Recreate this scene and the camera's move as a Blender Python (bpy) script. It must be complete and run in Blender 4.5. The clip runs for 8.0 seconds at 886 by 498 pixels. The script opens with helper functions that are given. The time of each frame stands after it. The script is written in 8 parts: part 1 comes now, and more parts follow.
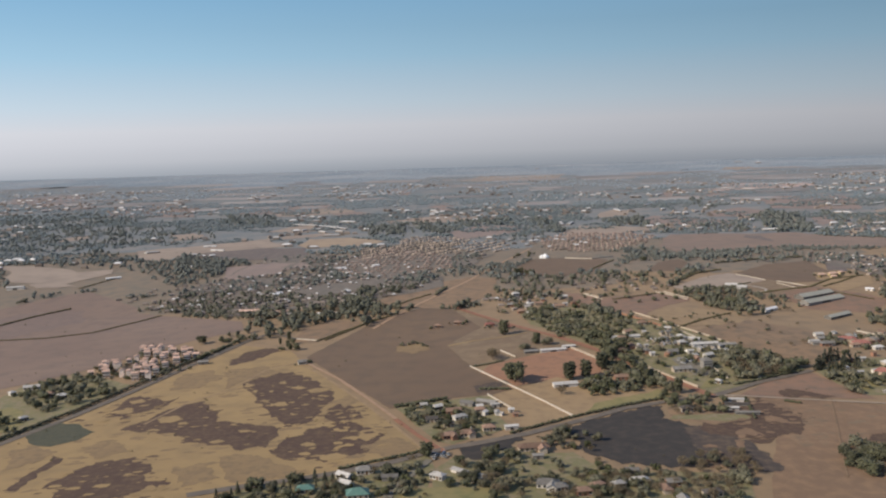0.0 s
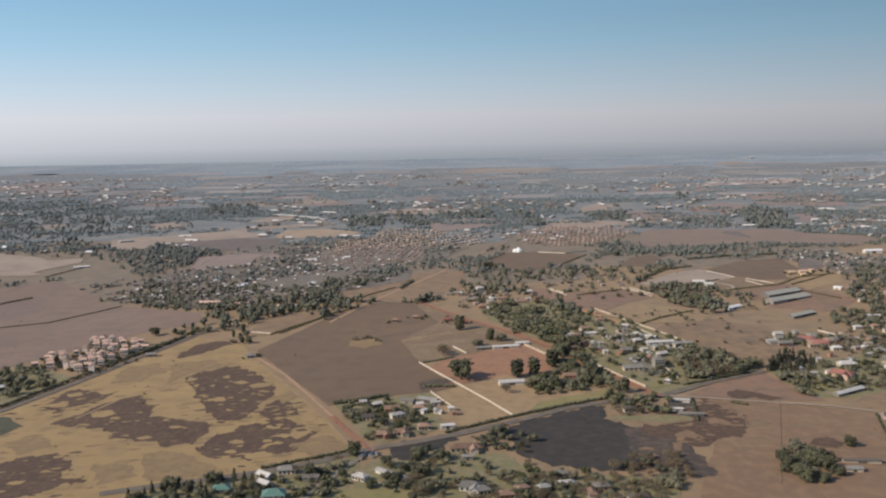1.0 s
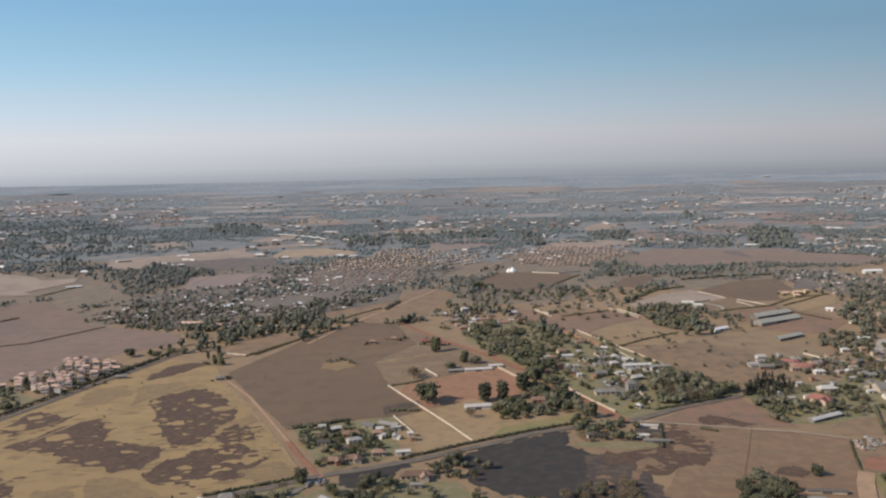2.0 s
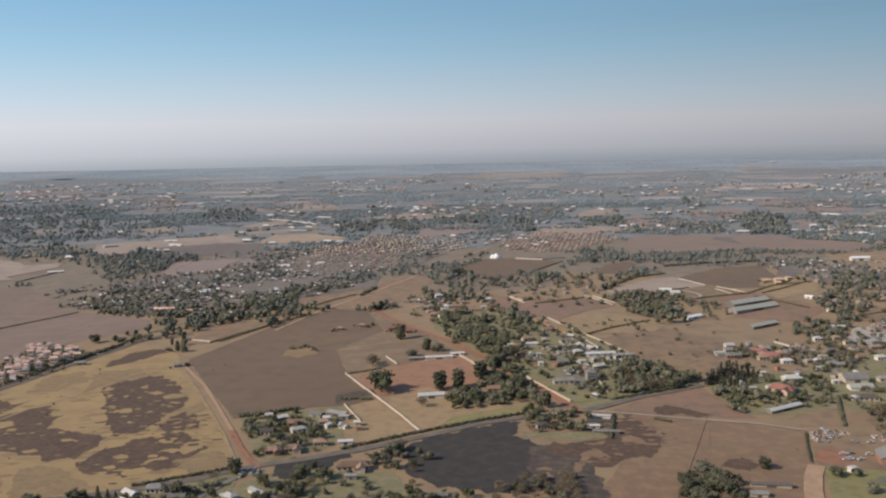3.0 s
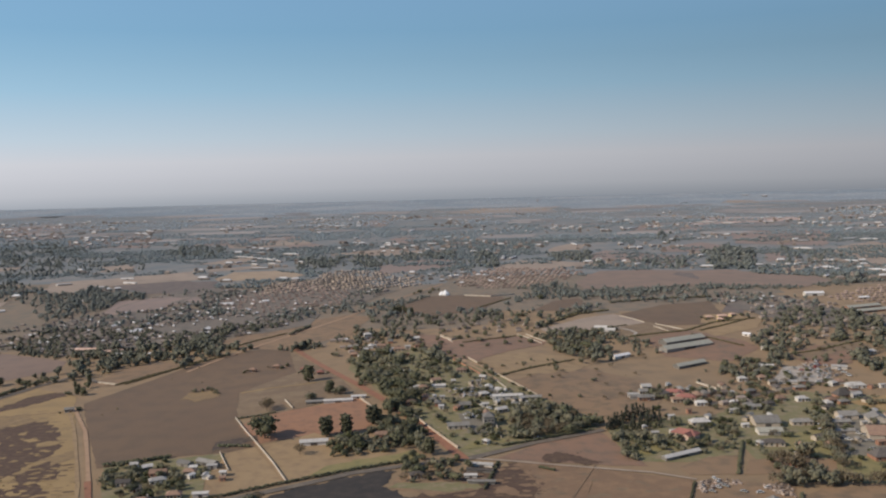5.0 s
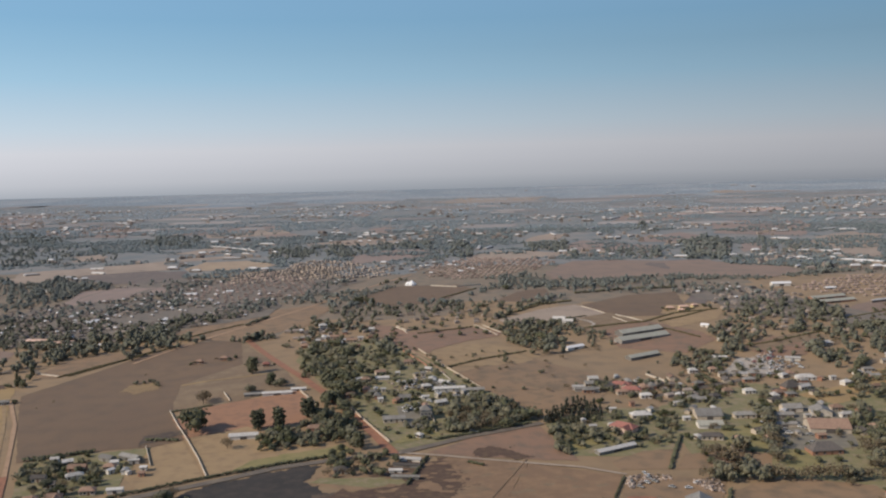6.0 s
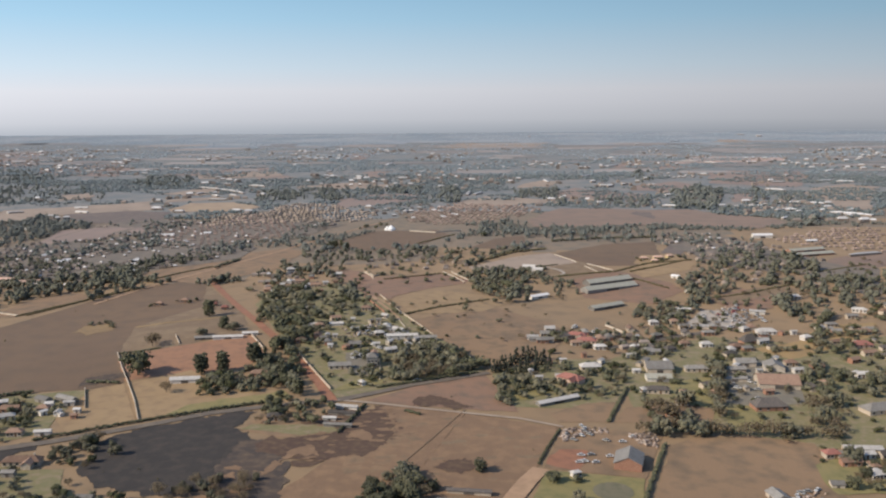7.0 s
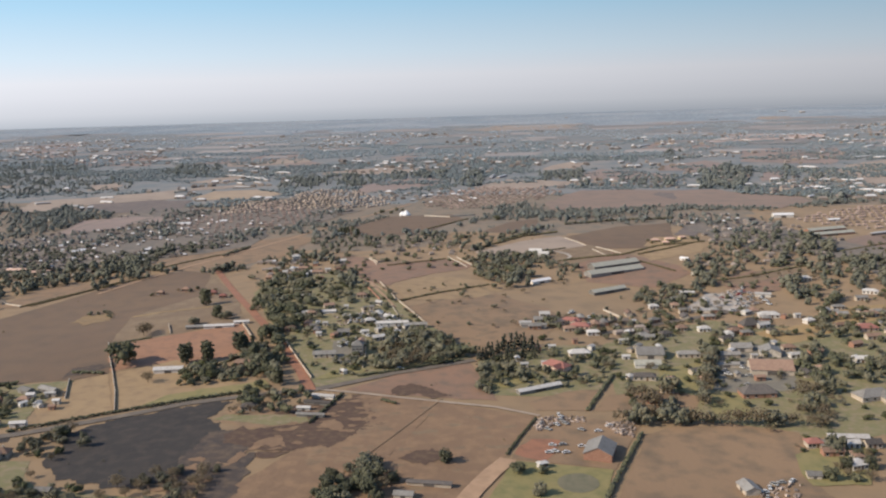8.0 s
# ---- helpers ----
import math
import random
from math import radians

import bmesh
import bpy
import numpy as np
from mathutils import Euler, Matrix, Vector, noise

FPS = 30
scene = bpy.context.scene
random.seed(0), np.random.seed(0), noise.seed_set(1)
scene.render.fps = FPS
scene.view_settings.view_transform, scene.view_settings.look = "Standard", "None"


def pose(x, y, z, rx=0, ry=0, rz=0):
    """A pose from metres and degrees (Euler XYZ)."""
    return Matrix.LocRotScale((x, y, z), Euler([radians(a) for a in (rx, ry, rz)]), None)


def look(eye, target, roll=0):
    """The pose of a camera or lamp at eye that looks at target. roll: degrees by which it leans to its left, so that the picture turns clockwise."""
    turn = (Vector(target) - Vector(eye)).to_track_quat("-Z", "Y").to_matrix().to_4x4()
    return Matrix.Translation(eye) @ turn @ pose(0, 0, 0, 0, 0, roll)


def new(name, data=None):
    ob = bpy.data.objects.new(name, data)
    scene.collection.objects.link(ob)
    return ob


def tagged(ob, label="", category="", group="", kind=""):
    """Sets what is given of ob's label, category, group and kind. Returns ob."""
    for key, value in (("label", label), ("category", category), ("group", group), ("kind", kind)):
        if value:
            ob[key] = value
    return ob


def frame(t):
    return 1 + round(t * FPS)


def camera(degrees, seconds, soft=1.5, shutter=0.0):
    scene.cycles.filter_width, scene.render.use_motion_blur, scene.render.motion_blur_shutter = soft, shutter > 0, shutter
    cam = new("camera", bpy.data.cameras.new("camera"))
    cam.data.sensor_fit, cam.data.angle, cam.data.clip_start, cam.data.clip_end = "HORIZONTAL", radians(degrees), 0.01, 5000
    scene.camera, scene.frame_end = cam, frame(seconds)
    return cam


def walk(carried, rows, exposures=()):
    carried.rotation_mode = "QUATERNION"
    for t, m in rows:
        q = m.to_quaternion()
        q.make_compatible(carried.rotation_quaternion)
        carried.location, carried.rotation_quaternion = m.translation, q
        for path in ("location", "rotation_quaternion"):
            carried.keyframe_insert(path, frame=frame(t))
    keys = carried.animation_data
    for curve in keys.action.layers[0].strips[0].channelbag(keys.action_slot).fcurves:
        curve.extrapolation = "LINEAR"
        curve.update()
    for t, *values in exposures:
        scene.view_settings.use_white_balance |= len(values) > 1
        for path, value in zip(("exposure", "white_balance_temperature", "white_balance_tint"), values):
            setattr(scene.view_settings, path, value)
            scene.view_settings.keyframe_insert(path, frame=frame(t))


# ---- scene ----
cam = camera(52.0, 8.0, soft=2.2)
PATH = [
    (0, (-0.206, -0.689, 164.235), (-5.506, 98.411, 152.085), -1.7),
    (0.5, (16.24, 6.753, 163.966), (11.44, 105.803, 150.916), -1.5),
    (1, (33.058, 14.027, 163.576), (27.908, 113.027, 150.476), -1.0),
    (1.5, (49.793, 20.87, 163.088), (43.493, 119.97, 151.588), -2.3),
    (1.7, (56.551, 23.642, 162.926), (49.501, 122.792, 152.126), -1.3),
    (2.8, (94.135, 39.253, 160.639), (86.535, 138.253, 148.489), -1.0),
    (3, (100.953, 42.228, 160.468), (92.453, 141.078, 147.968), -1.1),
    (3.5, (117.986, 49.908, 159.822), (107.586, 148.408, 146.172), -1.4),
    (4, (135.42, 57.719, 158.985), (126.32, 156.919, 150.335), -1.2),
    (4.5, (152.664, 65.537, 158.18), (144.564, 164.887, 150.78), -1.8),
    (4.7, (159.56, 68.605, 157.968), (151.01, 167.905, 150.218), -1.7),
    (5.8, (197.253, 85.456, 155.328), (187.903, 184.556, 145.328), -1.3),
    (6, (204.044, 88.55, 155.14), (195.494, 187.7, 145.44), -1.4),
    (6.5, (220.878, 96.299, 154.553), (212.228, 195.199, 142.653), -0.7),
    (7, (237.617, 103.592, 153.901), (228.117, 201.892, 138.201), -0.4),
    (7.5, (254.394, 110.392, 153.573), (243.144, 208.342, 136.923), -0.4),
    (8, (271.686, 116.672, 153.234), (257.286, 214.072, 135.834), -1.7),
]
walk(cam, [(t, look(eye, target, roll)) for t, eye, target, roll in PATH], exposures=[(0.0, 0.11), (0.6, 0.15), (1.5, 0.15), (3.0, 0.13), (3.5, 0.19), (4.5, -0.04), (6.0, 0.04), (6.5, 0.10), (7.5, 0.41), (8.0, 0.36)])

# ---- world and light ----
SUN_FROM = Vector((-1.0, -0.50, 0.74)).normalized()
world = bpy.data.worlds.new("world")
scene.world = world
world.use_nodes = True
wn, wl = world.node_tree.nodes, world.node_tree.links
sky = wn.new("ShaderNodeTexSky")
sky.sky_type, sky.sun_disc = "NISHITA", False
sky.sun_elevation = math.asin(SUN_FROM.z)
sky.sun_rotation = math.atan2(SUN_FROM.x, SUN_FROM.y)
sky.altitude, sky.air_density, sky.dust_density, sky.ozone_density = 1500, 1.0, 2.0, 1.5
# winter smog: a pale band over the horizon, greyer towards the ground, brighter towards the sun
way = wn.new("ShaderNodeTexCoord")
sep = wn.new("ShaderNodeSeparateXYZ")
wl.new(way.outputs["Generated"], sep.inputs[0])
span = wn.new("ShaderNodeMapRange")
span.inputs[1].default_value, span.inputs[2].default_value = -0.10, 0.40
wl.new(sep.outputs["Z"], span.inputs[0])
ramp = wn.new("ShaderNodeValToRGB")
BAND = ((-0.10, (0.25, 0.275, 0.31)), (-0.036, (0.265, 0.290, 0.330)), (-0.027, (0.325, 0.348, 0.388)), (-0.016, (0.420, 0.434, 0.472)), (0.002, (0.490, 0.500, 0.540)), (0.016, (0.520, 0.532, 0.572)),
        (0.040, (0.440, 0.525, 0.600)), (0.090, (0.290, 0.455, 0.590)), (0.150, (0.185, 0.355, 0.520)), (0.40, (0.10, 0.24, 0.46)))
while len(ramp.color_ramp.elements) < len(BAND):
    ramp.color_ramp.elements.new(0.5)
for e, (h, c) in zip(ramp.color_ramp.elements, BAND):
    e.position, e.color = (h + 0.10) / 0.5, (*c, 1)
wl.new(span.outputs[0], ramp.inputs[0])
side = wn.new("ShaderNodeMapRange")
side.inputs[1].default_value, side.inputs[2].default_value, side.inputs[3].default_value, side.inputs[4].default_value = -1, 1, 1.46, 0.44
wl.new(sep.outputs["X"], side.inputs[0])
haze = wn.new("ShaderNodeBackground")
wl.new(ramp.outputs[0], haze.inputs["Color"])
wl.new(side.outputs[0], haze.inputs["Strength"])
thin = wn.new("ShaderNodeMapRange")
thin.inputs[1].default_value, thin.inputs[2].default_value, thin.inputs[3].default_value, thin.inputs[4].default_value = 0.12, 0.45, 1, 0
wl.new(sep.outputs["Z"], thin.inputs[0])
both = wn.new("ShaderNodeMixShader")
wl.new(thin.outputs[0], both.inputs[0])
wl.new(wn["Background"].outputs[0], both.inputs[1])
wl.new(haze.outputs[0], both.inputs[2])
wl.new(both.outputs[0], wn["World Output"].inputs[0])
wn["Background"].inputs["Strength"].default_value = 0.15
wl.new(sky.outputs[0], wn["Background"].inputs["Color"])
sun = new("sun", bpy.data.lights.new("sun", "SUN"))
sun.data.energy, sun.data.angle, sun.data.color = 3.7, radians(0.5), (1.0, 0.875, 0.71)
sun.matrix_world = look(SUN_FROM * 3000, (0, 0, 0))


# ---- materials ----
def material(name, base, second, scale, rough=0.9, third=None, scale3=None, bump=0.0, bump_scale=1.0, spread=0.5, vary=0.0, island=0.0, metal=0.0, haze_sheen=0.0, thin=0.0, haze_tint=(0.94, 0.96, 1.0)):
    """Base colour mottled with a second one at a broad scale (metres) and a third at a fine one."""
    m = bpy.data.materials.new(name)
    m.use_nodes = True
    n, l = m.node_tree.nodes, m.node_tree.links
    b = n["Principled BSDF"]
    b.inputs["Roughness"].default_value, b.inputs["Metallic"].default_value = rough, metal
    b.inputs["Specular IOR Level"].default_value = 0.25
    # sheen brightens grazing views, standing in for haze over land and leaves
    if haze_sheen:
        b.inputs["Sheen Weight"].default_value, b.inputs["Sheen Roughness"].default_value = haze_sheen, 0.6
        b.inputs["Sheen Tint"].default_value = (*haze_tint, 1)
    co = n.new("ShaderNodeNewGeometry")

    def layer(size, detail, lo, hi):
        t = n.new("ShaderNodeTexNoise")
        t.inputs["Scale"].default_value, t.inputs["Detail"].default_value = 1 / size, detail
        l.new(co.outputs["Position"], t.inputs["Vector"])
        r = n.new("ShaderNodeMapRange")
        r.inputs[1].default_value, r.inputs[2].default_value = lo, hi
        l.new(t.outputs[0], r.inputs[0])
        return r.outputs[0]

    def mix(fac, a, c, blend="MIX"):
        x = n.new("ShaderNodeMix")
        x.data_type, x.blend_type = "RGBA", blend
        for value, sock in ((fac, 0), (a, 6), (c, 7)):
            if isinstance(value, (tuple, float, int)):
                x.inputs[sock].default_value = (*value, 1) if isinstance(value, tuple) else value
            else:
                l.new(value, x.inputs[sock])
        return x.outputs[2]

    col = mix(layer(scale, 6, 0.5 - spread / 2, 0.5 + spread / 2), base, second)
    if third:
        col = mix(layer(scale3, 4, 0.45, 0.75), col, third)
    for src, reach in ((n.new("ShaderNodeObjectInfo").outputs["Random"], vary), (co.outputs["Random Per Island"], island)):
        if not reach:
            continue
        hsv = n.new("ShaderNodeHueSaturation")
        r = n.new("ShaderNodeMapRange")
        r.inputs[3].default_value, r.inputs[4].default_value = 1 - reach, 1 + reach
        l.new(src, r.inputs[0])
        l.new(r.outputs[0], hsv.inputs["Value"])
        l.new(col, hsv.inputs["Color"])
        col = hsv.outputs[0]
    l.new(col, b.inputs["Base Color"])
    if thin:
        leafy, mixed_in = n.new("ShaderNodeBsdfTranslucent"), n.new("ShaderNodeMixShader")
        l.new(col, leafy.inputs["Color"])
        mixed_in.inputs[0].default_value = thin
        l.new(b.outputs[0], mixed_in.inputs[1])
        l.new(leafy.outputs[0], mixed_in.inputs[2])
        l.new(mixed_in.outputs[0], n["Material Output"].inputs[0])
    if bump:
        t = n.new("ShaderNodeTexNoise")
        t.inputs["Scale"].default_value, t.inputs["Detail"].default_value = 1 / bump_scale, 5
        l.new(co.outputs["Position"], t.inputs["Vector"])
        u = n.new("ShaderNodeBump")
        u.inputs["Strength"].default_value, u.inputs["Distance"].default_value = 0.8, bump
        l.new(t.outputs[0], u.inputs["Height"])
        l.new(u.outputs[0], b.inputs["Normal"])
    return m


VELD = material("dry_veld", (0.302, 0.198, 0.102), (0.248, 0.162, 0.084), 120, third=(0.203, 0.137, 0.074), scale3=18, bump=0.12, bump_scale=2, haze_sheen=0.06)
GRASS = material("tan_grass", (0.355, 0.235, 0.099), (0.300, 0.196, 0.084), 70, third=(0.250, 0.167, 0.076), scale3=16, bump=0.1, bump_scale=2, haze_sheen=0.05)
STRAW = material("straw_stubble", (0.352, 0.240, 0.126), (0.298, 0.200, 0.106), 30, third=(0.240, 0.160, 0.090), scale3=8, bump=0.1, bump_scale=2, haze_sheen=0.03)
PLOUGHED = material("ploughed_soil", (0.142, 0.088, 0.051), (0.178, 0.111, 0.060), 110, third=(0.126, 0.083, 0.049), scale3=14, bump=0.3, bump_scale=2, haze_sheen=0.05)
BROWN = material("brown_stubble", (0.277, 0.174, 0.094), (0.222, 0.139, 0.076), 80, third=(0.148, 0.104, 0.062), scale3=10, bump=0.3, bump_scale=2, haze_sheen=0.05)
VELD_BROWN = material("thin_brown_veld", (0.205, 0.136, 0.077), (0.170, 0.112, 0.064), 45, third=(0.248, 0.176, 0.098), scale3=9, bump=0.3, bump_scale=2, haze_sheen=0.05)
REDDISH = material("reddish_field", (0.262, 0.150, 0.092), (0.224, 0.132, 0.081), 60, third=(0.163, 0.113, 0.075), scale3=9, bump=0.3, bump_scale=2, haze_sheen=0.05)
RED_SOIL = material("red_soil", (0.336, 0.173, 0.093), (0.274, 0.142, 0.080), 30, third=(0.224, 0.121, 0.072), scale3=6, bump=0.3, bump_scale=2, haze_sheen=0.05)
ORANGE = material("orange_dirt", (0.324, 0.140, 0.072), (0.282, 0.128, 0.072), 25, third=(0.218, 0.102, 0.059), scale3=5, bump=0.2, bump_scale=2, haze_sheen=0.05)
FALLOW = material("pale_fallow_soil", (0.235, 0.156, 0.107), (0.196, 0.127, 0.090), 90, third=(0.171, 0.114, 0.083), scale3=14, bump=0.3, bump_scale=2, haze_sheen=0.06)
PALE_DIRT = material("pale_sandy_dirt", (0.400, 0.315, 0.235), (0.350, 0.270, 0.200), 18, third=(0.300, 0.225, 0.165), scale3=4, haze_sheen=0.03)
TRACK = material("dirt_track", (0.42, 0.27, 0.16), (0.36, 0.22, 0.13), 25, third=(0.30, 0.19, 0.11), scale3=5, bump=0.2, bump_scale=2, haze_sheen=0.05)
BURNT = material("burnt_grass", (0.036, 0.031, 0.027), (0.052, 0.043, 0.036), 40, third=(0.072, 0.056, 0.044), scale3=6, bump=0.3, bump_scale=2, haze_sheen=0.02)
CHARRED = material("half_burnt_grass", (0.060, 0.048, 0.042), (0.095, 0.068, 0.050), 14, third=(0.150, 0.105, 0.068), scale3=5, bump=0.3, bump_scale=2, haze_sheen=0.02)
SCORCHED = material("scorched_grass", (0.088, 0.054, 0.040), (0.115, 0.072, 0.048), 20, third=(0.155, 0.102, 0.060), scale3=3.5, bump=0.3, bump_scale=2, haze_sheen=0.01)
OLD_BURN = material("greying_burn", (0.126, 0.099, 0.086), (0.168, 0.129, 0.105), 40, third=(0.204, 0.155, 0.121), scale3=9, bump=0.3, bump_scale=2, haze_sheen=0.04)
THIN = material("thin_worn_grass", (0.285, 0.190, 0.090), (0.24, 0.158, 0.08), 14, third=(0.19, 0.13, 0.07), scale3=4, bump=0.2, bump_scale=2, haze_sheen=0.03)
REED = material("reeds", (0.059, 0.059, 0.032), (0.077, 0.071, 0.037), 9, third=(0.099, 0.084, 0.043), scale3=3, bump=0.4, bump_scale=1, haze_sheen=0.05)
UMBER = material("umber_stubble", (0.230, 0.139, 0.077), (0.187, 0.115, 0.066), 60, third=(0.278, 0.171, 0.092), scale3=7, bump=0.3, bump_scale=2, haze_sheen=0.04)
DAMP = material("damp_soil", (0.19, 0.13, 0.10), (0.22, 0.15, 0.112), 40, third=(0.17, 0.118, 0.094), scale3=9, bump=0.3, bump_scale=2, haze_sheen=0.05)
LAWN = material("green_lawn", (0.225, 0.192, 0.075), (0.262, 0.208, 0.092), 20, third=(0.165, 0.155, 0.062), scale3=5, bump=0.2, bump_scale=2, haze_sheen=0.03)
YARD = material("yard_ground", (0.222, 0.182, 0.082), (0.155, 0.148, 0.062), 12, third=(0.270, 0.200, 0.125), scale3=4, bump=0.3, bump_scale=2, haze_sheen=0.05)
TAR = material("worn_tar", (0.135, 0.112, 0.092), (0.170, 0.140, 0.110), 25, third=(0.205, 0.165, 0.122), scale3=6)
CONCRETE = material("pale_concrete", (0.45, 0.40, 0.34), (0.38, 0.33, 0.28), 15, third=(0.30, 0.26, 0.21), scale3=4)
PAVING = material("grey_paving", (0.221, 0.193, 0.148), (0.175, 0.156, 0.123), 20, third=(0.258, 0.230, 0.172), scale3=5)
POND = material("dark_pond", (0.165, 0.145, 0.090), (0.20, 0.175, 0.11), 8, rough=0.7, third=(0.13, 0.125, 0.075), scale3=3)
# far plain and far fields carry a grey-blue cast for haze
FAR_PLAIN = material("hazed_wooded_plain", (0.165, 0.172, 0.165), (0.245, 0.215, 0.182), 70, third=(0.140, 0.155, 0.158), scale3=38, haze_sheen=0.06, spread=0.3, haze_tint=(0.82, 0.92, 1.0))
FAR_FIELD = material("far_fields", (0.300, 0.250, 0.212), (0.262, 0.222, 0.192), 160, island=0.25, third=(0.225, 0.198, 0.178), scale3=25, haze_sheen=0.08, haze_tint=(0.82, 0.92, 1.0))

# tan, gold, rose and pink far soils have haze mixed into their colour
FAR_TAN = material("hazed_tan_stubble", (0.370, 0.285, 0.215), (0.310, 0.240, 0.185), 90, third=(0.270, 0.210, 0.165), scale3=22, haze_sheen=0.02)
FAR_GOLD = material("hazed_golden_stubble", (0.400, 0.295, 0.195), (0.345, 0.255, 0.175), 80, third=(0.300, 0.220, 0.155), scale3=20, haze_sheen=0.02)
FAR_ROSE = material("hazed_bare_soil", (0.300, 0.222, 0.180), (0.255, 0.190, 0.158), 100, third=(0.225, 0.175, 0.150), scale3=25, haze_sheen=0.02)
FAR_RED = material("far_reddish_fallow", (0.275, 0.190, 0.140), (0.232, 0.165, 0.125), 70, third=(0.198, 0.150, 0.118), scale3=20, haze_sheen=0.02)
SUBURB_GROUND = material("suburb_ground", (0.185, 0.150, 0.118), (0.145, 0.128, 0.105), 30, third=(0.240, 0.190, 0.145), scale3=9, haze_sheen=0.02)
FAR_PINK = material("hazed_earthworks", (0.520, 0.370, 0.300), (0.430, 0.310, 0.255), 60, third=(0.340, 0.250, 0.210), scale3=16, haze_sheen=0.05)

LEAF = material("dark_leaves", (0.082, 0.085, 0.044), (0.130, 0.121, 0.068), 7, rough=0.85, third=(0.096, 0.100, 0.058), scale3=1.5, vary=0.3, haze_sheen=0.09, thin=0.22, island=0.12, spread=0.4)
LEAF_GREY = material("grey_green_leaves", (0.120, 0.120, 0.076), (0.182, 0.157, 0.100), 7, rough=0.85, third=(0.134, 0.134, 0.084), scale3=1.5, vary=0.3, haze_sheen=0.09, thin=0.22, island=0.12, spread=0.4)
LEAF_DRY = material("dry_winter_twigs", (0.260, 0.196, 0.118), (0.205, 0.162, 0.096), 7, rough=0.9, third=(0.200, 0.155, 0.092), scale3=1.5, vary=0.25, haze_sheen=0.08, thin=0.3, island=0.12, spread=0.4)
LEAF_LIME = material("yellow_green_leaves", (0.117, 0.114, 0.042), (0.084, 0.088, 0.039), 7, rough=0.8, third=(0.073, 0.081, 0.037), scale3=1.5, vary=0.25, haze_sheen=0.08, thin=0.22, island=0.14, spread=0.4)
LEAF_PINE = material("pine_needles", (0.068, 0.076, 0.048), (0.102, 0.098, 0.061), 7, rough=0.85, third=(0.071, 0.077, 0.053), scale3=1.5, vary=0.25, haze_sheen=0.08, thin=0.22, island=0.12, spread=0.4)
# leaf colour pales and blues from belt to belt, in place of haze
WOODS_NEAR = material("hazed_near_woods", (0.093, 0.118, 0.113), (0.144, 0.160, 0.150), 30, rough=0.85, island=0.2, third=(0.102, 0.125, 0.124), scale3=200, haze_sheen=0.3, thin=0.1, spread=0.4, haze_tint=(0.82, 0.92, 1.0))
WOODS = material("hazed_far_woods", (0.164, 0.201, 0.210), (0.217, 0.246, 0.249), 50, rough=0.85, island=0.18, third=(0.170, 0.208, 0.222), scale3=300, haze_sheen=0.3, thin=0.1, spread=0.4, haze_tint=(0.82, 0.92, 1.0))
WOODS_PALE = material("hazed_paler_woods", (0.236, 0.275, 0.295), (0.284, 0.312, 0.323), 70, rough=0.85, island=0.14, third=(0.241, 0.280, 0.302), scale3=300, haze_sheen=0.7, thin=0.1, spread=0.4, haze_tint=(0.82, 0.92, 1.0))
WOODS_FAR = material("hazed_farthest_woods", (0.318, 0.366, 0.398), (0.366, 0.395, 0.415), 100, rough=0.85, island=0.1, third=(0.312, 0.363, 0.398), scale3=400, haze_sheen=0.8, thin=0.1, spread=0.4, haze_tint=(0.82, 0.92, 1.0))
MID_PLAIN = material("middle_veld", (0.242, 0.173, 0.110), (0.195, 0.147, 0.099), 60, third=(0.152, 0.129, 0.092), scale3=14, bump=0.12, bump_scale=2, haze_sheen=0.05, haze_tint=(0.86, 0.94, 1.0))
# ground near the horizon, its base colour paled as by haze
FAR_EDGE = material("hazed_far_plain", (0.198, 0.222, 0.234), (0.305, 0.302, 0.297), 420, third=(0.214, 0.237, 0.256), scale3=130, haze_sheen=0.08, spread=0.22, haze_tint=(0.82, 0.92, 1.0))
# leaf colours lightened for haze, the outer set paler and bluer
MID_WOODS = material("mid_woods", (0.128, 0.130, 0.093), (0.168, 0.157, 0.107), 22, rough=0.9, island=0.1, third=(0.138, 0.140, 0.103), scale3=7, haze_sheen=0.06, thin=0.12, spread=0.4, haze_tint=(0.86, 0.94, 1.0))
OUTER_WOODS = material("hazed_outer_woods", (0.155, 0.169, 0.148), (0.196, 0.195, 0.165), 26, rough=0.9, island=0.1, third=(0.163, 0.177, 0.160), scale3=9, haze_sheen=0.1, thin=0.1, spread=0.4, haze_tint=(0.82, 0.92, 1.0))
BUSH = material("low_scrub", (0.125, 0.115, 0.055), (0.15, 0.122, 0.06), 25, rough=0.85, island=0.3, haze_sheen=0.05, thin=0.25)
BARK = material("bark", (0.11, 0.085, 0.06), (0.08, 0.06, 0.045), 1.5, third=(0.15, 0.12, 0.09), scale3=0.3)

WALL_CREAM = material("cream_plaster", (0.50, 0.42, 0.33), (0.43, 0.36, 0.28), 6, third=(0.36, 0.29, 0.22), scale3=1.5, vary=0.12)
WALL_WHITE = material("white_plaster", (0.66, 0.61, 0.54), (0.57, 0.52, 0.46), 6, third=(0.46, 0.41, 0.35), scale3=1.5, vary=0.12)
WALL_OLD = material("weathered_plaster", (0.58, 0.51, 0.42), (0.46, 0.40, 0.33), 7, third=(0.36, 0.31, 0.25), scale3=1.5)
WALL_PINK = material("pink_plaster", (0.64, 0.46, 0.36), (0.56, 0.40, 0.31), 6, third=(0.46, 0.32, 0.25), scale3=1.5, vary=0.12)
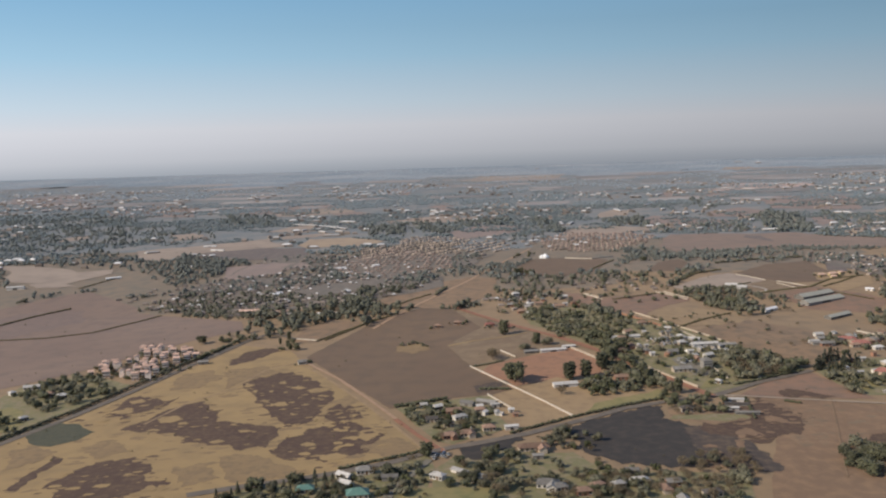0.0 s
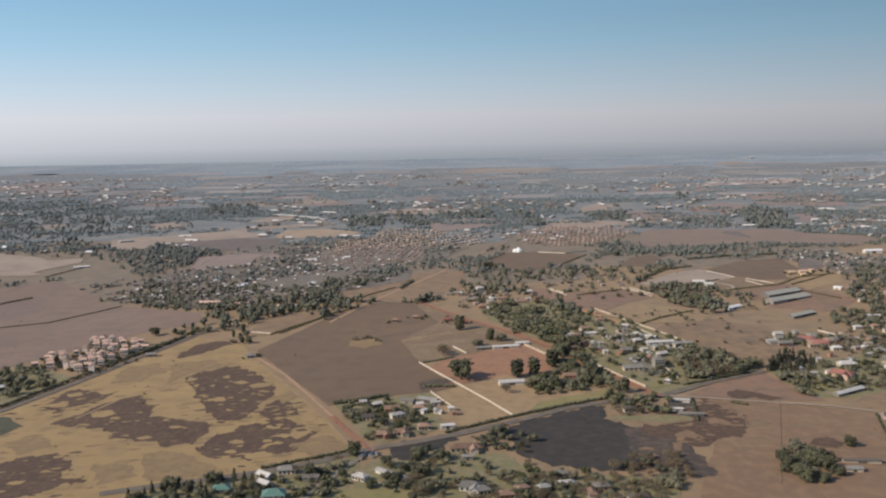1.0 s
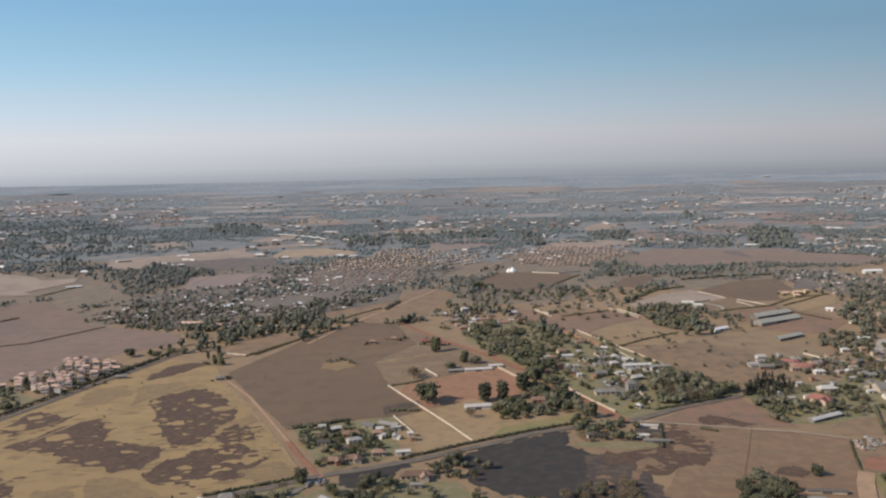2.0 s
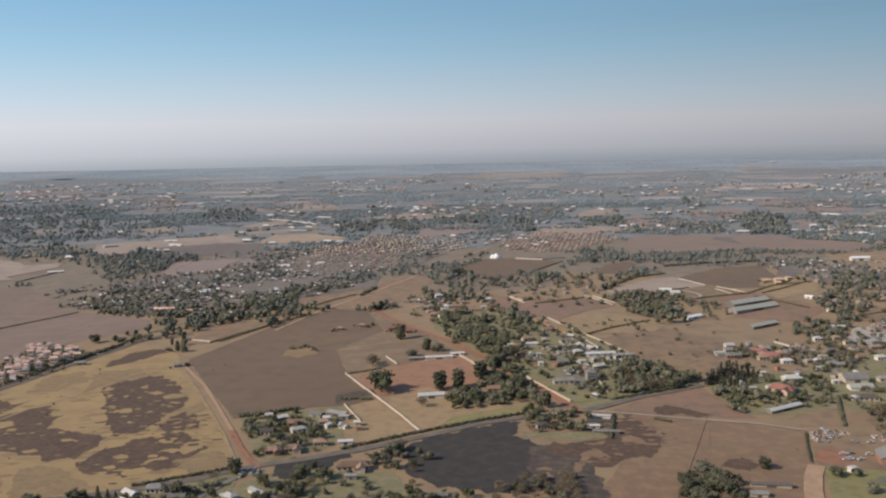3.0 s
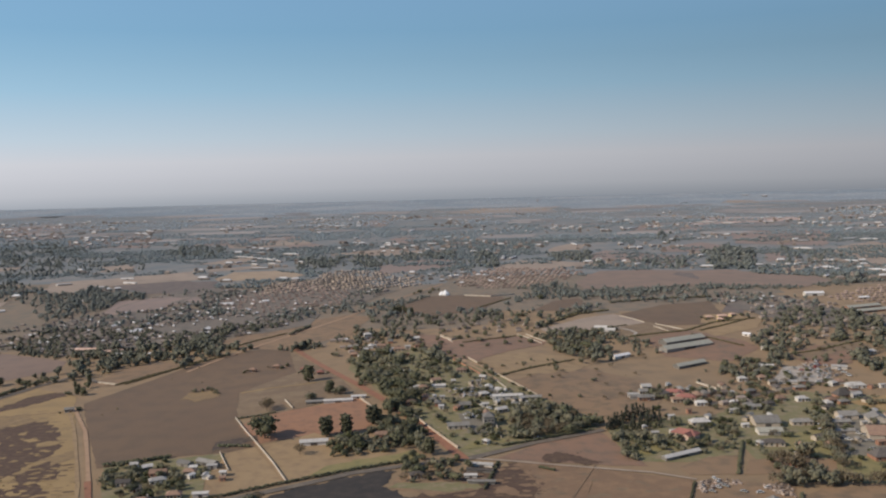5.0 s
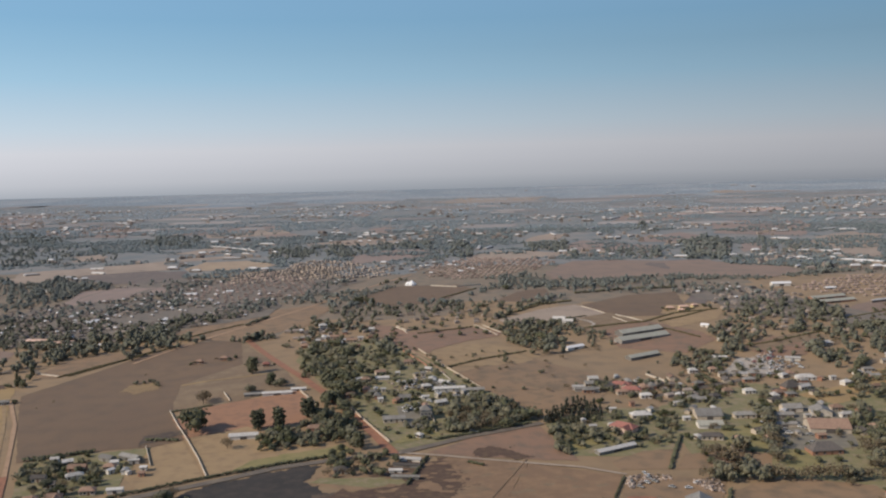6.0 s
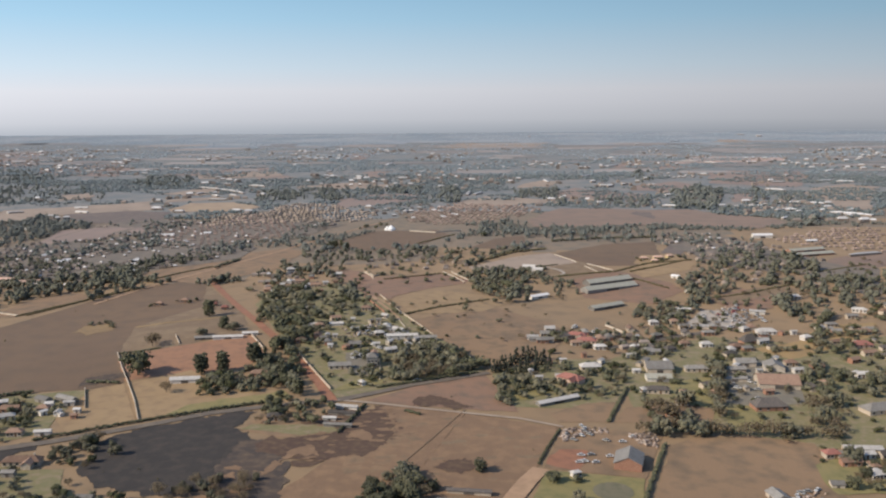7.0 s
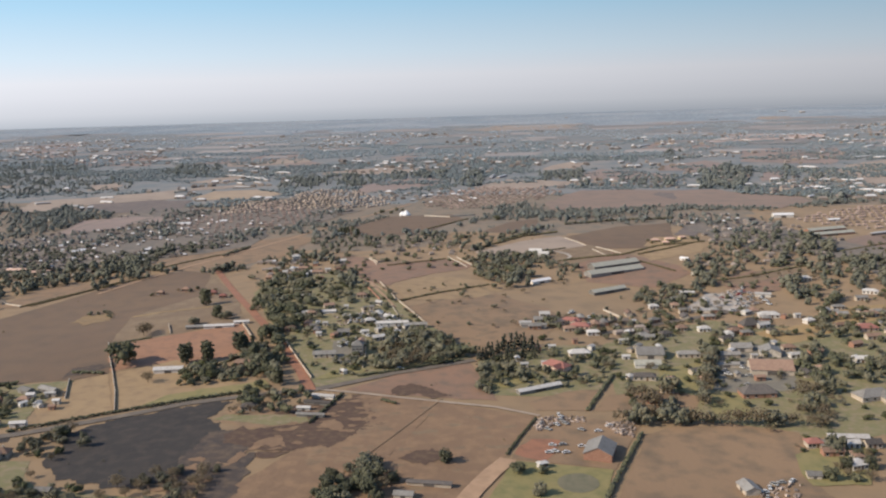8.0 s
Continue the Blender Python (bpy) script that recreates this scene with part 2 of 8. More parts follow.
WALL_ESTATE = material("pale_pink_plaster", (0.860, 0.730, 0.620), (0.790, 0.650, 0.545), 6, third=(0.700, 0.560, 0.460), scale3=1.5, vary=0.1)
WALL_BRICK = material("face_brick", (0.33, 0.17, 0.11), (0.27, 0.145, 0.10), 5, third=(0.38, 0.22, 0.15), scale3=0.8, vary=0.15)
ROOF_TILE = material("brown_roof_tiles", (0.26, 0.165, 0.115), (0.21, 0.135, 0.10), 5, third=(0.30, 0.2, 0.14), scale3=1, vary=0.3, bump=0.05, bump_scale=0.4)
ROOF_TERRA = material("pale_terracotta", (0.560, 0.365, 0.275), (0.490, 0.320, 0.245), 5, third=(0.620, 0.440, 0.350), scale3=1, vary=0.2)
ROOF_RED = material("red_roof_sheets", (0.29, 0.13, 0.105), (0.24, 0.11, 0.09), 5, third=(0.36, 0.15, 0.11), scale3=1, vary=0.15)
ROOF_GREY = material("grey_roof_sheets", (0.255, 0.238, 0.212), (0.200, 0.186, 0.166), 6, rough=0.7, third=(0.170, 0.148, 0.126), scale3=1.2, vary=0.3)
ROOF_PALE = material("pale_roof_sheets", (0.54, 0.51, 0.47), (0.46, 0.43, 0.39), 6, rough=0.6, third=(0.36, 0.32, 0.28), scale3=1.2, vary=0.25)
ROOF_DARK = material("dark_roof_tiles", (0.085, 0.075, 0.07), (0.11, 0.095, 0.085), 5, third=(0.14, 0.12, 0.10), scale3=1, vary=0.25)
ROOF_GREEN = material("green_roof_sheets", (0.110, 0.221, 0.178), (0.094, 0.180, 0.149), 5, rough=0.6, third=(0.176, 0.246, 0.204), scale3=1)
WALL_YELLOW = material("yellow_plaster", (0.62, 0.50, 0.26), (0.54, 0.43, 0.22), 6, third=(0.44, 0.36, 0.2), scale3=1.5)
ROOF_SAGE = material("weathered_sage_sheets", (0.420, 0.400, 0.324), (0.357, 0.340, 0.279), 6, rough=0.6, third=(0.294, 0.270, 0.216), scale3=1.2)
FAR_HOUSE_WALL = material("far_plaster", (0.265, 0.216, 0.173), (0.218, 0.177, 0.146), 60, island=0.3)
FAR_ROOF = material("far_roofs", (0.25, 0.20, 0.165), (0.19, 0.16, 0.14), 80, island=0.45)
FAR_ROOF_PINK = material("far_pinkish_roofs", (0.345, 0.245, 0.200), (0.290, 0.208, 0.172), 80, island=0.3)
ROW_ROOF = material("pale_tiled_roofs", (0.400, 0.322, 0.258), (0.320, 0.258, 0.210), 60, island=0.35)
FAR_PALE = material("far_pale_sheets", (0.644, 0.621, 0.598), (0.552, 0.529, 0.506), 40, island=0.3)
GLASS = material("window_glass", (0.03, 0.035, 0.04), (0.04, 0.045, 0.05), 3, rough=0.12)
DOOR = material("painted_door", (0.16, 0.09, 0.05), (0.13, 0.075, 0.045), 2, rough=0.6)
TYRE = material("tyre", (0.02, 0.02, 0.02), (0.03, 0.03, 0.03), 0.5)
PAINTS = [material("white_car_paint", (0.60, 0.59, 0.57), (0.54, 0.53, 0.51), 2, rough=0.6),
          material("silver_car_paint", (0.36, 0.35, 0.33), (0.30, 0.29, 0.27), 2, rough=0.6),
          material("red_car_paint", (0.38, 0.06, 0.045), (0.33, 0.055, 0.045), 2, rough=0.6),
          material("blue_car_paint", (0.06, 0.10, 0.22), (0.05, 0.09, 0.19), 2, rough=0.6)]
SCRAP = material("scrap_metal", (0.374, 0.310, 0.261), (0.286, 0.210, 0.162), 6, rough=0.6, island=0.6)
TENT = material("white_canvas", (0.84, 0.83, 0.80), (0.80, 0.78, 0.75), 8, rough=0.7)


# ---- ground shape ----
RISES = [(40, 540, -1.5), (135, 540, 1.5), (40, 610, 0.5), (135, 610, -1.8), (230, 610, -0.6), (-55, 680, -1.3), (40, 680, 3.4), (135, 680, 2.2), (230, 680, 2.8), (325, 680, -1.4), (-150, 750, -1.2), (135, 750, 2.7), (325, 750, -1.3), (135, 820, 1.5), (230, 820, -1.4), (325, 820, -0.5), (230, 890, 0.4), (325, 890, 1.4), (-350, 920, -3.5), (-200, 1180, 1.4), (70, 1180, -0.9), (250, 1000, 2.5), (-110, 1050, -2.4), (220, 1345, 0.8)]  # knolls and hollows: place and height


def ground_z(x, y):
    """Gentle rise and fall of the land, dying away towards the distance."""
    u, v = (x - 118) / 295, (y - 678) / 295
    z = 1.43 + -1.71 * u + 4.45 * v + -2.41 * u * u + 5.61 * u * v + 2.24 * v * v + 2.69 * u ** 3 + 0.68 * u * u * v + -1.47 * u * v * v + -1.18 * v ** 3
    z *= math.exp(-(u / 2.2) ** 2 - (v / 2.2) ** 2)
    for a, b, h in RISES:
        r = 62 if b < 1000 else 110
        q = ((x - a) ** 2 + (y - b) ** 2) / (2 * r * r)
        if q < 12:
            z += h * math.exp(-q)
    return z


def obj(name, bm, mats, parent=None):
    me = bpy.data.meshes.new(name)
    bm.to_mesh(me)
    bm.free()
    for m in mats if isinstance(mats, (list, tuple)) else [mats]:
        me.materials.append(m)
    ob = new(name, me)
    ob.parent = parent
    return ob


def part(name, bm, mat, parent, label=""):
    return tagged(obj(name, bm, mat, parent), label)


def raw(name, verts, faces, mats, slots=None):
    me = bpy.data.meshes.new(name)
    me.from_pydata(verts, [], faces)
    for m in mats if isinstance(mats, (list, tuple)) else [mats]:
        me.materials.append(m)
    if slots is not None:
        me.polygons.foreach_set("material_index", slots)
    return new(name, me)


def ground_sheet():
    def steps(marks):
        out = []
        for a, b, d in marks:
            n = max(1, round((b - a) / d))
            out += [a + (b - a) * i / n for i in range(n)]
        return out + [marks[-1][1]]
    xs = steps([(-9000, -3000, 800), (-3000, -1800, 200), (-1800, -720, 90), (-720, 960, 12), (960, 2000, 100), (2000, 3400, 200), (3400, 9000, 800)])
    ys = steps([(-3000, 180, 300), (180, 1560, 12), (1560, 2200, 60), (2200, 4900, 150), (4900, 9000, 800)])
    verts = [(x, y, ground_z(x, y)) for y in ys for x in xs]
    w = len(xs)
    faces = [(j * w + i, j * w + i + 1, (j + 1) * w + i + 1, (j + 1) * w + i) for j in range(len(ys) - 1) for i in range(w - 1)]
    slots = []
    for j in range(len(ys) - 1):
        for i in range(w - 1):
            x, y = (xs[i] + xs[i + 1]) / 2, (ys[j] + ys[j + 1]) / 2
            # the farthest ground gets the base colours that imitate haze
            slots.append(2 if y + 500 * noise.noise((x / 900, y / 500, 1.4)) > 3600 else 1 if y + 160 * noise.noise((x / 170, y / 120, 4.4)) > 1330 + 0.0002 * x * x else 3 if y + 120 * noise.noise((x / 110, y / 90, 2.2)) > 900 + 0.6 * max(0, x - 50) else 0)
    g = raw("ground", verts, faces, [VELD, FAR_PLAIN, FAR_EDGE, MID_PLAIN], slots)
    return tagged(g, "dry brown winter veld reaching the hazy horizon", "ground", kind="structure")


PLOTS = []  # open plots of land, kept free of woods
LAYER = {"n": 0}  # a hair of height that keeps overlapping pieces of land apart


def patch(name, corners, mat, label, category="field", rough=3.0, lift=None, ragged=False):
    """A piece of land with uneven edges, lying on the ground."""
    if lift is None or lift > 0.1:
        PLOTS.append((min(p[0] for p in corners), max(p[0] for p in corners), min(p[1] for p in corners), max(p[1] for p in corners), corners))
    pts = []
    for i, a in enumerate(corners):
        b = corners[(i + 1) % len(corners)]
        n = max(1, int(math.dist(a, b) / (1.2 if ragged else 3.5)))
        for k in range(n):
            x, y = a[0] + (b[0] - a[0]) * k / n, a[1] + (b[1] - a[1]) * k / n
            j = (noise.noise_vector((x / 13, y / 13, 3.1)) + 0.6 * noise.noise_vector((x / 5, y / 5, 8.1))) * rough
            if ragged:
                j += noise.noise_vector((x / 2.2, y / 2.2, 5.1)) * 1.6 + noise.noise_vector((x / 9, y / 9, 1.1)) * 3
            pts.append((x + j.x, y + 1.5 * j.y))
    bm = bmesh.new()
    vs = [bm.verts.new((x, y, 0)) for x, y in pts]
    f = bm.faces.new(vs)
    if f.normal.z < 0 or sum(a[0] * b[1] - b[0] * a[1] for a, b in zip(pts, pts[1:] + pts[:1])) < 0:
        f.normal_flip()
    # cut along lines so that the piece can follow the land
    lo = [min(p[i] for p in pts) for i in (0, 1)]
    hi = [max(p[i] for p in pts) for i in (0, 1)]
    for axis in (0, 1):
        c = math.ceil(lo[axis] / 12) * 12 + 0.001
        while c < hi[axis]:
            co, no = [0, 0, 0], [0, 0, 0]
            co[axis], no[axis] = c, 1
            bmesh.ops.bisect_plane(bm, geom=bm.verts[:] + bm.edges[:] + bm.faces[:], plane_co=co, plane_no=no)
            c += 12
    LAYER["n"] += 1
    up = (0.12 if lift is None else lift) + 0.0005 * LAYER["n"]
    for v in bm.verts:
        v.co.z = ground_z(v.co.x, v.co.y) + up
    bmesh.ops.triangulate(bm, faces=bm.faces[:])
    return tagged(obj(name, bm, mat), label, category, kind="structure")


def specks(name, lands, n, low, high, mat, label, lift, rng):
    """Many small ragged spots of one cover lying on the ground."""
    verts, faces = [], []
    for land in lands:
        for x, y in scatter(land, n, rng):
            r, k, turn = rng.uniform(low, high) * rng.uniform(0.6, 1), len(verts), rng.uniform(0, 6.3)
            for i in range(9):
                a, q = i * 0.698 + turn, r * rng.uniform(0.45, 1.35)
                px, py = x + 2.1 * q * math.cos(a) + 0.8 * q * math.sin(a), y + 1.2 * q * math.sin(a)
                verts.append((px, py, ground_z(px, py) + lift))
            faces.append(tuple(range(k, k + 9)))
    return tagged(raw(name, verts, faces, mat), label, "grass", kind="stuff")


def along(points, step):
    """Points at even steps along a line, with the direction there."""
    out = []
    for a, b in zip(points, points[1:]):
        d = math.dist(a, b)
        n = max(1, round(d / step))
        for k in range(n):
            out.append((a[0] + (b[0] - a[0]) * k / n, a[1] + (b[1] - a[1]) * k / n, (b[0] - a[0]) / d, (b[1] - a[1]) / d))
    return out + [(*points[-1], *out[-1][2:])]


def strip(name, points, width, mat, label, category="road", kind="structure", lift=None, wobble=0.4):
    LAYER["n"] += 1
    up = (0.30 if lift is None else lift) + 0.0005 * LAYER["n"]
    bm = bmesh.new()
    last = None
    for x, y, dx, dy in along(points, 8):
        w = width / 2 + wobble * noise.noise((x / 30, y / 30, 1.7))
        row = [bm.verts.new((x + s * w * -dy, y + s * w * dx, ground_z(x, y) + up)) for s in (1, -1)]
        if last:
            bm.faces.new((last[0], last[1], row[1], row[0]))
        last = row
    bmesh.ops.recalc_face_normals(bm, faces=bm.faces[:])
    if bm.faces[:][0].normal.z < 0:
        bmesh.ops.reverse_faces(bm, faces=bm.faces[:])
    return tagged(obj(name, bm, mat), label, category, kind=kind)


# ---- trees ----
OCTA = ((1, 0, 0), (-1, 0, 0), (0, 1, 0), (0, -1, 0), (0, 0, 1), (0, 0, -1))
OCTA_F = ((0, 2, 4), (2, 1, 4), (1, 3, 4), (3, 0, 4), (2, 0, 5), (1, 2, 5), (3, 1, 5), (0, 3, 5))


def clump(verts, faces, c, r, rng, flat=0.75):
    """One small uneven tuft of leaves."""
    k = len(verts)
    m = Euler((rng.uniform(0, 6.3), rng.uniform(0, 6.3), rng.uniform(0, 6.3))).to_matrix()
    for p in OCTA:
        q = m @ Vector(p) * r * rng.uniform(0.65, 1.35)
        verts.append((c[0] + q.x, c[1] + q.y, c[2] + q.z * flat))
    faces += [(a + k, b + k, d + k) for a, b, d in OCTA_F]


TETRA = ((1, 1, 1), (1, -1, -1), (-1, 1, -1), (-1, -1, 1))


def tuft(verts, faces, c, r, rng, flat=0.8):
    """A smaller, simpler tuft, for trees farther off."""
    k = len(verts)
    m = Euler((rng.uniform(0, 6.3), rng.uniform(0, 6.3), rng.uniform(0, 6.3))).to_matrix()
    for p in TETRA:
        q = m @ Vector(p) * r * rng.uniform(0.5, 1.0)
        verts.append((c[0] + q.x, c[1] + q.y, c[2] + q.z * flat))
    faces += [(k, k + 1, k + 2), (k, k + 3, k + 1), (k, k + 2, k + 3), (k + 1, k + 3, k + 2)]


ICO = bmesh.new()
bmesh.ops.create_icosphere(ICO, subdivisions=1, radius=1)
ICO_V, ICO_F = [v.co.copy() for v in ICO.verts], [tuple(v.index for v in f.verts) for f in ICO.faces]
ICO.free()


def core(verts, faces, c, r, rng, flat=0.85):
    """The leafy inside of a lobe, uneven."""
    k = len(verts)
    for p in ICO_V:
        q = p * r * rng.uniform(0.8, 1.15)
        verts.append((c[0] + q.x, c[1] + q.y, c[2] + q.z * flat))
    faces += [tuple(i + k for i in f) for f in ICO_F]


def crown_mesh(name, rng, kind, mat, part_of=1.0):
    """A crown of many tufts; part_of thins them out, larger, for trees far off."""
    verts, faces = [], []
    big = part_of ** -0.25
    leaf = clump if part_of == 1 else tuft
    if kind == "round":
        wide = rng.uniform(0.3, 0.48)
        lobes = [(rng.uniform(-wide, wide), rng.uniform(-0.42, 0.42), rng.uniform(0.3, 0.74), rng.uniform(0.2, 0.36)) for _ in range(8 if part_of == 1 else 5)] + [(0, 0, 0.5, 0.44)]
        for x, y, z, r in lobes:
            core(verts, faces, (x, y, z), r * 0.78, rng)
            for _ in range(round(28 * part_of)):
                d = Vector((rng.gauss(0, 1), rng.gauss(0, 1), rng.gauss(0, 1))).normalized() * r * rng.uniform(0.72, 1.12)
                leaf(verts, faces, (x + d.x, y + d.y, max(0.1, z + d.z * 0.9)), rng.uniform(0.045, 0.10) * big, rng)
    elif kind == "tall":
        for i in range(6):
            core(verts, faces, (rng.uniform(-0.06, 0.06), rng.uniform(-0.06, 0.06), 0.32 + 0.11 * i), 0.2 - 0.015 * abs(i - 2), rng)
        for _ in range(round(210 * part_of)):
            z = rng.uniform(0.12, 1.0)
            r = 0.27 * (1 - 0.75 * abs(z - 0.6) ** 1.3) * rng.uniform(0.5, 1.05)
            a = rng.uniform(0, 6.3)
            leaf(verts, faces, (r * math.cos(a), r * math.sin(a), z), rng.uniform(0.038, 0.075) * big, rng, 1.1)
    elif kind == "cone":
        for _ in range(round(110 * part_of)):
            z = rng.uniform(0.08, 1.0) ** 1.1
            r = 0.27 * (1.02 - z) * rng.uniform(0.6, 1.1)
            a = rng.uniform(0, 6.3)
            leaf(verts, faces, (r * math.cos(a), r * math.sin(a), z), rng.uniform(0.035, 0.075) * big, rng, 1.1)
    else:
        for _ in range(round(190 * part_of)):
            d = Vector((rng.gauss(0, 1), rng.gauss(0, 1), rng.gauss(0, 0.8))).normalized() * rng.uniform(0.2, 0.6)
            leaf(verts, faces, (d.x, d.y, 0.6 + d.z * 0.62), rng.uniform(0.03, 0.07) * big, rng)
    me = bpy.data.meshes.new(name)
    me.from_pydata(verts, [], faces)
    me.shade_smooth()
    me.materials.append(mat)
    return me


def trunk_mesh(rng):
    bm = bmesh.new()

    def limb(a, b, r0, r1):
        a, b = Vector(a), Vector(b)
        m = Matrix.Translation((a + b) / 2) @ (b - a).to_track_quat("Z", "Y").to_matrix().to_4x4()
        bmesh.ops.create_cone(bm, cap_ends=True, segments=6, radius1=r0, radius2=r1, depth=(b - a).length, matrix=m)
    limb((0, 0, -0.03), (0.01, 0, 0.34), 0.032, 0.022)
    for i in range(4):
        a = i * 1.6 + rng.uniform(-0.4, 0.4)
        limb((0.01, 0, rng.uniform(0.24, 0.33)), (0.3 * math.cos(a), 0.3 * math.sin(a), rng.uniform(0.5, 0.68)), 0.018, 0.006)
    me = bpy.data.meshes.new("trunk")
    bm.to_mesh(me)
    bm.free()
    me.materials.append(BARK)
    return me


TREE_LOOK = {"round": (LEAF, "round", "broad dark green tree with a full rounded crown", 1.0),
             "grey": (LEAF_GREY, "round", "grey-green broadleaved tree with an uneven crown", 1.0),
             "dry": (LEAF_DRY, "sparse", "brown half-bare winter tree with thin twigs", 1.0),
             "lime": (LEAF_LIME, "round", "yellow-green garden tree with a dense crown", 0.9),
             "tall": (LEAF, "tall", "tall dark gum tree with a narrow upright crown", 1.0),
             "pine": (LEAF_PINE, "cone", "dark pointed conifer with dense needles", 1.0)}
tree_rng = random.Random(5)
TREE_MESH = {k: [(crown_mesh("crown", tree_rng, shape, mat), trunk_mesh(tree_rng)) for _ in range(3)] for k, (mat, shape, _, _) in TREE_LOOK.items()}
FAR_CROWN = {k: [crown_mesh("crown", tree_rng, shape, mat, 0.45) for _ in range(5)] for k, (mat, shape, _, _) in TREE_LOOK.items()}


def tree(kind, p, height, spread=1.0, group="", label=""):
    """One tree: height in metres; spread widens the crown."""
    x, y = p
    crown, trunk = tree_rng.choice(TREE_MESH[kind])
    t = new("tree")
    t.matrix_world = pose(x, y, ground_z(x, y), 0, 0, tree_rng.uniform(0, 360)) @ Matrix.Diagonal((height * spread, height * spread, height, 1))
    for n, me in (("trunk", trunk), ("crown", crown)):
        o = new(n, me)
        o.parent = t
    return tagged(t, label or TREE_LOOK[kind][2], "tree", group)


def inside(p, poly):
    x, y, c = p[0], p[1], False
    for (x1, y1), (x2, y2) in zip(poly, poly[1:] + poly[:1]):
        if (y1 > y) != (y2 > y) and x < (x2 - x1) * (y - y1) / (y2 - y1) + x1:
            c = not c
    return c


def scatter(poly, n, rng, gap=0.0):
    xs, ys = [p[0] for p in poly], [p[1] for p in poly]
    out, tries = [], 0
    while len(out) < n and tries < n * 60:
        tries += 1
        p = (rng.uniform(min(xs), max(xs)), rng.uniform(min(ys), max(ys)))
        if inside(p, poly) and all(math.dist(p, q) > gap for q in out):
            out.append(p)
    return out


LOOSE = {}
THINGS = {"trees": 0}


def grove(poly, n, kinds, low, high, group, gap=4.2, spread=0.95):
    """Trees standing in a piece of land; those far from the flight are gathered for joining."""
    for p in scatter(poly, round(0.85 * n), tree_rng, gap):
        plant(tree_rng.choice(kinds), p, tree_rng.uniform(low, high) * tree_rng.uniform(0.68, 1.12), spread * tree_rng.uniform(0.85, 1.2), group)


def tree_row(points, step, kinds, low, high, group):
    for x, y, _, _ in along(points, step):
        plant(tree_rng.choice(kinds), (x + tree_rng.uniform(-1, 1), y + tree_rng.uniform(-2, 2)), tree_rng.uniform(low, high), tree_rng.uniform(0.85, 1.15), group)


def plant(kind, p, height, spread, group):
    if p[1] < 505 and THINGS["trees"] < 280:
        THINGS["trees"] += 1
        tree(kind, p, height, spread, group)
    else:
        LOOSE.setdefault(kind, []).append((*p, height, spread))


def flush_groves():
    """The gathered trees, one joined mass for each look."""
    for kind, spots in LOOSE.items():
        mat, _, label, _ = TREE_LOOK[kind]
        verts, faces = [], []
        for x, y, h, s in spots:
            crown = tree_rng.choice(FAR_CROWN[kind])
            m = pose(x, y, ground_z(x, y), 0, 0, tree_rng.uniform(0, 360)) @ Matrix.Diagonal((h * s, h * s, h, 1))
            k = len(verts)
            verts += [m @ v.co for v in crown.vertices]
            faces += [tuple(i + k for i in f.vertices) for f in crown.polygons]
        mass = raw("garden_trees", verts, faces, mat)
        mass.data.shade_smooth()
        tagged(mass, "groves of " + label.split(" with ")[0] + "s among gardens and plots", "trees", kind="stuff")


def woods(name, spots, mat, label, per=9, category="woods", capped=False):
    """Many trees as one joined mass; spots are (x, y, height)."""
    rng = random.Random(len(spots))
    verts, faces = [], []
    for x, y, h in spots:
        z0, w = ground_z(x, y), h * rng.uniform(0.38, 0.6)
        for _ in range(per):
            d = Vector((rng.gauss(0, 1), rng.gauss(0, 1), rng.gauss(0, 1))).normalized() * rng.uniform(0.45, 1.0)
            s = 2.2 if capped else 1
            c = (x + d.x * w * s, y + d.y * w * s, z0 + max(0.12 * h, h * (0.55 + 0.4 * d.z)))
            if capped:
                k, r = len(verts), w * rng.uniform(0.8, 1.5)
                verts += [(c[0] + px * r * rng.uniform(0.6, 1.3), c[1] + py * r * rng.uniform(0.6, 1.3), z0 + 0.25 * h if pz == 0 else c[2] + 0.4 * w) for px, py, pz in ((1, 0.3, 0), (-0.3, 1, 0), (-1, -0.3, 0), (0.3, -1, 0), (0, 0, 0.8))]
                faces += [(k, k + 1, k + 4), (k + 1, k + 2, k + 4), (k + 2, k + 3, k + 4), (k + 3, k, k + 4), (k, k + 3, k + 2, k + 1)]
            else:
                clump(verts, faces, c, w * rng.uniform(0.3, 0.55), rng)
    mass = raw(name, verts, faces, mat)
    mass.data.shade_smooth()
    return tagged(mass, label, category, kind="stuff")


def hedge(points, height, width, mat=LEAF, label="dark clipped boundary hedge along a plot", name="hedge"):
    rng = random.Random(int(points[0][0] * 10))
    verts, faces = [], []
    for x, y, dx, dy in along(points, width * 0.55):
        z = ground_z(x, y)
        for _ in range(2):
            o = rng.uniform(-0.35, 0.35) * width
            clump(verts, faces, (x - dy * o, y + dx * o, z + height * rng.uniform(0.35, 0.7)), max(width, height) * rng.uniform(0.35, 0.55), rng, height / max(width, height))
    return tagged(raw(name, verts, faces, mat), label, "hedge")


# ---- buildings ----
def box(bm, x0, y0, z0, x1, y1, z1):
    r = bmesh.ops.create_cube(bm, size=1)
    for v in r["verts"]:
        v.co = Vector(((x0 + x1) / 2 + v.co.x * (x1 - x0), (y0 + y1) / 2 + v.co.y * (y1 - y0), (z0 + z1) / 2 + v.co.z * (z1 - z0)))


def boxed(*dims):
    bm = bmesh.new()
    box(bm, *dims)
    return bm


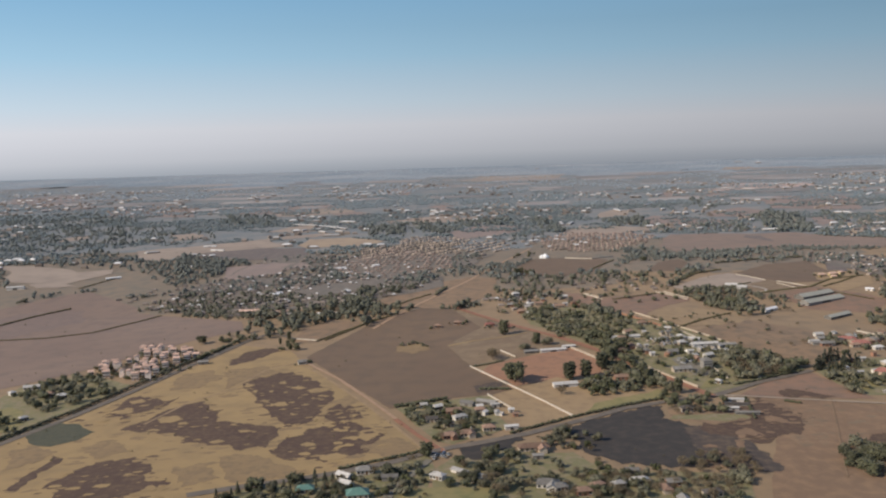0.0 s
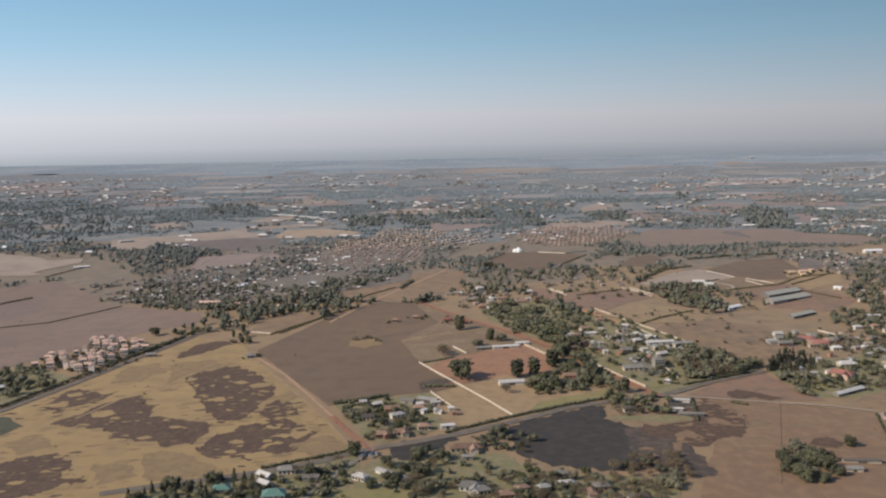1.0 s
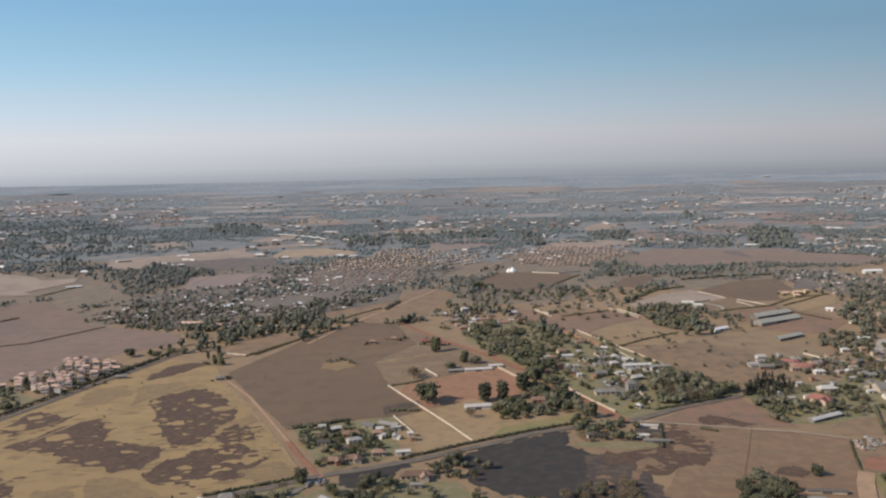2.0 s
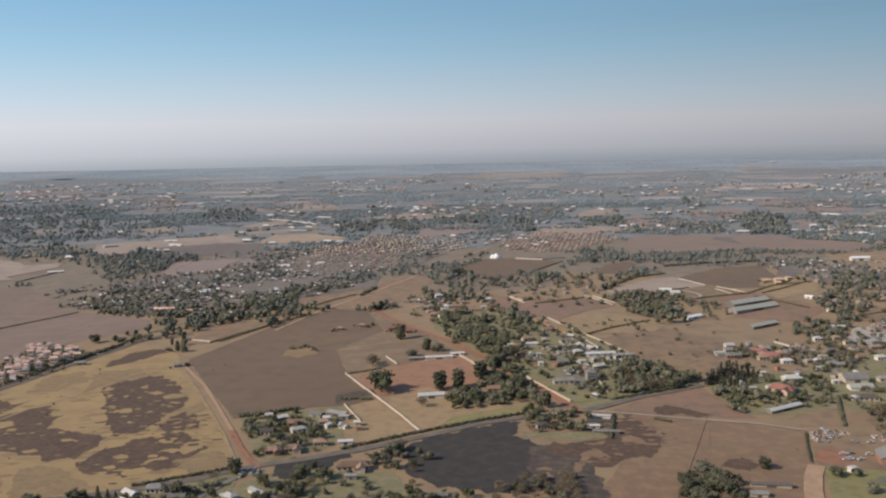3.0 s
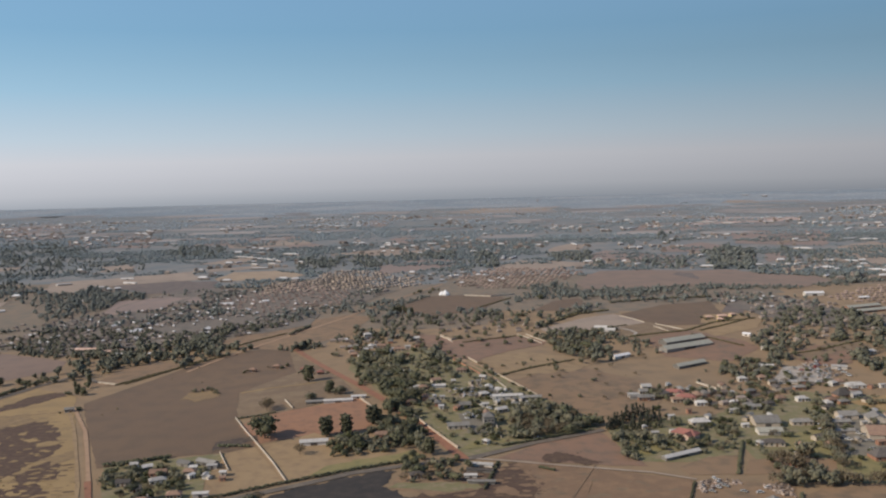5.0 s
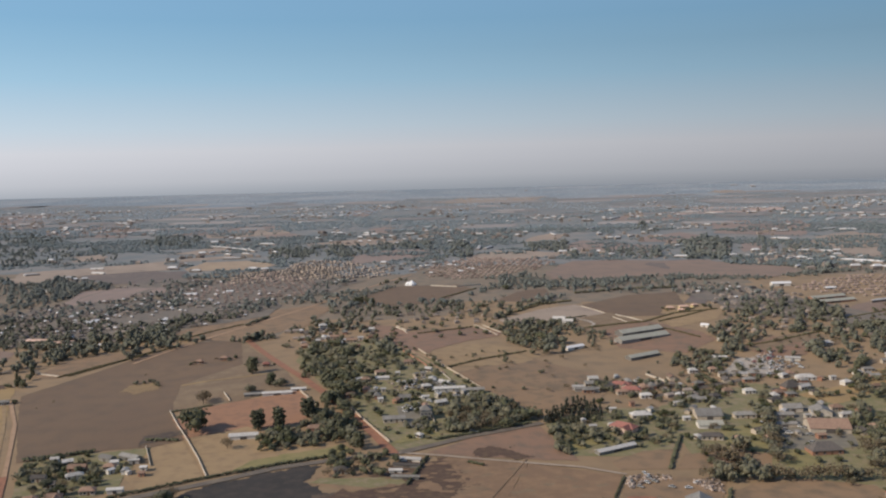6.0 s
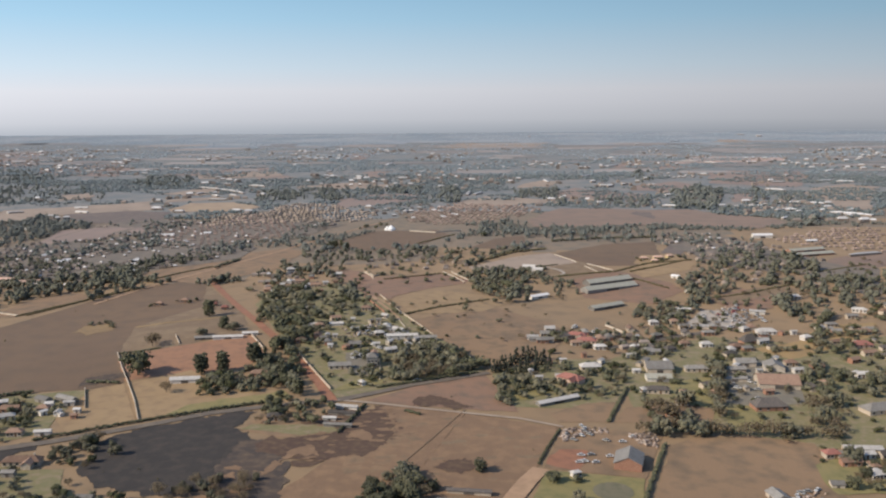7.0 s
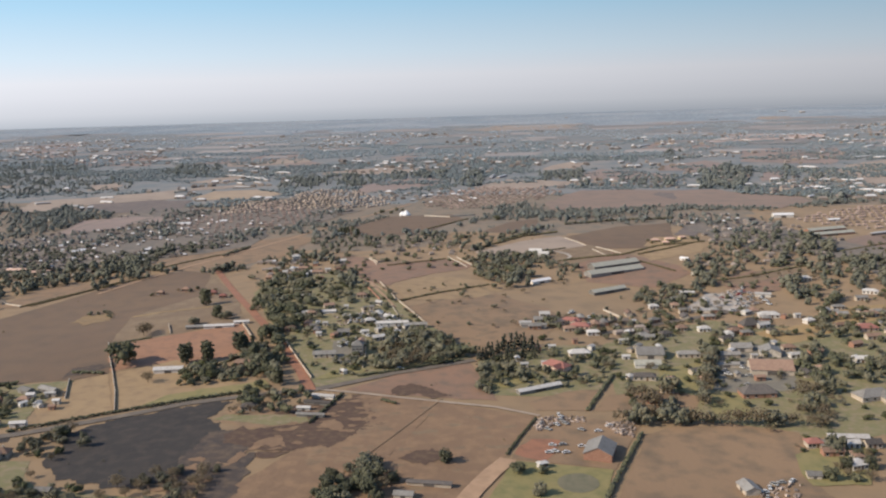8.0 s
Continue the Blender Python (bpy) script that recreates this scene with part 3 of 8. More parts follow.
def roof_bm(w, d, h, rise, hip, over=0.4, thick=0.2):
    """A hipped or gabled roof over w by d walls, ridge along the longer side x."""
    a, b = w / 2 + over, d / 2 + over
    r = max(0.3, a - b) if hip else a
    bm = bmesh.new()
    rings = []
    for dz in (0, thick):
        e = [bm.verts.new((sx * a, sy * b, h + dz)) for sx, sy in ((-1, -1), (1, -1), (1, 1), (-1, 1))]
        g = [bm.verts.new((sx * r, 0, h + rise + dz)) for sx in (-1, 1)]
        rings.append((e, g))
    for (e, g), flip in ((rings[1], False), (rings[0], True)):
        for f in ((e[0], e[1], g[1], g[0]), (e[2], e[3], g[0], g[1]), (e[1], e[2], g[1]), (e[3], e[0], g[0])):
            if len(f) == 3 and not hip:
                continue
            bm.faces.new(tuple(reversed(f)) if flip else f)
    lo, hi = rings
    if hip:
        for i in range(4):
            bm.faces.new((lo[0][i], lo[0][(i + 1) % 4], hi[0][(i + 1) % 4], hi[0][i]))
    else:
        for p, q in ((0, 1), (2, 3)):
            bm.faces.new((lo[0][p], lo[0][q], hi[0][q], hi[0][p]))
        for i, s in ((1, 1), (0, 0)):
            for c in ((1, 2) if s else (3, 0)):
                bm.faces.new((lo[0][c], lo[1][s], hi[1][s], hi[0][c]))
    bmesh.ops.recalc_face_normals(bm, faces=bm.faces[:])
    return bm


def wall_bm(w, d, h, rise, gable):
    bm = boxed(-w / 2, -d / 2, -0.6, w / 2, d / 2, h)
    if gable:
        for s in (-1, 1):
            t = [bm.verts.new((s * w / 2, -d / 2, h)), bm.verts.new((s * w / 2, d / 2, h)), bm.verts.new((s * w / 2, 0, h + rise))]
            u = [bm.verts.new((s * (w / 2 - 0.3), v.co.y, v.co.z)) for v in t]
            bm.faces.new(t)
            bm.faces.new(list(reversed(u)))
            for i in range(3):
                bm.faces.new((t[i], t[(i + 1) % 3], u[(i + 1) % 3], u[i]))
        bmesh.ops.recalc_face_normals(bm, faces=bm.faces[:])
    return bm


def openings(parent, w, d, h, storeys, windows, doors=1):
    """Doors and windows on the long fronts, standing a little proud of the wall."""
    for s in range(storeys):
        for side in (-1, 1):
            for i in range(windows):
                x = -w / 2 + w * (i + 0.5) / windows
                z = 0.65 + s * 2.15
                if doors and s == 0 and side == -1 and i == windows // 2:
                    dr = part("door", boxed(x - 0.5, side * d / 2 - 0.06, 0, x + 0.5, side * d / 2 + 0.06, 1.9), DOOR, parent, "dark painted door")
                    continue
                win = part("window", boxed(x - 0.6, side * d / 2 - 0.05, z, x + 0.6, side * d / 2 + 0.05, z + 1.1), GLASS, parent)
                part("sill", boxed(x - 0.7, side * (d / 2 + 0.1) - 0.1, z - 0.15, x + 0.7, side * (d / 2 + 0.1) + 0.1, z - 0.01), WALL_WHITE, win)


HOMES = []  # where houses stand, for the shrubs round them


def house(p, turn, w, d, label, wall=WALL_CREAM, roof=ROOF_TILE, hip=True, h=2.15, rise=None, storeys=1, wing=0, chimney=False, windows=4, group="", category="house", name="house"):
    x, y = p
    HOMES.append((x, y, w))
    w, d = 0.80 * w, 0.80 * d
    rise = d * 0.32 if rise is None else rise
    hh = h * storeys
    t = new(name)
    t.matrix_world = pose(x, y, ground_z(x, y) + 0.1, 0, 0, turn)
    part("wall", wall_bm(w, d, hh, rise, not hip), wall, t)
    part("roof", roof_bm(w, d, hh + 0.02, rise, hip), roof, t)
    if wing:
        bm = wall_bm(wing * 1.4, d * 0.75, hh, rise * 0.8, True)
        bmesh.ops.transform(bm, matrix=pose(w * 0.24, -d * 0.5 - wing * 0.3, 0, 0, 0, 90), verts=bm.verts[:])
        part("wall", bm, wall, t)
        bm = roof_bm(wing * 1.4, d * 0.75, hh + 0.05, rise * 0.8, False)
        bmesh.ops.transform(bm, matrix=pose(w * 0.24, -d * 0.5 - wing * 0.3, 0, 0, 0, 90), verts=bm.verts[:])
        part("roof", bm, roof, t)
    if chimney:
        part("chimney", boxed(w * 0.28, d * 0.1, hh, w * 0.28 + 0.8, d * 0.1 + 0.7, hh + rise + 0.8), wall, t)
    if windows:
        openings(t, w, d, hh, storeys, windows)
    return tagged(t, label, category, group)


def shed(p, turn, w, d, label, roof=ROOF_GREY, wall=ROOF_GREY, h=2.8, rise=None, group="", name="shed", bays=0):
    x, y = p
    w, d, h = 0.88 * w, 0.85 * d, 0.72 * h
    rise = d * 0.24 if rise is None else rise
    t = new(name)
    t.matrix_world = pose(x, y, ground_z(x, y) + 0.1, 0, 0, turn)
    part("wall", wall_bm(w, d, h, rise, True), wall, t)
    part("roof", roof_bm(w, d, h + 0.02, rise, False, 0.4, 0.15), roof, t)
    part("door", boxed(-w * 0.12, -d / 2 - 0.08, 0, w * 0.12, -d / 2 + 0.05, h * 0.8), ROOF_DARK, t, "dark sliding door")
    return tagged(t, label, "shed", group)


def shed_between(a, b, d, label, roof=ROOF_GREY, wall=ROOF_GREY, h=2.8, rise=None, group=""):
    """A shed whose long front runs from a to b."""
    w = math.dist(a, b)
    return shed(((a[0] + b[0]) / 2, (a[1] + b[1]) / 2), math.degrees(math.atan2(b[1] - a[1], b[0] - a[0])), w / 0.88, d, label, roof, wall, h, rise, group)


def boundary_wall(points, height=1.7, mat=WALL_WHITE, label="pale plastered boundary wall along a plot", name="boundary_wall"):
    bm = bmesh.new()
    pts = along(points, 8)
    for (x, y, _, _), (x2, y2, _, _) in zip(pts, pts[1:]):
        dx, dy = x2 - x, y2 - y
        n = math.hypot(dx, dy)
        if n < 0.01:
            continue
        ox, oy = -dy / n * 0.12, dx / n * 0.12
        za, zb = ground_z(x, y), ground_z(x2, y2)
        vs = [bm.verts.new((px + s * ox, py + s * oy, z + k)) for k in (-0.5, height) for px, py, z, s in ((x, y, za, 1), (x2, y2, zb, 1), (x2, y2, zb, -1), (x, y, za, -1))]
        for f in ((0, 1, 5, 4), (1, 2, 6, 5), (2, 3, 7, 6), (3, 0, 4, 7), (4, 5, 6, 7), (3, 2, 1, 0)):
            bm.faces.new([vs[i] for i in f])
    bmesh.ops.recalc_face_normals(bm, faces=bm.faces[:])
    t = tagged(obj(name, bm, mat), label, "wall")
    for x, y, _, _ in pts[::2]:
        part("pier", boxed(x - 0.22, y - 0.22, ground_z(x, y) - 0.5, x + 0.22, y + 0.22, ground_z(x, y) + height + 0.15), mat, t)
    return t


# ---- cars ----
def car_mesh():
    bm = bmesh.new()
    box(bm, -2.2, -0.88, 0.35, 2.2, 0.88, 0.95)
    bmesh.ops.bevel(bm, geom=bm.edges[:], offset=0.15, segments=2, affect="EDGES")
    cab = bmesh.new()
    box(cab, -1.5, -0.78, 0.93, 0.9, 0.78, 1.48)
    for v in cab.verts:
        if v.co.z > 1.2:
            v.co.x *= 0.72
            v.co.y *= 0.85
    top = bmesh.new()
    box(top, -1.1, -0.66, 1.48, 0.66, 0.66, 1.53)
    wheel = bmesh.new()
    bmesh.ops.create_cone(wheel, cap_ends=True, segments=12, radius1=0.33, radius2=0.33, depth=0.22, matrix=pose(0, 0, 0, 90))
    out = []
    for n, b in (("body", bm), ("cabin", cab), ("roof", top), ("wheel", wheel)):
        me = bpy.data.meshes.new(n)
        b.to_mesh(me)
        b.free()
        out.append(me)
    out[1].materials.append(GLASS)
    out[3].materials.append(TYRE)
    return out


CAR = car_mesh()
CAR_PAINT = []
for paint in PAINTS:
    pair = [CAR[0].copy(), CAR[2].copy()]
    for me in pair:
        me.materials.append(paint)
    CAR_PAINT.append(pair)


def car(p, turn, colour, group="", big=0.82):
    x, y = p
    t = new("car")
    t.matrix_world = pose(x, y, ground_z(x, y) + 0.25 + 0.0, 0, 0, turn) @ Matrix.Scale(big, 4)
    for n, me in (("body", CAR_PAINT[colour][0]), ("cabin", CAR[1]), ("roof", CAR_PAINT[colour][1])):
        o = new(n, me)
        o.parent = t
    for sx in (-1.35, 1.35):
        for sy in (-0.8, 0.8):
            o = new("wheel", CAR[3])
            o.parent, o.location = t, (sx, sy, 0.33)
    return tagged(t, ("white", "silver", "red", "blue")[colour] + " parked car with dark windows", "car", group)


# ---- the land ----
ground_sheet()
# far patchwork of fields
far_rng = random.Random(11)
FIELD_CELLS = set()
verts, faces = [], []
for _ in range(120):
    y = 2150 + 1700 * far_rng.random()
    x = far_rng.uniform(-0.62 * y - 200, 0.72 * y + 500)
    w, d, a = y * far_rng.uniform(0.025, 0.09), y * far_rng.uniform(0.016, 0.05), radians(far_rng.gauss(12, 8))
    k = len(verts)
    for sx, sy in ((-1, -1), (1, -1), (1, 1), (-1, 1)):
        px, py = sx * w / 2 * far_rng.uniform(0.7, 1.2), sy * d / 2 * far_rng.uniform(0.7, 1.2)
        qx, qy = x + px * math.cos(a) - py * math.sin(a), y + px * math.sin(a) + py * math.cos(a)
        verts.append((qx, qy, ground_z(qx, qy) + 0.35 + 0.02 * (k % 40)))
    faces.append((k, k + 1, k + 2, k + 3))
    for gx in range(int((x - w * 0.45) // 20), int((x + w * 0.45) // 20) + 1):
        for gy in range(int((y - d * 0.55) // 20), int((y + d * 0.42) // 20) + 1):
            FIELD_CELLS.add((gx, gy))
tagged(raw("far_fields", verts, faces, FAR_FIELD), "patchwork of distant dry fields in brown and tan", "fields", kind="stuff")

# west grassland with its burnt patches
patch("grassland", [(-300.7, 391.2), (-313.7, 434.1), (-281.9, 485.3), (-262.5, 535.7), (-228.4, 660.5), (-208.4, 734.1), (-162.7, 706.4), (-145.9, 669.2), (-105.3, 594.7), (-61.3, 508.6), (-34.2, 454.6), (-77.4, 425.3), (-122.8, 406.5), (-138.2, 379.7)], GRASS, "dry golden grassland partly burnt, beside the road", rough=0.9)
BURN = "dark burnt patch of grass with ragged edges"
patch("burnt_patch", [(-221.9, 508.2), (-212.7, 520.5), (-206.3, 547.3), (-199, 559.1), (-187.6, 564.1), (-177.5, 543.6), (-164.3, 518.3), (-146.5, 512.1), (-132.5, 507.5), (-123, 502.4), (-123.3, 486.8), (-122.2, 469), (-135.3, 462.4), (-150.2, 471.1), (-159.8, 476.7), (-173.7, 485), (-187.6, 496.7), (-206.2, 502)], SCORCHED, BURN, rough=2.2, ragged=True, lift=0.18)
patch("burnt_patch", [(-173.3, 602.2), (-170.3, 621.4), (-162.2, 631.1), (-146.2, 634.8), (-132.8, 620.6), (-123.3, 603.6), (-109.2, 579.8), (-101.3, 561.7), (-106.9, 546), (-105.8, 530.3), (-107.1, 518.6), (-110.1, 507.5), (-114, 502.2), (-121.5, 505.6), (-131.9, 520.7), (-139.2, 536.4), (-148.8, 553.2), (-161.1, 578.5)], SCORCHED, BURN, rough=2.2, ragged=True, lift=0.18)
patch("burnt_patch", [(-101.5, 524.1), (-102.6, 542.4), (-94.7, 549.4), (-85.8, 538.1), (-79.7, 522.7), (-83.8, 513.1), (-89.6, 506.7), (-98.3, 512.8)], SCORCHED, BURN, rough=2.2, ragged=True, lift=0.18)
patch("burnt_patch", [(-119, 458.7), (-117.2, 478.9), (-111.7, 483.6), (-108.3, 494.9), (-100.9, 504.2), (-88.1, 507.7), (-76.5, 509.5), (-76.1, 494.7), (-75.5, 479.2), (-69.5, 475.5), (-63.9, 488.5), (-60.5, 490.4), (-65.8, 465.6), (-68.7, 452.7), (-75.5, 447.5), (-81.6, 448.6), (-87.6, 440.1), (-93.6, 448.2), (-103.8, 446.5), (-112.4, 451.5)], SCORCHED, BURN, rough=2.2, ragged=True, lift=0.18)
patch("burnt_patch", [(-222.8, 417), (-216.3, 424.3), (-216.2, 436.6), (-208.7, 453.2), (-193.9, 454.5), (-176.7, 437.4), (-173.3, 420.9), (-163.1, 420.2), (-162.6, 411), (-170.9, 404.1), (-178.2, 395.3), (-188.8, 389.1), (-200.8, 392), (-211.5, 408.5)], SCORCHED, BURN, rough=2.2, ragged=True, lift=0.18)
patch("burnt_patch", [(-241, 538.6), (-244.7, 563.2), (-240.7, 582.9), (-228.7, 576.8), (-212.8, 567.6), (-208.8, 577.9), (-213.3, 553.3), (-222, 544.5), (-228.5, 528.5), (-236.3, 534.3)], SCORCHED, BURN, rough=2.2, ragged=True, lift=0.18)
patch("burnt_patch", [(-205.3, 678.2), (-199.5, 708.2), (-181.5, 721.5), (-171.3, 707.7), (-181, 689.5), (-189.3, 670.1), (-200.8, 662.9)], SCORCHED, BURN, rough=2.2, ragged=True, lift=0.18)
patch("burnt_patch", [(-238.8, 412.3), (-239.8, 430.4), (-237.2, 442.8), (-239.4, 462.7), (-231.2, 455.4), (-231.8, 438), (-233.7, 424.3), (-232.6, 408.8)], SCORCHED, BURN, rough=2.2, ragged=True, lift=0.18)
island_rng = random.Random(3)
ISLANDS = [(-168.1, 601.5, 4.6, 5.6), (-131.4, 589.4, 6.1, 5.2), (-117.4, 582.7, 6.4, 5.1), (-136.2, 550.5, 6.0, 5.1), (-147.2, 561.6, 2.9, 3.2), (-148.5, 582.6, 2.4, 2.3), (-118.4, 548.8, 2.4, 2.5), (-115, 561.7, 3.0, 2.6), (-145, 606.2, 2.7, 2.5), (-163.8, 624.6, 2.6, 2.7), (-121.4, 528.6, 2.5, 1.9), (-160.6, 584.1, 2.0, 2.3), (-102.4, 469.6, 4.8, 4.6), (-90, 494.3, 3.0, 2.9), (-85, 464, 2.9, 2.9)]
ISLANDS += [(-78.6, 468, 2.4, 2.2), (-83.9, 448.8, 6.4, 4.1), (-78.8, 479.8, 5.8, 3.9), (-137, 493.3, 2.2, 1.6), (-81.4, 508.6, 3.4, 1.7), (-196.9, 525.9, 8.7, 6.5), (-183.3, 507, 2.3, 1.8), (-201.2, 505.2, 2.4, 1.9), (-176, 508.4, 2.5, 1.9), (-175.8, 527, 1.9, 1.9), (-235.5, 570.3, 4.6, 4.7), (-235.9, 546.6, 7.2, 4.4), (-142.7, 496.5, 4.1, 2.6), (-165.9, 408.9, 4.0, 3.7), (-182.4, 429.6, 3.6, 2.7)]
for cx, cy, rx, ry in ISLANDS:
    scale = island_rng.uniform(0.9, 1.05)
    ring = [(cx + scale * rx * math.cos(i * 0.5236) * island_rng.uniform(0.75, 1.2), cy + scale * ry * math.sin(i * 0.5236) * island_rng.uniform(0.75, 1.2)) for i in range(12)]
    patch("grass_island", ring, GRASS, "unburnt island of golden grass", rough=0.6, ragged=True, lift=0.24)
# smaller specks of grass that the fire left
BURN_LAND = ([(-216, 505.3), (-184.9, 565.1), (-171.1, 531.9), (-131.2, 506.2), (-147, 470.8)], [(-172.7, 585.4), (-128.2, 612.5), (-100.2, 563.5), (-112.1, 513.5), (-143.4, 544.6)], [(-114.9, 453.8), (-84.8, 510.7), (-59.3, 489.5), (-85.6, 440.2)], [(-220.5, 415.3), (-183.7, 451.7), (-163.1, 420.1), (-187.2, 385.6)])
for land, count in zip(BURN_LAND, (5, 6, 5, 5)):
    for x, y in scatter(land, count, island_rng):
        r = island_rng.uniform(0.8, 2.6)
        patch("grass_island", [(x + 1.5 * r * math.cos(i * 0.7854) * island_rng.uniform(0.6, 1.3), y + 1.2 * r * math.sin(i * 0.7854) * island_rng.uniform(0.6, 1.3)) for i in range(8)], GRASS, "unburnt island of golden grass", rough=0.3, lift=0.24)
EDGES = ([(-223.4, 498.7), (-216.3, 566.8), (-180.2, 578), (-162.8, 525.1), (-127.8, 515.9), (-122, 470.9), (-143.6, 459.3), (-183, 483.9)], [(-182.3, 585.3), (-168.4, 645.7), (-127.2, 628.4), (-93.6, 568.3), (-99.3, 537), (-107.7, 500.1), (-131.1, 508.4), (-159.6, 551.5)], [(-102.3, 506.2), (-99.3, 558.2), (-76.9, 539.1), (-72.4, 504.6)],
         [(-122.7, 448.9), (-113.8, 490.1), (-79.5, 520.5), (-55.1, 495.6), (-64.1, 452.5), (-82.4, 430.2)], [(-226.9, 411.2), (-219.1, 442.7), (-185.5, 464.7), (-160.2, 419.9), (-153.7, 390.4), (-193.7, 382.7)], [(-261.8, 519.2), (-251.5, 569.6), (-218.5, 583.6), (-208.4, 545.1), (-228.9, 515.8)])
specks("burnt_specks", EDGES, 34, 0.5, 2.2, SCORCHED, "scattered scorched spots round burnt grass", 0.165, island_rng)
specks("grass_specks", EDGES, 30, 0.4, 1.7, GRASS, "small tufts of golden grass left by fire", 0.30, island_rng)
specks("worn_specks", ([(-266, 405.8), (-276, 474.6), (-257.7, 525.5), (-223.6, 645.9), (-152.6, 670.2), (-61.1, 506.4), (-78.4, 431.7), (-132.7, 403.3)],), 220, 0.8, 3.2, THIN, "thin worn spots in the golden grass", 0.155, island_rng)
WORN = "thin brown grass worn through to soil"
for land in ([(-145.5, 450.4), (-134.3, 458.6), (-98.8, 434.1), (-89.1, 428), (-111.5, 415.7), (-132.5, 421.4)], [(-166.1, 436.5), (-150.4, 442.1), (-137.1, 422.4), (-148.4, 410.1)], [(-197.1, 650), (-170.6, 654.7), (-153.3, 635.1), (-176.3, 612.5), (-182.5, 592.5)], [(-102.1, 553.3), (-93.6, 568.3), (-83.9, 551.9), (-92.8, 540.1)],
             [(-72, 466.4), (-55.1, 480.4), (-41.2, 461.1), (-54.5, 446.1)], [(-229.7, 638.7), (-212.9, 652.6), (-194.9, 628), (-204, 598.6), (-222.8, 595.7)], [(-269.1, 473.8), (-257.2, 482.2), (-241.7, 470.6), (-244.2, 450.5), (-256.5, 444.8)], [(-229.5, 478.9), (-216.1, 485.4), (-198.5, 465.9), (-213.1, 456.3)]):
    patch("worn_grass", land, THIN, WORN, rough=2, ragged=True, lift=0.16)
strip("dirt_road", [(-150.3, 669.9), (-119.2, 617.7), (-83.9, 551.9), (-61.3, 508.6), (-37.4, 458.3)], 2.2, STRAW, "pale worn track along the grassland edge", lift=0.2)
strip("dirt_road", [(-145.9, 669.2), (-167.9, 643.9), (-178.4, 591.9), (-199.1, 560.4), (-210.3, 516.9)], 1.6, STRAW, "pale worn footpath across the grassland", lift=0.2)
patch("reed_bed", [(-274, 496.7), (-280.1, 520.6), (-267.2, 530.4), (-234.6, 506.6), (-240.4, 488.2), (-249.2, 479.2), (-260.7, 482.6)], REED, "grey-green bed of reeds in the grass", rough=2.4, lift=0.18)

# ploughed land and plots
patch("ploughed_field", [(-145.6, 682.8), (-129.2, 739.5), (-107.9, 804.8), (-69.2, 860), (-38.7, 847.2), (-10.1, 759.1), (-37.3, 699.7), (-15.9, 629.5), (11.5, 576.4), (-2.1, 563.8), (-30.7, 556.5), (-63.8, 535.3), (-99.3, 597.7)], PLOUGHED, "large bare grey-brown ploughed field", rough=0.9)
patch("veld_plot", [(-38.7, 847.2), (15.5, 763), (55, 673.9), (35.9, 661.1), (2.2, 633.3), (-15.9, 629.5), (-37.3, 699.7), (-10.1, 759.1)], VELD_BROWN, "brown stubble plot with scattered bushes", rough=1.8)
patch("red_field", [(-2.7, 632.8), (55.8, 669), (75.7, 632.6), (71.6, 605), (41.4, 594), (10.8, 578.8), (-9.8, 614.3)], RED_SOIL, "bare red ploughed field beside a wall", rough=0.9)
patch("ploughed_field", [(-422.3, 538.2), (-522.2, 739.3), (-497.1, 876.3), (-460.7, 955), (-378.4, 929.8), (-338.3, 903.4), (-237.2, 836.5), (-225.3, 796.5), (-261.6, 761), (-321, 661.1), (-357.7, 622.8)], FALLOW, "wide mauve-brown fallow field", rough=1.2)
patch("tan_field", [(-522.2, 739.3), (-573.5, 857.4), (-547.9, 969), (-506.9, 1046.7), (-483.4, 1056), (-378.7, 946.5), (-378.5, 927), (-460.7, 955), (-497.1, 876.3)], FALLOW, "light brown stubble field", rough=1.2)
patch("dark_soil", [(-516.5, 911.7), (-497.2, 945.7), (-439.9, 943.9), (-413, 881.4), (-438.3, 840.9), (-461, 810.4)], DAMP, "darker mauve stain of damp soil", rough=3, ragged=True, lift=0.18)
patch("tan_field", [(-170.1, 740.5), (-147.8, 736.7), (-113.6, 801.4), (-148.7, 825.9), (-168.6, 792.4)], BROWN, "small tan field by the woods", rough=1.2)
patch("tan_field", [(-94.8, 869.1), (-68.9, 935.9), (-20.1, 1037.6), (-5.6, 968.3), (-7.8, 905.8), (-38.9, 852.8), (-69.2, 860)], BROWN, "tan stubble field by the track", rough=1.2)
patch("tan_plot", [(-1.4, 562.6), (12.5, 573.9), (44.5, 516.6), (16.8, 498.1), (2.7, 518.6)], STRAW, "walled plot of dry tan grass", rough=0.6)
patch("tan_plot", [(14, 573.8), (41.7, 598.8), (67.6, 578.5), (105.6, 567.6), (104.1, 550.8), (46.6, 517.6)], STRAW, "walled plot of dry grass, greener beside the road", rough=0.6)
patch("lawn", [(73.2, 552.3), (90.2, 560.9), (107.1, 566.4), (104.9, 553.1), (74.1, 533.9)], LAWN, "greenish strip of lawn beside the hedge", rough=1.2, lift=0.18)
patch("burnt_field", [(32.9, 483.5), (52, 509.6), (72.5, 521.8), (97.6, 538.7), (97.2, 522.3), (97.3, 511.5), (111.2, 497.7), (107.1, 472.1), (111.4, 443.4), (102.5, 430.8), (86.5, 434.3), (63.5, 438.3), (46.2, 452.9), (44.7, 472.1)], BURNT, "large black burnt field beside the road", rough=1.5, ragged=True)
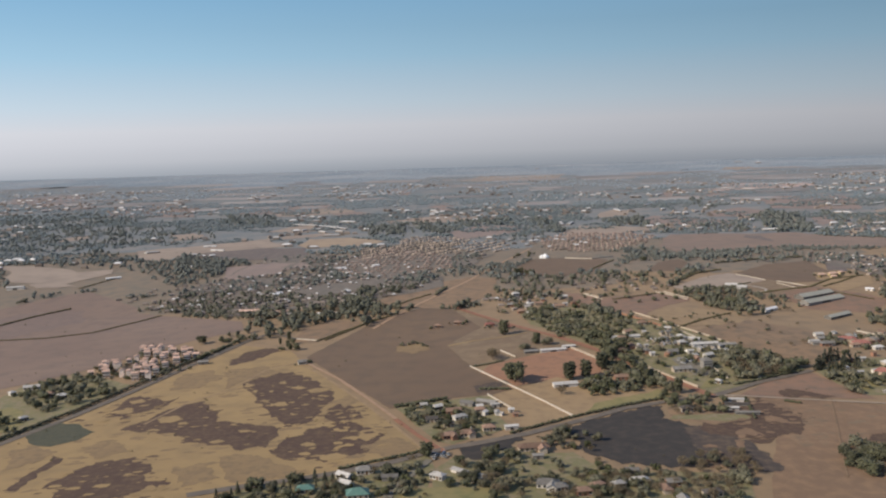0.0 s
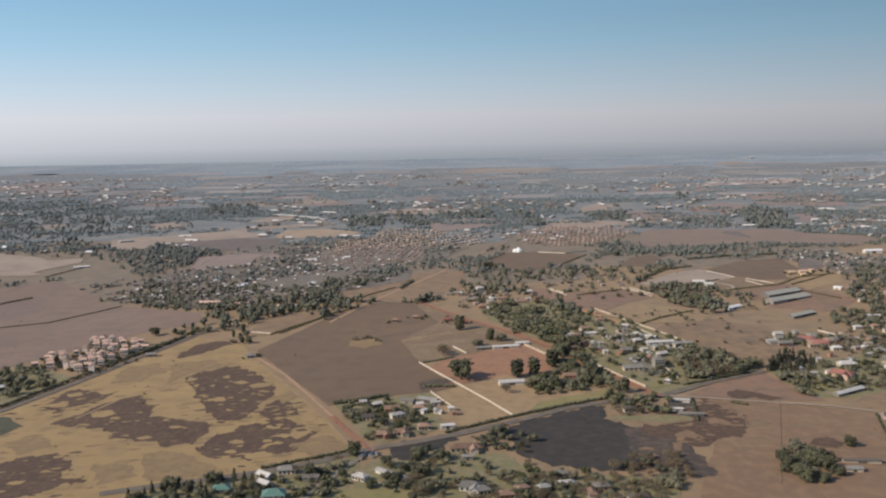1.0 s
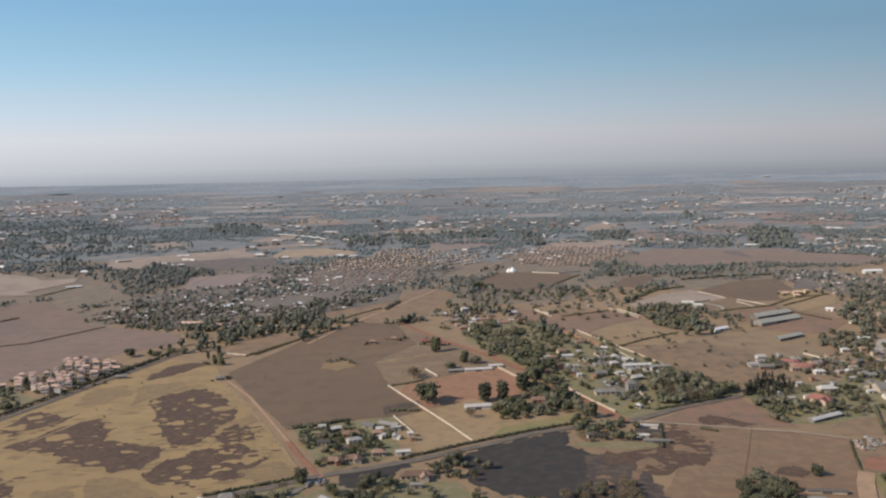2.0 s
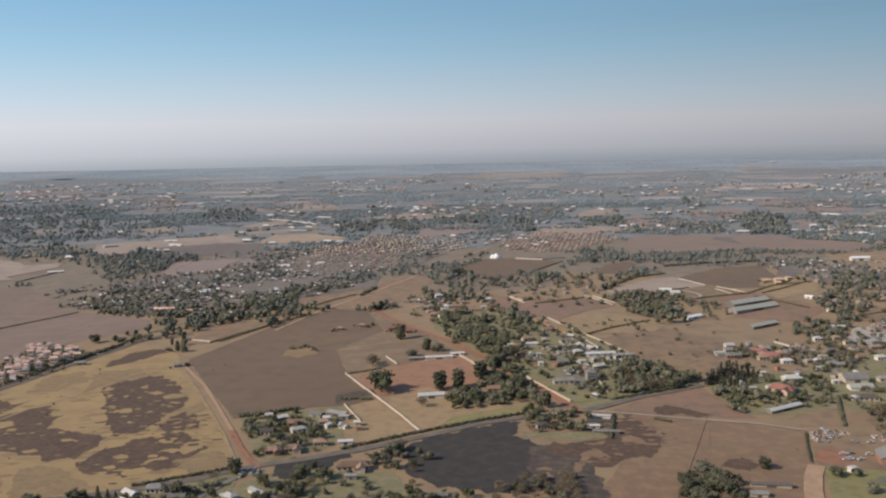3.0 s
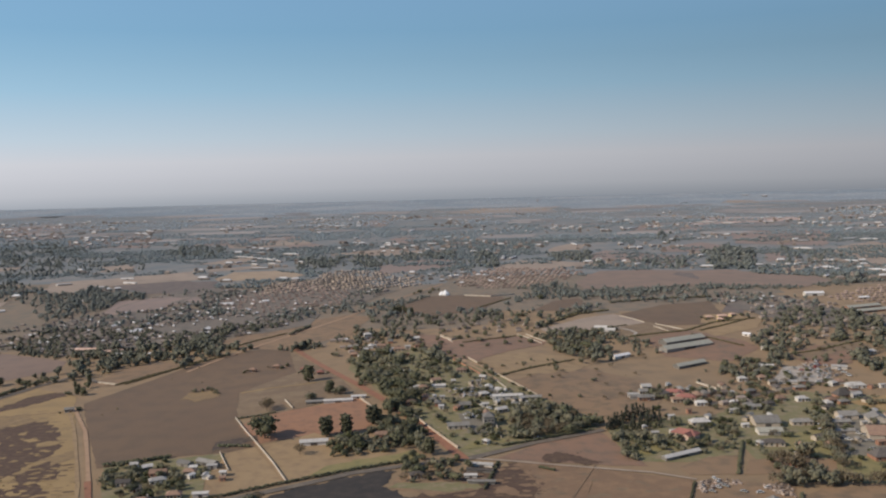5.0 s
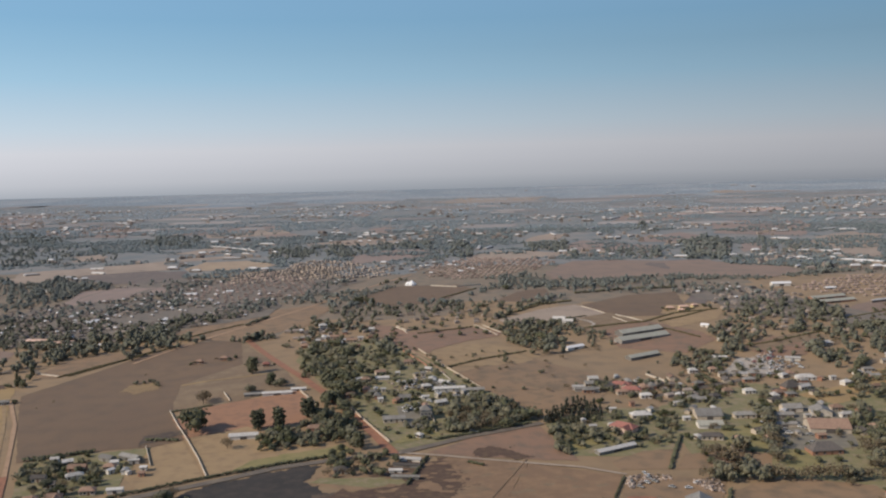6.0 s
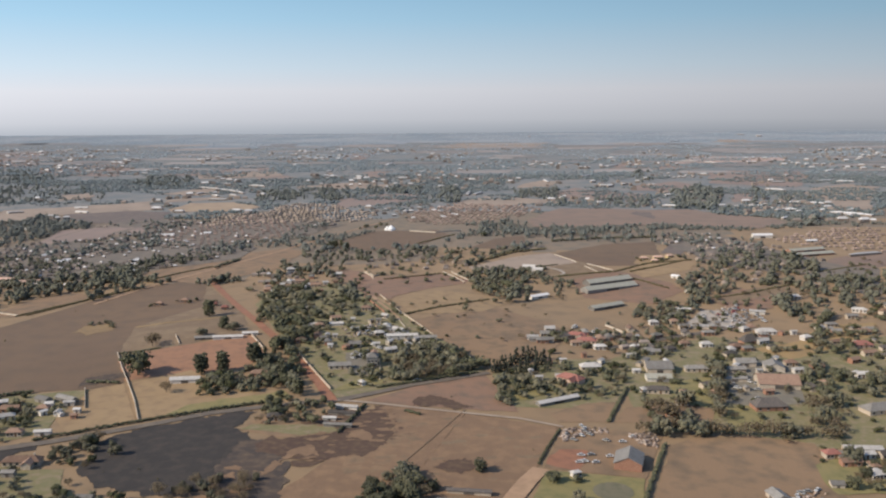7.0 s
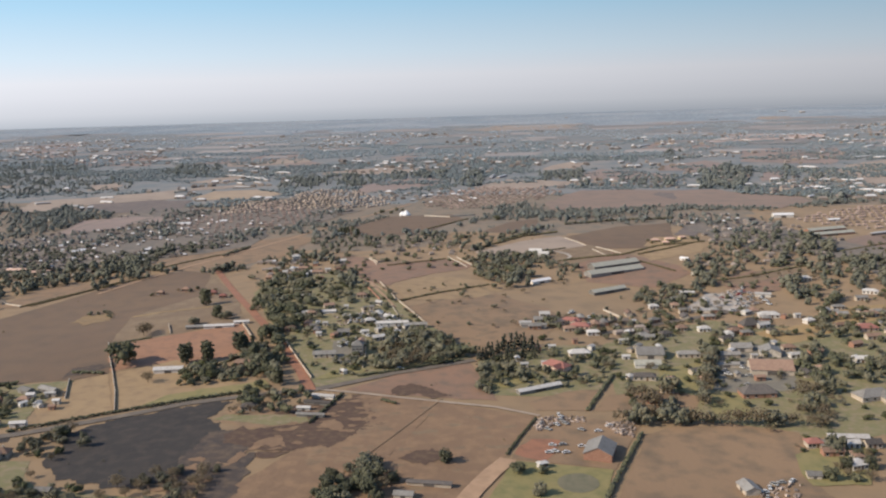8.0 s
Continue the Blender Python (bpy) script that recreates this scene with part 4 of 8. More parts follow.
patch("burnt_field", [(-19.9, 467.4), (11.6, 484.8), (16, 478.8), (6.5, 463.6), (-5.4, 443.1), (-16.9, 445.7)], BURNT, "small black burnt strip beside the road", rough=1.5, ragged=True)
patch("yard", [(-60.8, 535.9), (-37.4, 549.4), (-2.1, 562.6), (2.7, 518.6), (8.8, 497.1), (-23.6, 469.3), (-33, 475.1)], YARD, "garden ground of a walled homestead", "yard", rough=1.2)
patch("yard", [(99.6, 509.2), (103.3, 533.1), (143.8, 520.2), (151.4, 508.4), (142.1, 503.1), (120.6, 501.9)], BROWN, "dry grass round a farmhouse", "yard", rough=1.2)
patch("burnt_patch", [(127.8, 518.9), (140.7, 546), (162.9, 545.6), (171.8, 523.3), (173.8, 505.4), (167.6, 487.9), (159.5, 480), (144.7, 478.2), (130.2, 479.3), (121.1, 489.5), (131.1, 499.3), (142.5, 501.8), (146, 512.9)], SCORCHED, BURN, rough=2.5, ragged=True, lift=0.18)
patch("burnt_patch", [(103.3, 471.8), (106.2, 493.2), (113.9, 497.9), (128.9, 479.2), (135.6, 465.8), (137.3, 446.3), (138.1, 432), (115, 429.2), (105.2, 442.7)], CHARRED, "half-burnt grass beside a black field", rough=3, ragged=True, lift=0.16)
patch("burnt_patch", [(112, 492.2), (117.9, 501.8), (131.5, 502.2), (132.7, 490.6), (126, 480.1), (118.4, 482.7)], SCORCHED, BURN, rough=2, ragged=True, lift=0.18)
patch("tan_grass", [(129.3, 471.1), (136, 481.1), (146, 482.2), (137.9, 491.1), (129.9, 483.8)], UMBER, "tongue of dry grass beside burnt ground", rough=2.5, ragged=True, lift=0.2)
patch("tan_grass", [(126.3, 456.1), (130.5, 461.1), (132.3, 471.4), (128.2, 474.1), (124.2, 464.6)], UMBER, "tongue of dry grass beside burnt ground", rough=2.5, ragged=True, lift=0.2)
patch("yard", [(99.3, 510.8), (130.3, 505.7), (147, 512.3), (141, 520), (123.1, 518.5), (103.6, 517.2)], YARD, "olive grass yard round a farmhouse", "yard", rough=1.5, lift=0.2)
patch("tan_field", [(155.3, 539.7), (164.2, 552.6), (206.2, 545.7), (187.4, 456.9), (181.7, 424.8), (180, 372), (116, 370), (128, 412), (138.4, 446.4), (150.4, 476.4), (151.9, 492.6), (175, 514.1), (167.4, 538.6)], UMBER, "brown field with thin dry stubble", rough=1.2)
patch("brown_field", [(206.4, 545), (252.2, 531.2), (242.3, 484.7), (228.3, 448.8), (222, 400), (218, 372), (181, 372), (182.4, 424.8), (187.9, 457)], UMBER, "reddish-brown field beside a dirt track", rough=0.6)
patch("veld_plot", [(152.9, 558.4), (174.3, 584.1), (212.4, 609.7), (221.1, 581.4), (233.3, 550.6), (180.5, 552.7)], REDDISH, "reddish-brown triangle of veld between roads", rough=0.9)
patch("dirt_yard", [(244.5, 481.4), (252.9, 521.2), (279.9, 531.3), (302, 526.4), (287.5, 475.2)], BROWN, "bare dirt yard of a scrap dealer", "yard", rough=0.6)
patch("dirt_yard", [(245.8, 486.4), (252.3, 504.8), (264.4, 503.6), (263.4, 489.7), (257.6, 480.7)], ORANGE, "patch of bright orange dirt", "yard", rough=1.8, lift=0.18)
patch("lawn", [(238.1, 439.3), (245.3, 479.2), (287, 475.1), (281.7, 437.8), (236.2, 432.1)], LAWN, "green lawn with a pond beside a shed", rough=0.6, lift=0.18)
pond_at = (272.7, 460.6)
patch("pond", [(pond_at[0] + 8.5 * math.cos(i * 0.4488), pond_at[1] + 9 * math.sin(i * 0.4488)) for i in range(14)], POND, "dark round garden pond", "pond", rough=0.5, lift=0.26)
patch("brown_field", [(289.9, 459.6), (302.6, 512.9), (313.5, 523.4), (344.2, 530.2), (370.7, 523.6), (369.9, 501.7), (365.1, 472.6), (371, 447.8), (283.8, 427)], BROWN, "wide bare brown field behind a row of trees", rough=1.2)
patch("brown_field", [(248.2, 550.7), (266.2, 567.2), (284.1, 572.4), (277.4, 541.4), (252.9, 538.7)], BROWN, "small brown field beside a long shed", rough=0.9)
patch("brown_field", [(289, 564.5), (318, 575.5), (335.4, 568.6), (328.7, 547.6), (280.1, 541.6)], BROWN, "brown plot beside a row of gum trees", rough=0.9)
patch("lawn", [(316.5, 607.1), (344.7, 626.4), (336.9, 577), (329.9, 568.1), (315.2, 575.3)], LAWN, "green lawn beside large sheds", rough=1.2, lift=0.18)
patch("lawn", [(338.2, 568.8), (355, 578.3), (354.8, 546.7), (336.3, 541.6)], LAWN, "green lawn behind tall trees", rough=1.2, lift=0.18)
patch("paved_yard", [(341.4, 577.4), (350, 624.6), (375.1, 657.9), (396.3, 652.2), (383, 579.8), (359.1, 570.2)], PAVING, "grey paved yard round workshop sheds", "yard", rough=0.6, lift=0.18)
patch("paved_yard", [(347.3, 741.7), (365.4, 778), (388.9, 776.7), (390, 740), (374.2, 733.9)], CONCRETE, "pale hard yard full of parked cars", "yard", rough=0.9, lift=0.18)
patch("brown_field", [(155, 708.2), (184.7, 741.7), (213.2, 762.1), (251.2, 727.8), (264.9, 699.6), (251.7, 654.6), (215.8, 634.1), (190.5, 657.3)], BROWN, "light brown open field beside a grove", rough=1.2)
patch("tan_field", [(181.9, 918.3), (219.9, 964.5), (256.6, 992.9), (283.9, 937.3), (243.1, 909.8), (194.6, 893)], FAR_TAN, "pale tan field beside a white barn", rough=1.2)
patch("brown_field", [(255.8, 891.2), (311.5, 906.6), (354.5, 861.4), (362.4, 834.4), (330.9, 794.3), (281.1, 809.6), (272.6, 862.6)], REDDISH, "reddish-brown field round a large barn", rough=1.2)
patch("ploughed_field", [(262.1, 985.9), (312.9, 1049.5), (369.2, 1077.8), (362.7, 985.8), (337.1, 926.4), (292.7, 926.5)], PLOUGHED, "dark brown ploughed field", rough=1.2)
patch("tan_field", [(326.3, 911.3), (361.4, 973.1), (394.8, 956.8), (379.1, 913.5), (333.2, 876.7)], STRAW, "pale tan stubble field", rough=1.2)
patch("ploughed_field", [(178.5, 1030.9), (200, 1094.8), (229.7, 1118.9), (235.2, 1054.2), (205.9, 1011.8)], PLOUGHED, "small dark ploughed field", rough=1.2)
patch("brown_field", [(479.6, 891.6), (559.6, 1005.9), (674.2, 1054.7), (635.2, 919.7), (525.8, 898.6), (490, 877.9)], BROWN, "light brown field beside houses", rough=1.2)
patch("ploughed_field", [(16.7, 1046.1), (52.3, 1173.6), (126.7, 1179.6), (145.6, 1134.8), (121.1, 1042.4), (78.8, 1013.9)], PLOUGHED, "brown fallow field beside a white tent", rough=1.2)
patch("brown_field", [(375.8, 809), (408.7, 843), (433, 827.8), (417.4, 782.8), (388.9, 776.7)], REDDISH, "reddish field behind a car yard", rough=1.2)
patch("brown_field", [(379.4, 681.4), (413.4, 698.6), (440.3, 736.9), (476.8, 742.4), (468.4, 715.6), (397.5, 657.7)], GRASS, "tan grass between gardens", rough=1.8)

patch("gardens", [(285.5, 647.4), (307, 674.5), (356.2, 709.9), (405.3, 692.8), (492.6, 714.9), (425.4, 524.1), (374.1, 519.3), (332.1, 534), (295.6, 530.7), (292.2, 573.2)], YARD, "mottled gardens and yards between workshops", "yard", rough=2, lift=0.06)
patch("gardens", [(136.5, 560.5), (107.2, 615.3), (66.3, 684.6), (31.9, 758.3), (22.5, 825.3), (96.6, 836.8), (138.6, 747), (175.8, 675.8), (196.6, 651.5), (213.1, 615.4), (173.3, 589.5)], YARD, "mottled gardens and yards east of the dirt road", "yard", rough=1, lift=0.06)
patch("gardens", [(223.5, 557.6), (216.9, 610.1), (226.8, 622.5), (262.2, 643.4), (285.5, 647.4), (293.4, 599.9), (284.1, 572.4), (255, 559.4)], YARD, "mottled gardens round the red-roofed house", "yard", rough=1, lift=0.06)
patch("gardens", [(-22.6, 445.7), (-5.4, 463.6), (7.8, 456.2), (39.8, 454.4), (46.8, 439), (60.7, 429.4), (121.6, 424.1), (111.6, 380.3), (-29.7, 377.4), (-30.4, 430.8)], YARD, "mottled gardens south of the burnt field", "yard", rough=1, lift=0.06)
patch("gardens", [(-122.1, 404.3), (-76.8, 422.1), (-34.5, 451.1), (-30.4, 430.8), (-34.7, 377.4), (-138.2, 379.7)], YARD, "mottled gardens beside the road", "yard", rough=1, lift=0.06)
patch("lawn", [(-44, 402.1), (-21, 406.3), (0, 403.5), (4.7, 377.6), (-47.1, 377.4)], LAWN, "bright green lawn beside gardens", rough=1, lift=0.18)
patch("gardens", [(-344, 597.9), (-343.5, 627.9), (-315.8, 650), (-301.5, 652.2), (-259, 616.8), (-271.2, 554.4), (-286.8, 494.2)], YARD, "gardens under trees beside the road", "yard", rough=1, lift=0.06)
patch("lawn", [(-335.9, 555.8), (-321.1, 570.4), (-298.8, 549.9), (-291.1, 528), (-295.8, 510.5), (-306.2, 504.3)], LAWN, "yellow-green lawn beside the road", rough=1, lift=0.18)

for land, count in (([(123.8, 493.1), (135.4, 506.8), (143.5, 536.1), (165.5, 540.9), (173.4, 516.1), (150.1, 494.4)], 5), ([(105.4, 492), (127.4, 487.6), (132.7, 468.5), (126.2, 435.5), (104.7, 431.3)], 6)):
    for x, y in scatter(land, count, island_rng):
        r = island_rng.uniform(1.0, 4.0)
        patch("grass_island", [(x + 2.2 * r * math.cos(i * 0.7854) * island_rng.uniform(0.5, 1.3), y + 1.3 * r * math.sin(i * 0.7854) * island_rng.uniform(0.5, 1.3)) for i in range(8)], island_rng.choice((UMBER, BROWN, SCORCHED)), "tongue of dry grass beside burnt ground", rough=0.8, ragged=True, lift=0.24)

# lands of the far plain


def far_field(corners, mat, label):
    """A wide piece of land far off, with uneven edges."""
    PLOTS.append((min(p[0] for p in corners), max(p[0] for p in corners), min(p[1] for p in corners), max(p[1] for p in corners), corners))
    pts = []
    for i, a in enumerate(corners):
        b = corners[(i + 1) % len(corners)]
        n = max(2, int(math.dist(a, b) / 12))
        for k in range(n):
            x, y = a[0] + (b[0] - a[0]) * k / n, a[1] + (b[1] - a[1]) * k / n
            j = noise.noise_vector((x / 60, y / 60, 3.1)) * 10 + noise.noise_vector((x / 18, y / 18, 6.1)) * 4
            pts.append((x + j.x, y + 2 * j.y))
    LAYER["n"] += 1
    bm = bmesh.new()
    f = bm.faces.new([bm.verts.new((x, y, ground_z(x, y) + 0.35 + 0.0005 * LAYER["n"])) for x, y in pts])
    f.normal_update()
    if f.normal.z < 0:
        f.normal_flip()
    bmesh.ops.triangulate(bm, faces=bm.faces[:])
    return tagged(obj("far_field", bm, mat), label, "field", kind="structure")


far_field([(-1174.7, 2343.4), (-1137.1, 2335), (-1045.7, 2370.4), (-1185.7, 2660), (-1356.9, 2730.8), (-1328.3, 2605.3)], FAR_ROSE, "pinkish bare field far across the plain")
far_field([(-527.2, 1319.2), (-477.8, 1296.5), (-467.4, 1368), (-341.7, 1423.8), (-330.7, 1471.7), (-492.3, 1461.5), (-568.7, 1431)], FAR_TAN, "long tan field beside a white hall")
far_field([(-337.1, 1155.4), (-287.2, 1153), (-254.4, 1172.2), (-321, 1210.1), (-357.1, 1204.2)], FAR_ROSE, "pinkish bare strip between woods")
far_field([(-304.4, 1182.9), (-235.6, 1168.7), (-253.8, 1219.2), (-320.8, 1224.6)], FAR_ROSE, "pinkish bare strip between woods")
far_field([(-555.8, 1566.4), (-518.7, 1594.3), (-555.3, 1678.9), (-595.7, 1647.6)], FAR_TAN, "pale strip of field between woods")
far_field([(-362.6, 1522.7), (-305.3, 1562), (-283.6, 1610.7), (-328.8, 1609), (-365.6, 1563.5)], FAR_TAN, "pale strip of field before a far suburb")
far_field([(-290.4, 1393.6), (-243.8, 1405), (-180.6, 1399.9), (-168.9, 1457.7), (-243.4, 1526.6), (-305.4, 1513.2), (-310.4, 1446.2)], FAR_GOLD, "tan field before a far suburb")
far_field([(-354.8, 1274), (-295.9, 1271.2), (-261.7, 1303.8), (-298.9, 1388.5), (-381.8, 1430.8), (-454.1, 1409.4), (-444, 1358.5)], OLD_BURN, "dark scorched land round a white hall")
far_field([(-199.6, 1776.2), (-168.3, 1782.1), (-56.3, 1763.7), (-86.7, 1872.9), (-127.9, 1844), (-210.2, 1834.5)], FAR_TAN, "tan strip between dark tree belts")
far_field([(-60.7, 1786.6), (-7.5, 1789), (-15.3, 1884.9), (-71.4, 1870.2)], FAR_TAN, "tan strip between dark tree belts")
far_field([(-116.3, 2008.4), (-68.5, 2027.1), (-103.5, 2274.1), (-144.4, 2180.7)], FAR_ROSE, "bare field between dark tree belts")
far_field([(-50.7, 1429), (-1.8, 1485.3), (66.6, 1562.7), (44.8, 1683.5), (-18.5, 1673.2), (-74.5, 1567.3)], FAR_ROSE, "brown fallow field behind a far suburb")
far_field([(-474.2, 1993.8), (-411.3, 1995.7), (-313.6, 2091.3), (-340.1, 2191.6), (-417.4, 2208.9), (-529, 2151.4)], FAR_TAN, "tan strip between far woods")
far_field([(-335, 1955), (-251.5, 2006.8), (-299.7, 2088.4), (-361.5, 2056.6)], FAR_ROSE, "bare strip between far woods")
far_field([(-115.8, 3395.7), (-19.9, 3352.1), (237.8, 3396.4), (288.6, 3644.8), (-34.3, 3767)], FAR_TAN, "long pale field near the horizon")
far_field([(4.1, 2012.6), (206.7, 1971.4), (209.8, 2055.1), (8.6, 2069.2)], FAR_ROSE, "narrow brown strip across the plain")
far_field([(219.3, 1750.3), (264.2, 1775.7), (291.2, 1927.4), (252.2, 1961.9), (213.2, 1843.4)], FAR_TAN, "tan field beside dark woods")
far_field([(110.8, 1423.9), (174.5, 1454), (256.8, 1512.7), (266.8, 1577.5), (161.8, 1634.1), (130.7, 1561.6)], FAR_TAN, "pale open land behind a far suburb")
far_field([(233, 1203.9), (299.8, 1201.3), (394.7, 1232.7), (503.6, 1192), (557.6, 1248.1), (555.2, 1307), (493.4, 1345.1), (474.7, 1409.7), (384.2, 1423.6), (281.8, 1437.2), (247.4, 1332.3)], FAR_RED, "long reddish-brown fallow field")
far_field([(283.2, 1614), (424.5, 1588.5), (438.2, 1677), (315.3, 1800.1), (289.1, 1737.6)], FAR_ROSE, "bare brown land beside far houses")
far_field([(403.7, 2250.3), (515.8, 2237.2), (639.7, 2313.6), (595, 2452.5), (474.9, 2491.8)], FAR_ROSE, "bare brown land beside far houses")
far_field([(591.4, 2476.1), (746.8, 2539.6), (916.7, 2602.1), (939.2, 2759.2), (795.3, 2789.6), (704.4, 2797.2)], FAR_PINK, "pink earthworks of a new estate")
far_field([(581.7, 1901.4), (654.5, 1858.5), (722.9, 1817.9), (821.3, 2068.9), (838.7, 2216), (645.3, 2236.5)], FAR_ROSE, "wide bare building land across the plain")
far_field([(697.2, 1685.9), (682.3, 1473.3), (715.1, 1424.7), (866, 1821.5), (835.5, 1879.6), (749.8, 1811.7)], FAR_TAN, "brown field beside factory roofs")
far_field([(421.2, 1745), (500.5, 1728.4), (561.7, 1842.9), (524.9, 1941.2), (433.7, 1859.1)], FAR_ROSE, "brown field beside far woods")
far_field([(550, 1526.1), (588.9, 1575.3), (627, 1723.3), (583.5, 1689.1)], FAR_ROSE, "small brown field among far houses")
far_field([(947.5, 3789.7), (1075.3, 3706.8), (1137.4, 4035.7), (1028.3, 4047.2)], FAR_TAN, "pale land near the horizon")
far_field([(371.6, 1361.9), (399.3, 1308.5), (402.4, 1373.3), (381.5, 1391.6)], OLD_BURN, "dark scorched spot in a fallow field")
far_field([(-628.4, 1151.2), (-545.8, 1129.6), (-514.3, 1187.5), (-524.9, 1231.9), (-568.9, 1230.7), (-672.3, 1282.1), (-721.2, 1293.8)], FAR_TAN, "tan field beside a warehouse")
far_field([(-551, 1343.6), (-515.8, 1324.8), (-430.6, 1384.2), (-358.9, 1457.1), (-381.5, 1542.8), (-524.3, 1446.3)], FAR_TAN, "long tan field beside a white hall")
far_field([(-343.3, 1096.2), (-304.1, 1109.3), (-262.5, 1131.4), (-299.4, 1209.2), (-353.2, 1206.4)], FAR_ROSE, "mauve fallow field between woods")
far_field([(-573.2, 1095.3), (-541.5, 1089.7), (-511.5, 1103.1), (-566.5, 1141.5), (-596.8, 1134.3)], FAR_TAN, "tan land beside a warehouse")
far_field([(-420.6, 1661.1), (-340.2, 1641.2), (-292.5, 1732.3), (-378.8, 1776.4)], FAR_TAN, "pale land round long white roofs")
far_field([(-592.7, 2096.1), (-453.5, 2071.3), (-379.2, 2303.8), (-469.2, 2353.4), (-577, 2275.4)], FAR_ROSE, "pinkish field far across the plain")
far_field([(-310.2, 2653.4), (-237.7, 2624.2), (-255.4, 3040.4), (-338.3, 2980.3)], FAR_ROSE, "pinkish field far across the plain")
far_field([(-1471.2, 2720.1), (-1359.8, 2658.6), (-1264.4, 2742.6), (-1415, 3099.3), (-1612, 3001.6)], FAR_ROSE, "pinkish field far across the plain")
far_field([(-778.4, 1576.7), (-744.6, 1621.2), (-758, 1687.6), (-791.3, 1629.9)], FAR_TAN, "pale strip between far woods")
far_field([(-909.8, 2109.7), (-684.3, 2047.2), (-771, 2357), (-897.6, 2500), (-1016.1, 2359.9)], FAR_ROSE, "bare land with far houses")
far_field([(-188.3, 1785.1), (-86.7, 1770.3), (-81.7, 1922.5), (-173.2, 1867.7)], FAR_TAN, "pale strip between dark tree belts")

SUBURB = "mottled gardens and streets of a far suburb"
for land in ([(-234.9, 843.4), (-202.1, 879.5), (-141.1, 901.7), (-103.2, 942.6), (-75.2, 989.7), (-131.8, 1110.2), (-191.9, 1145), (-239.5, 1123.8), (-273.9, 1056.4), (-336.7, 1057.7), (-356, 1023.7)],
             [(-281.2, 1177.8), (-215.1, 1148.3), (-121.6, 1128.6), (-27.8, 1136.5), (1.3, 1243.8), (-91.7, 1278.6), (-194.9, 1260.2), (-257.5, 1240.6)],
             [(-373.3, 1019.4), (-276.3, 914.5), (-215.2, 906.8), (-187.7, 947.1), (-102.6, 945.5), (-50.3, 982.3), (-53.7, 1056.8), (-124.7, 1162.7), (-257, 1313), (-317, 1282.4), (-338.2, 1127.6)],
             [(365.2, 1065.7), (399.2, 987.4), (424.7, 930.8), (480.7, 901), (496.3, 804.3), (549.2, 926.5), (511.5, 955.6), (478.3, 1046.9), (458.9, 1117.6)]):
    far_field(land, SUBURB_GROUND, SUBURB)
    PLOTS.pop()

# plots of the middle distance
patch("red_field", [(45.8, 913), (86.7, 901.2), (104.5, 866.7), (155.3, 889.1), (187.1, 861.1), (183.9, 847.4), (155.9, 821.2), (134.9, 787.5), (133.1, 774.4), (110.3, 788), (85, 848.8)], REDDISH, "reddish field bordered by a white wall", rough=1.2)
patch("tan_field", [(134, 774.5), (149.2, 806.7), (170.6, 814.3), (211.2, 801.4), (221.4, 779.9), (204.3, 748.6), (181.7, 734.2), (154.3, 729.6)], STRAW, "tan grass plot with bushes along it", rough=1.5)
patch("brown_field", [(262.7, 925.7), (285.5, 942.9), (306.7, 906.9), (268.9, 862.9), (248.1, 875.1)], VELD_BROWN, "dark brown plot behind a sandy drive", rough=1.2)
patch("tan_field", [(489.2, 925), (552, 981.8), (566.9, 965.8), (539.7, 898), (523.8, 892.1), (490.8, 905.3)], STRAW, "pale tan field beside scattered houses", rough=1.5)
patch("brown_field", [(376.1, 796.2), (402.4, 808.1), (455.1, 842.3), (442.8, 862.4), (415.1, 843), (385.1, 815.4)], VELD_BROWN, "brown field behind a car yard", rough=1.5)
patch("sandy_yard", [(332, 936.9), (345.9, 985.2), (378.3, 986.4), (378.7, 956), (351.8, 927)], STRAW, "pale sandy yard round yellow buildings", "yard", rough=1.5, lift=0.18)
patch("tan_field", [(-63, 935.9), (-74.2, 1003), (-26.4, 1043.9), (4.7, 1022.6), (2.5, 916.6), (-24.9, 879.8)], BROWN, "tan field behind the dirt road", rough=1.2)
patch("brown_field", [(-192, 975), (-196.8, 1011.2), (-159.3, 1026.5), (-139.6, 999.9), (-167.2, 964.9)], FALLOW, "narrow fallow strip between trees", rough=1.5)
patch("tan_field", [(-230.1, 986.3), (-179.1, 1043.1), (-120.4, 1053.6), (-139, 991.7), (-184.5, 946.2)], BROWN, "tan strip between gardens and woods", rough=1.5)
patch("tan_field", [(-121.4, 903.1), (-103, 948.9), (-55.9, 1019.6), (-49.4, 962.8), (-93.7, 868.8)], BROWN, "tan strip beside a straight track", rough=1.5)
patch("tan_field", [(488.2, 912.4), (516.1, 972.3), (563.7, 1018.8), (618.2, 1041.7), (586.7, 955.4), (534.9, 927.3)], FALLOW, "light tan field beside houses", rough=1.5)
patch("burnt_field", [(364, 999), (384, 1057.3), (408, 1049.4), (384.4, 993.1)], OLD_BURN, "dark bare corner of a field", rough=1.2, ragged=True)

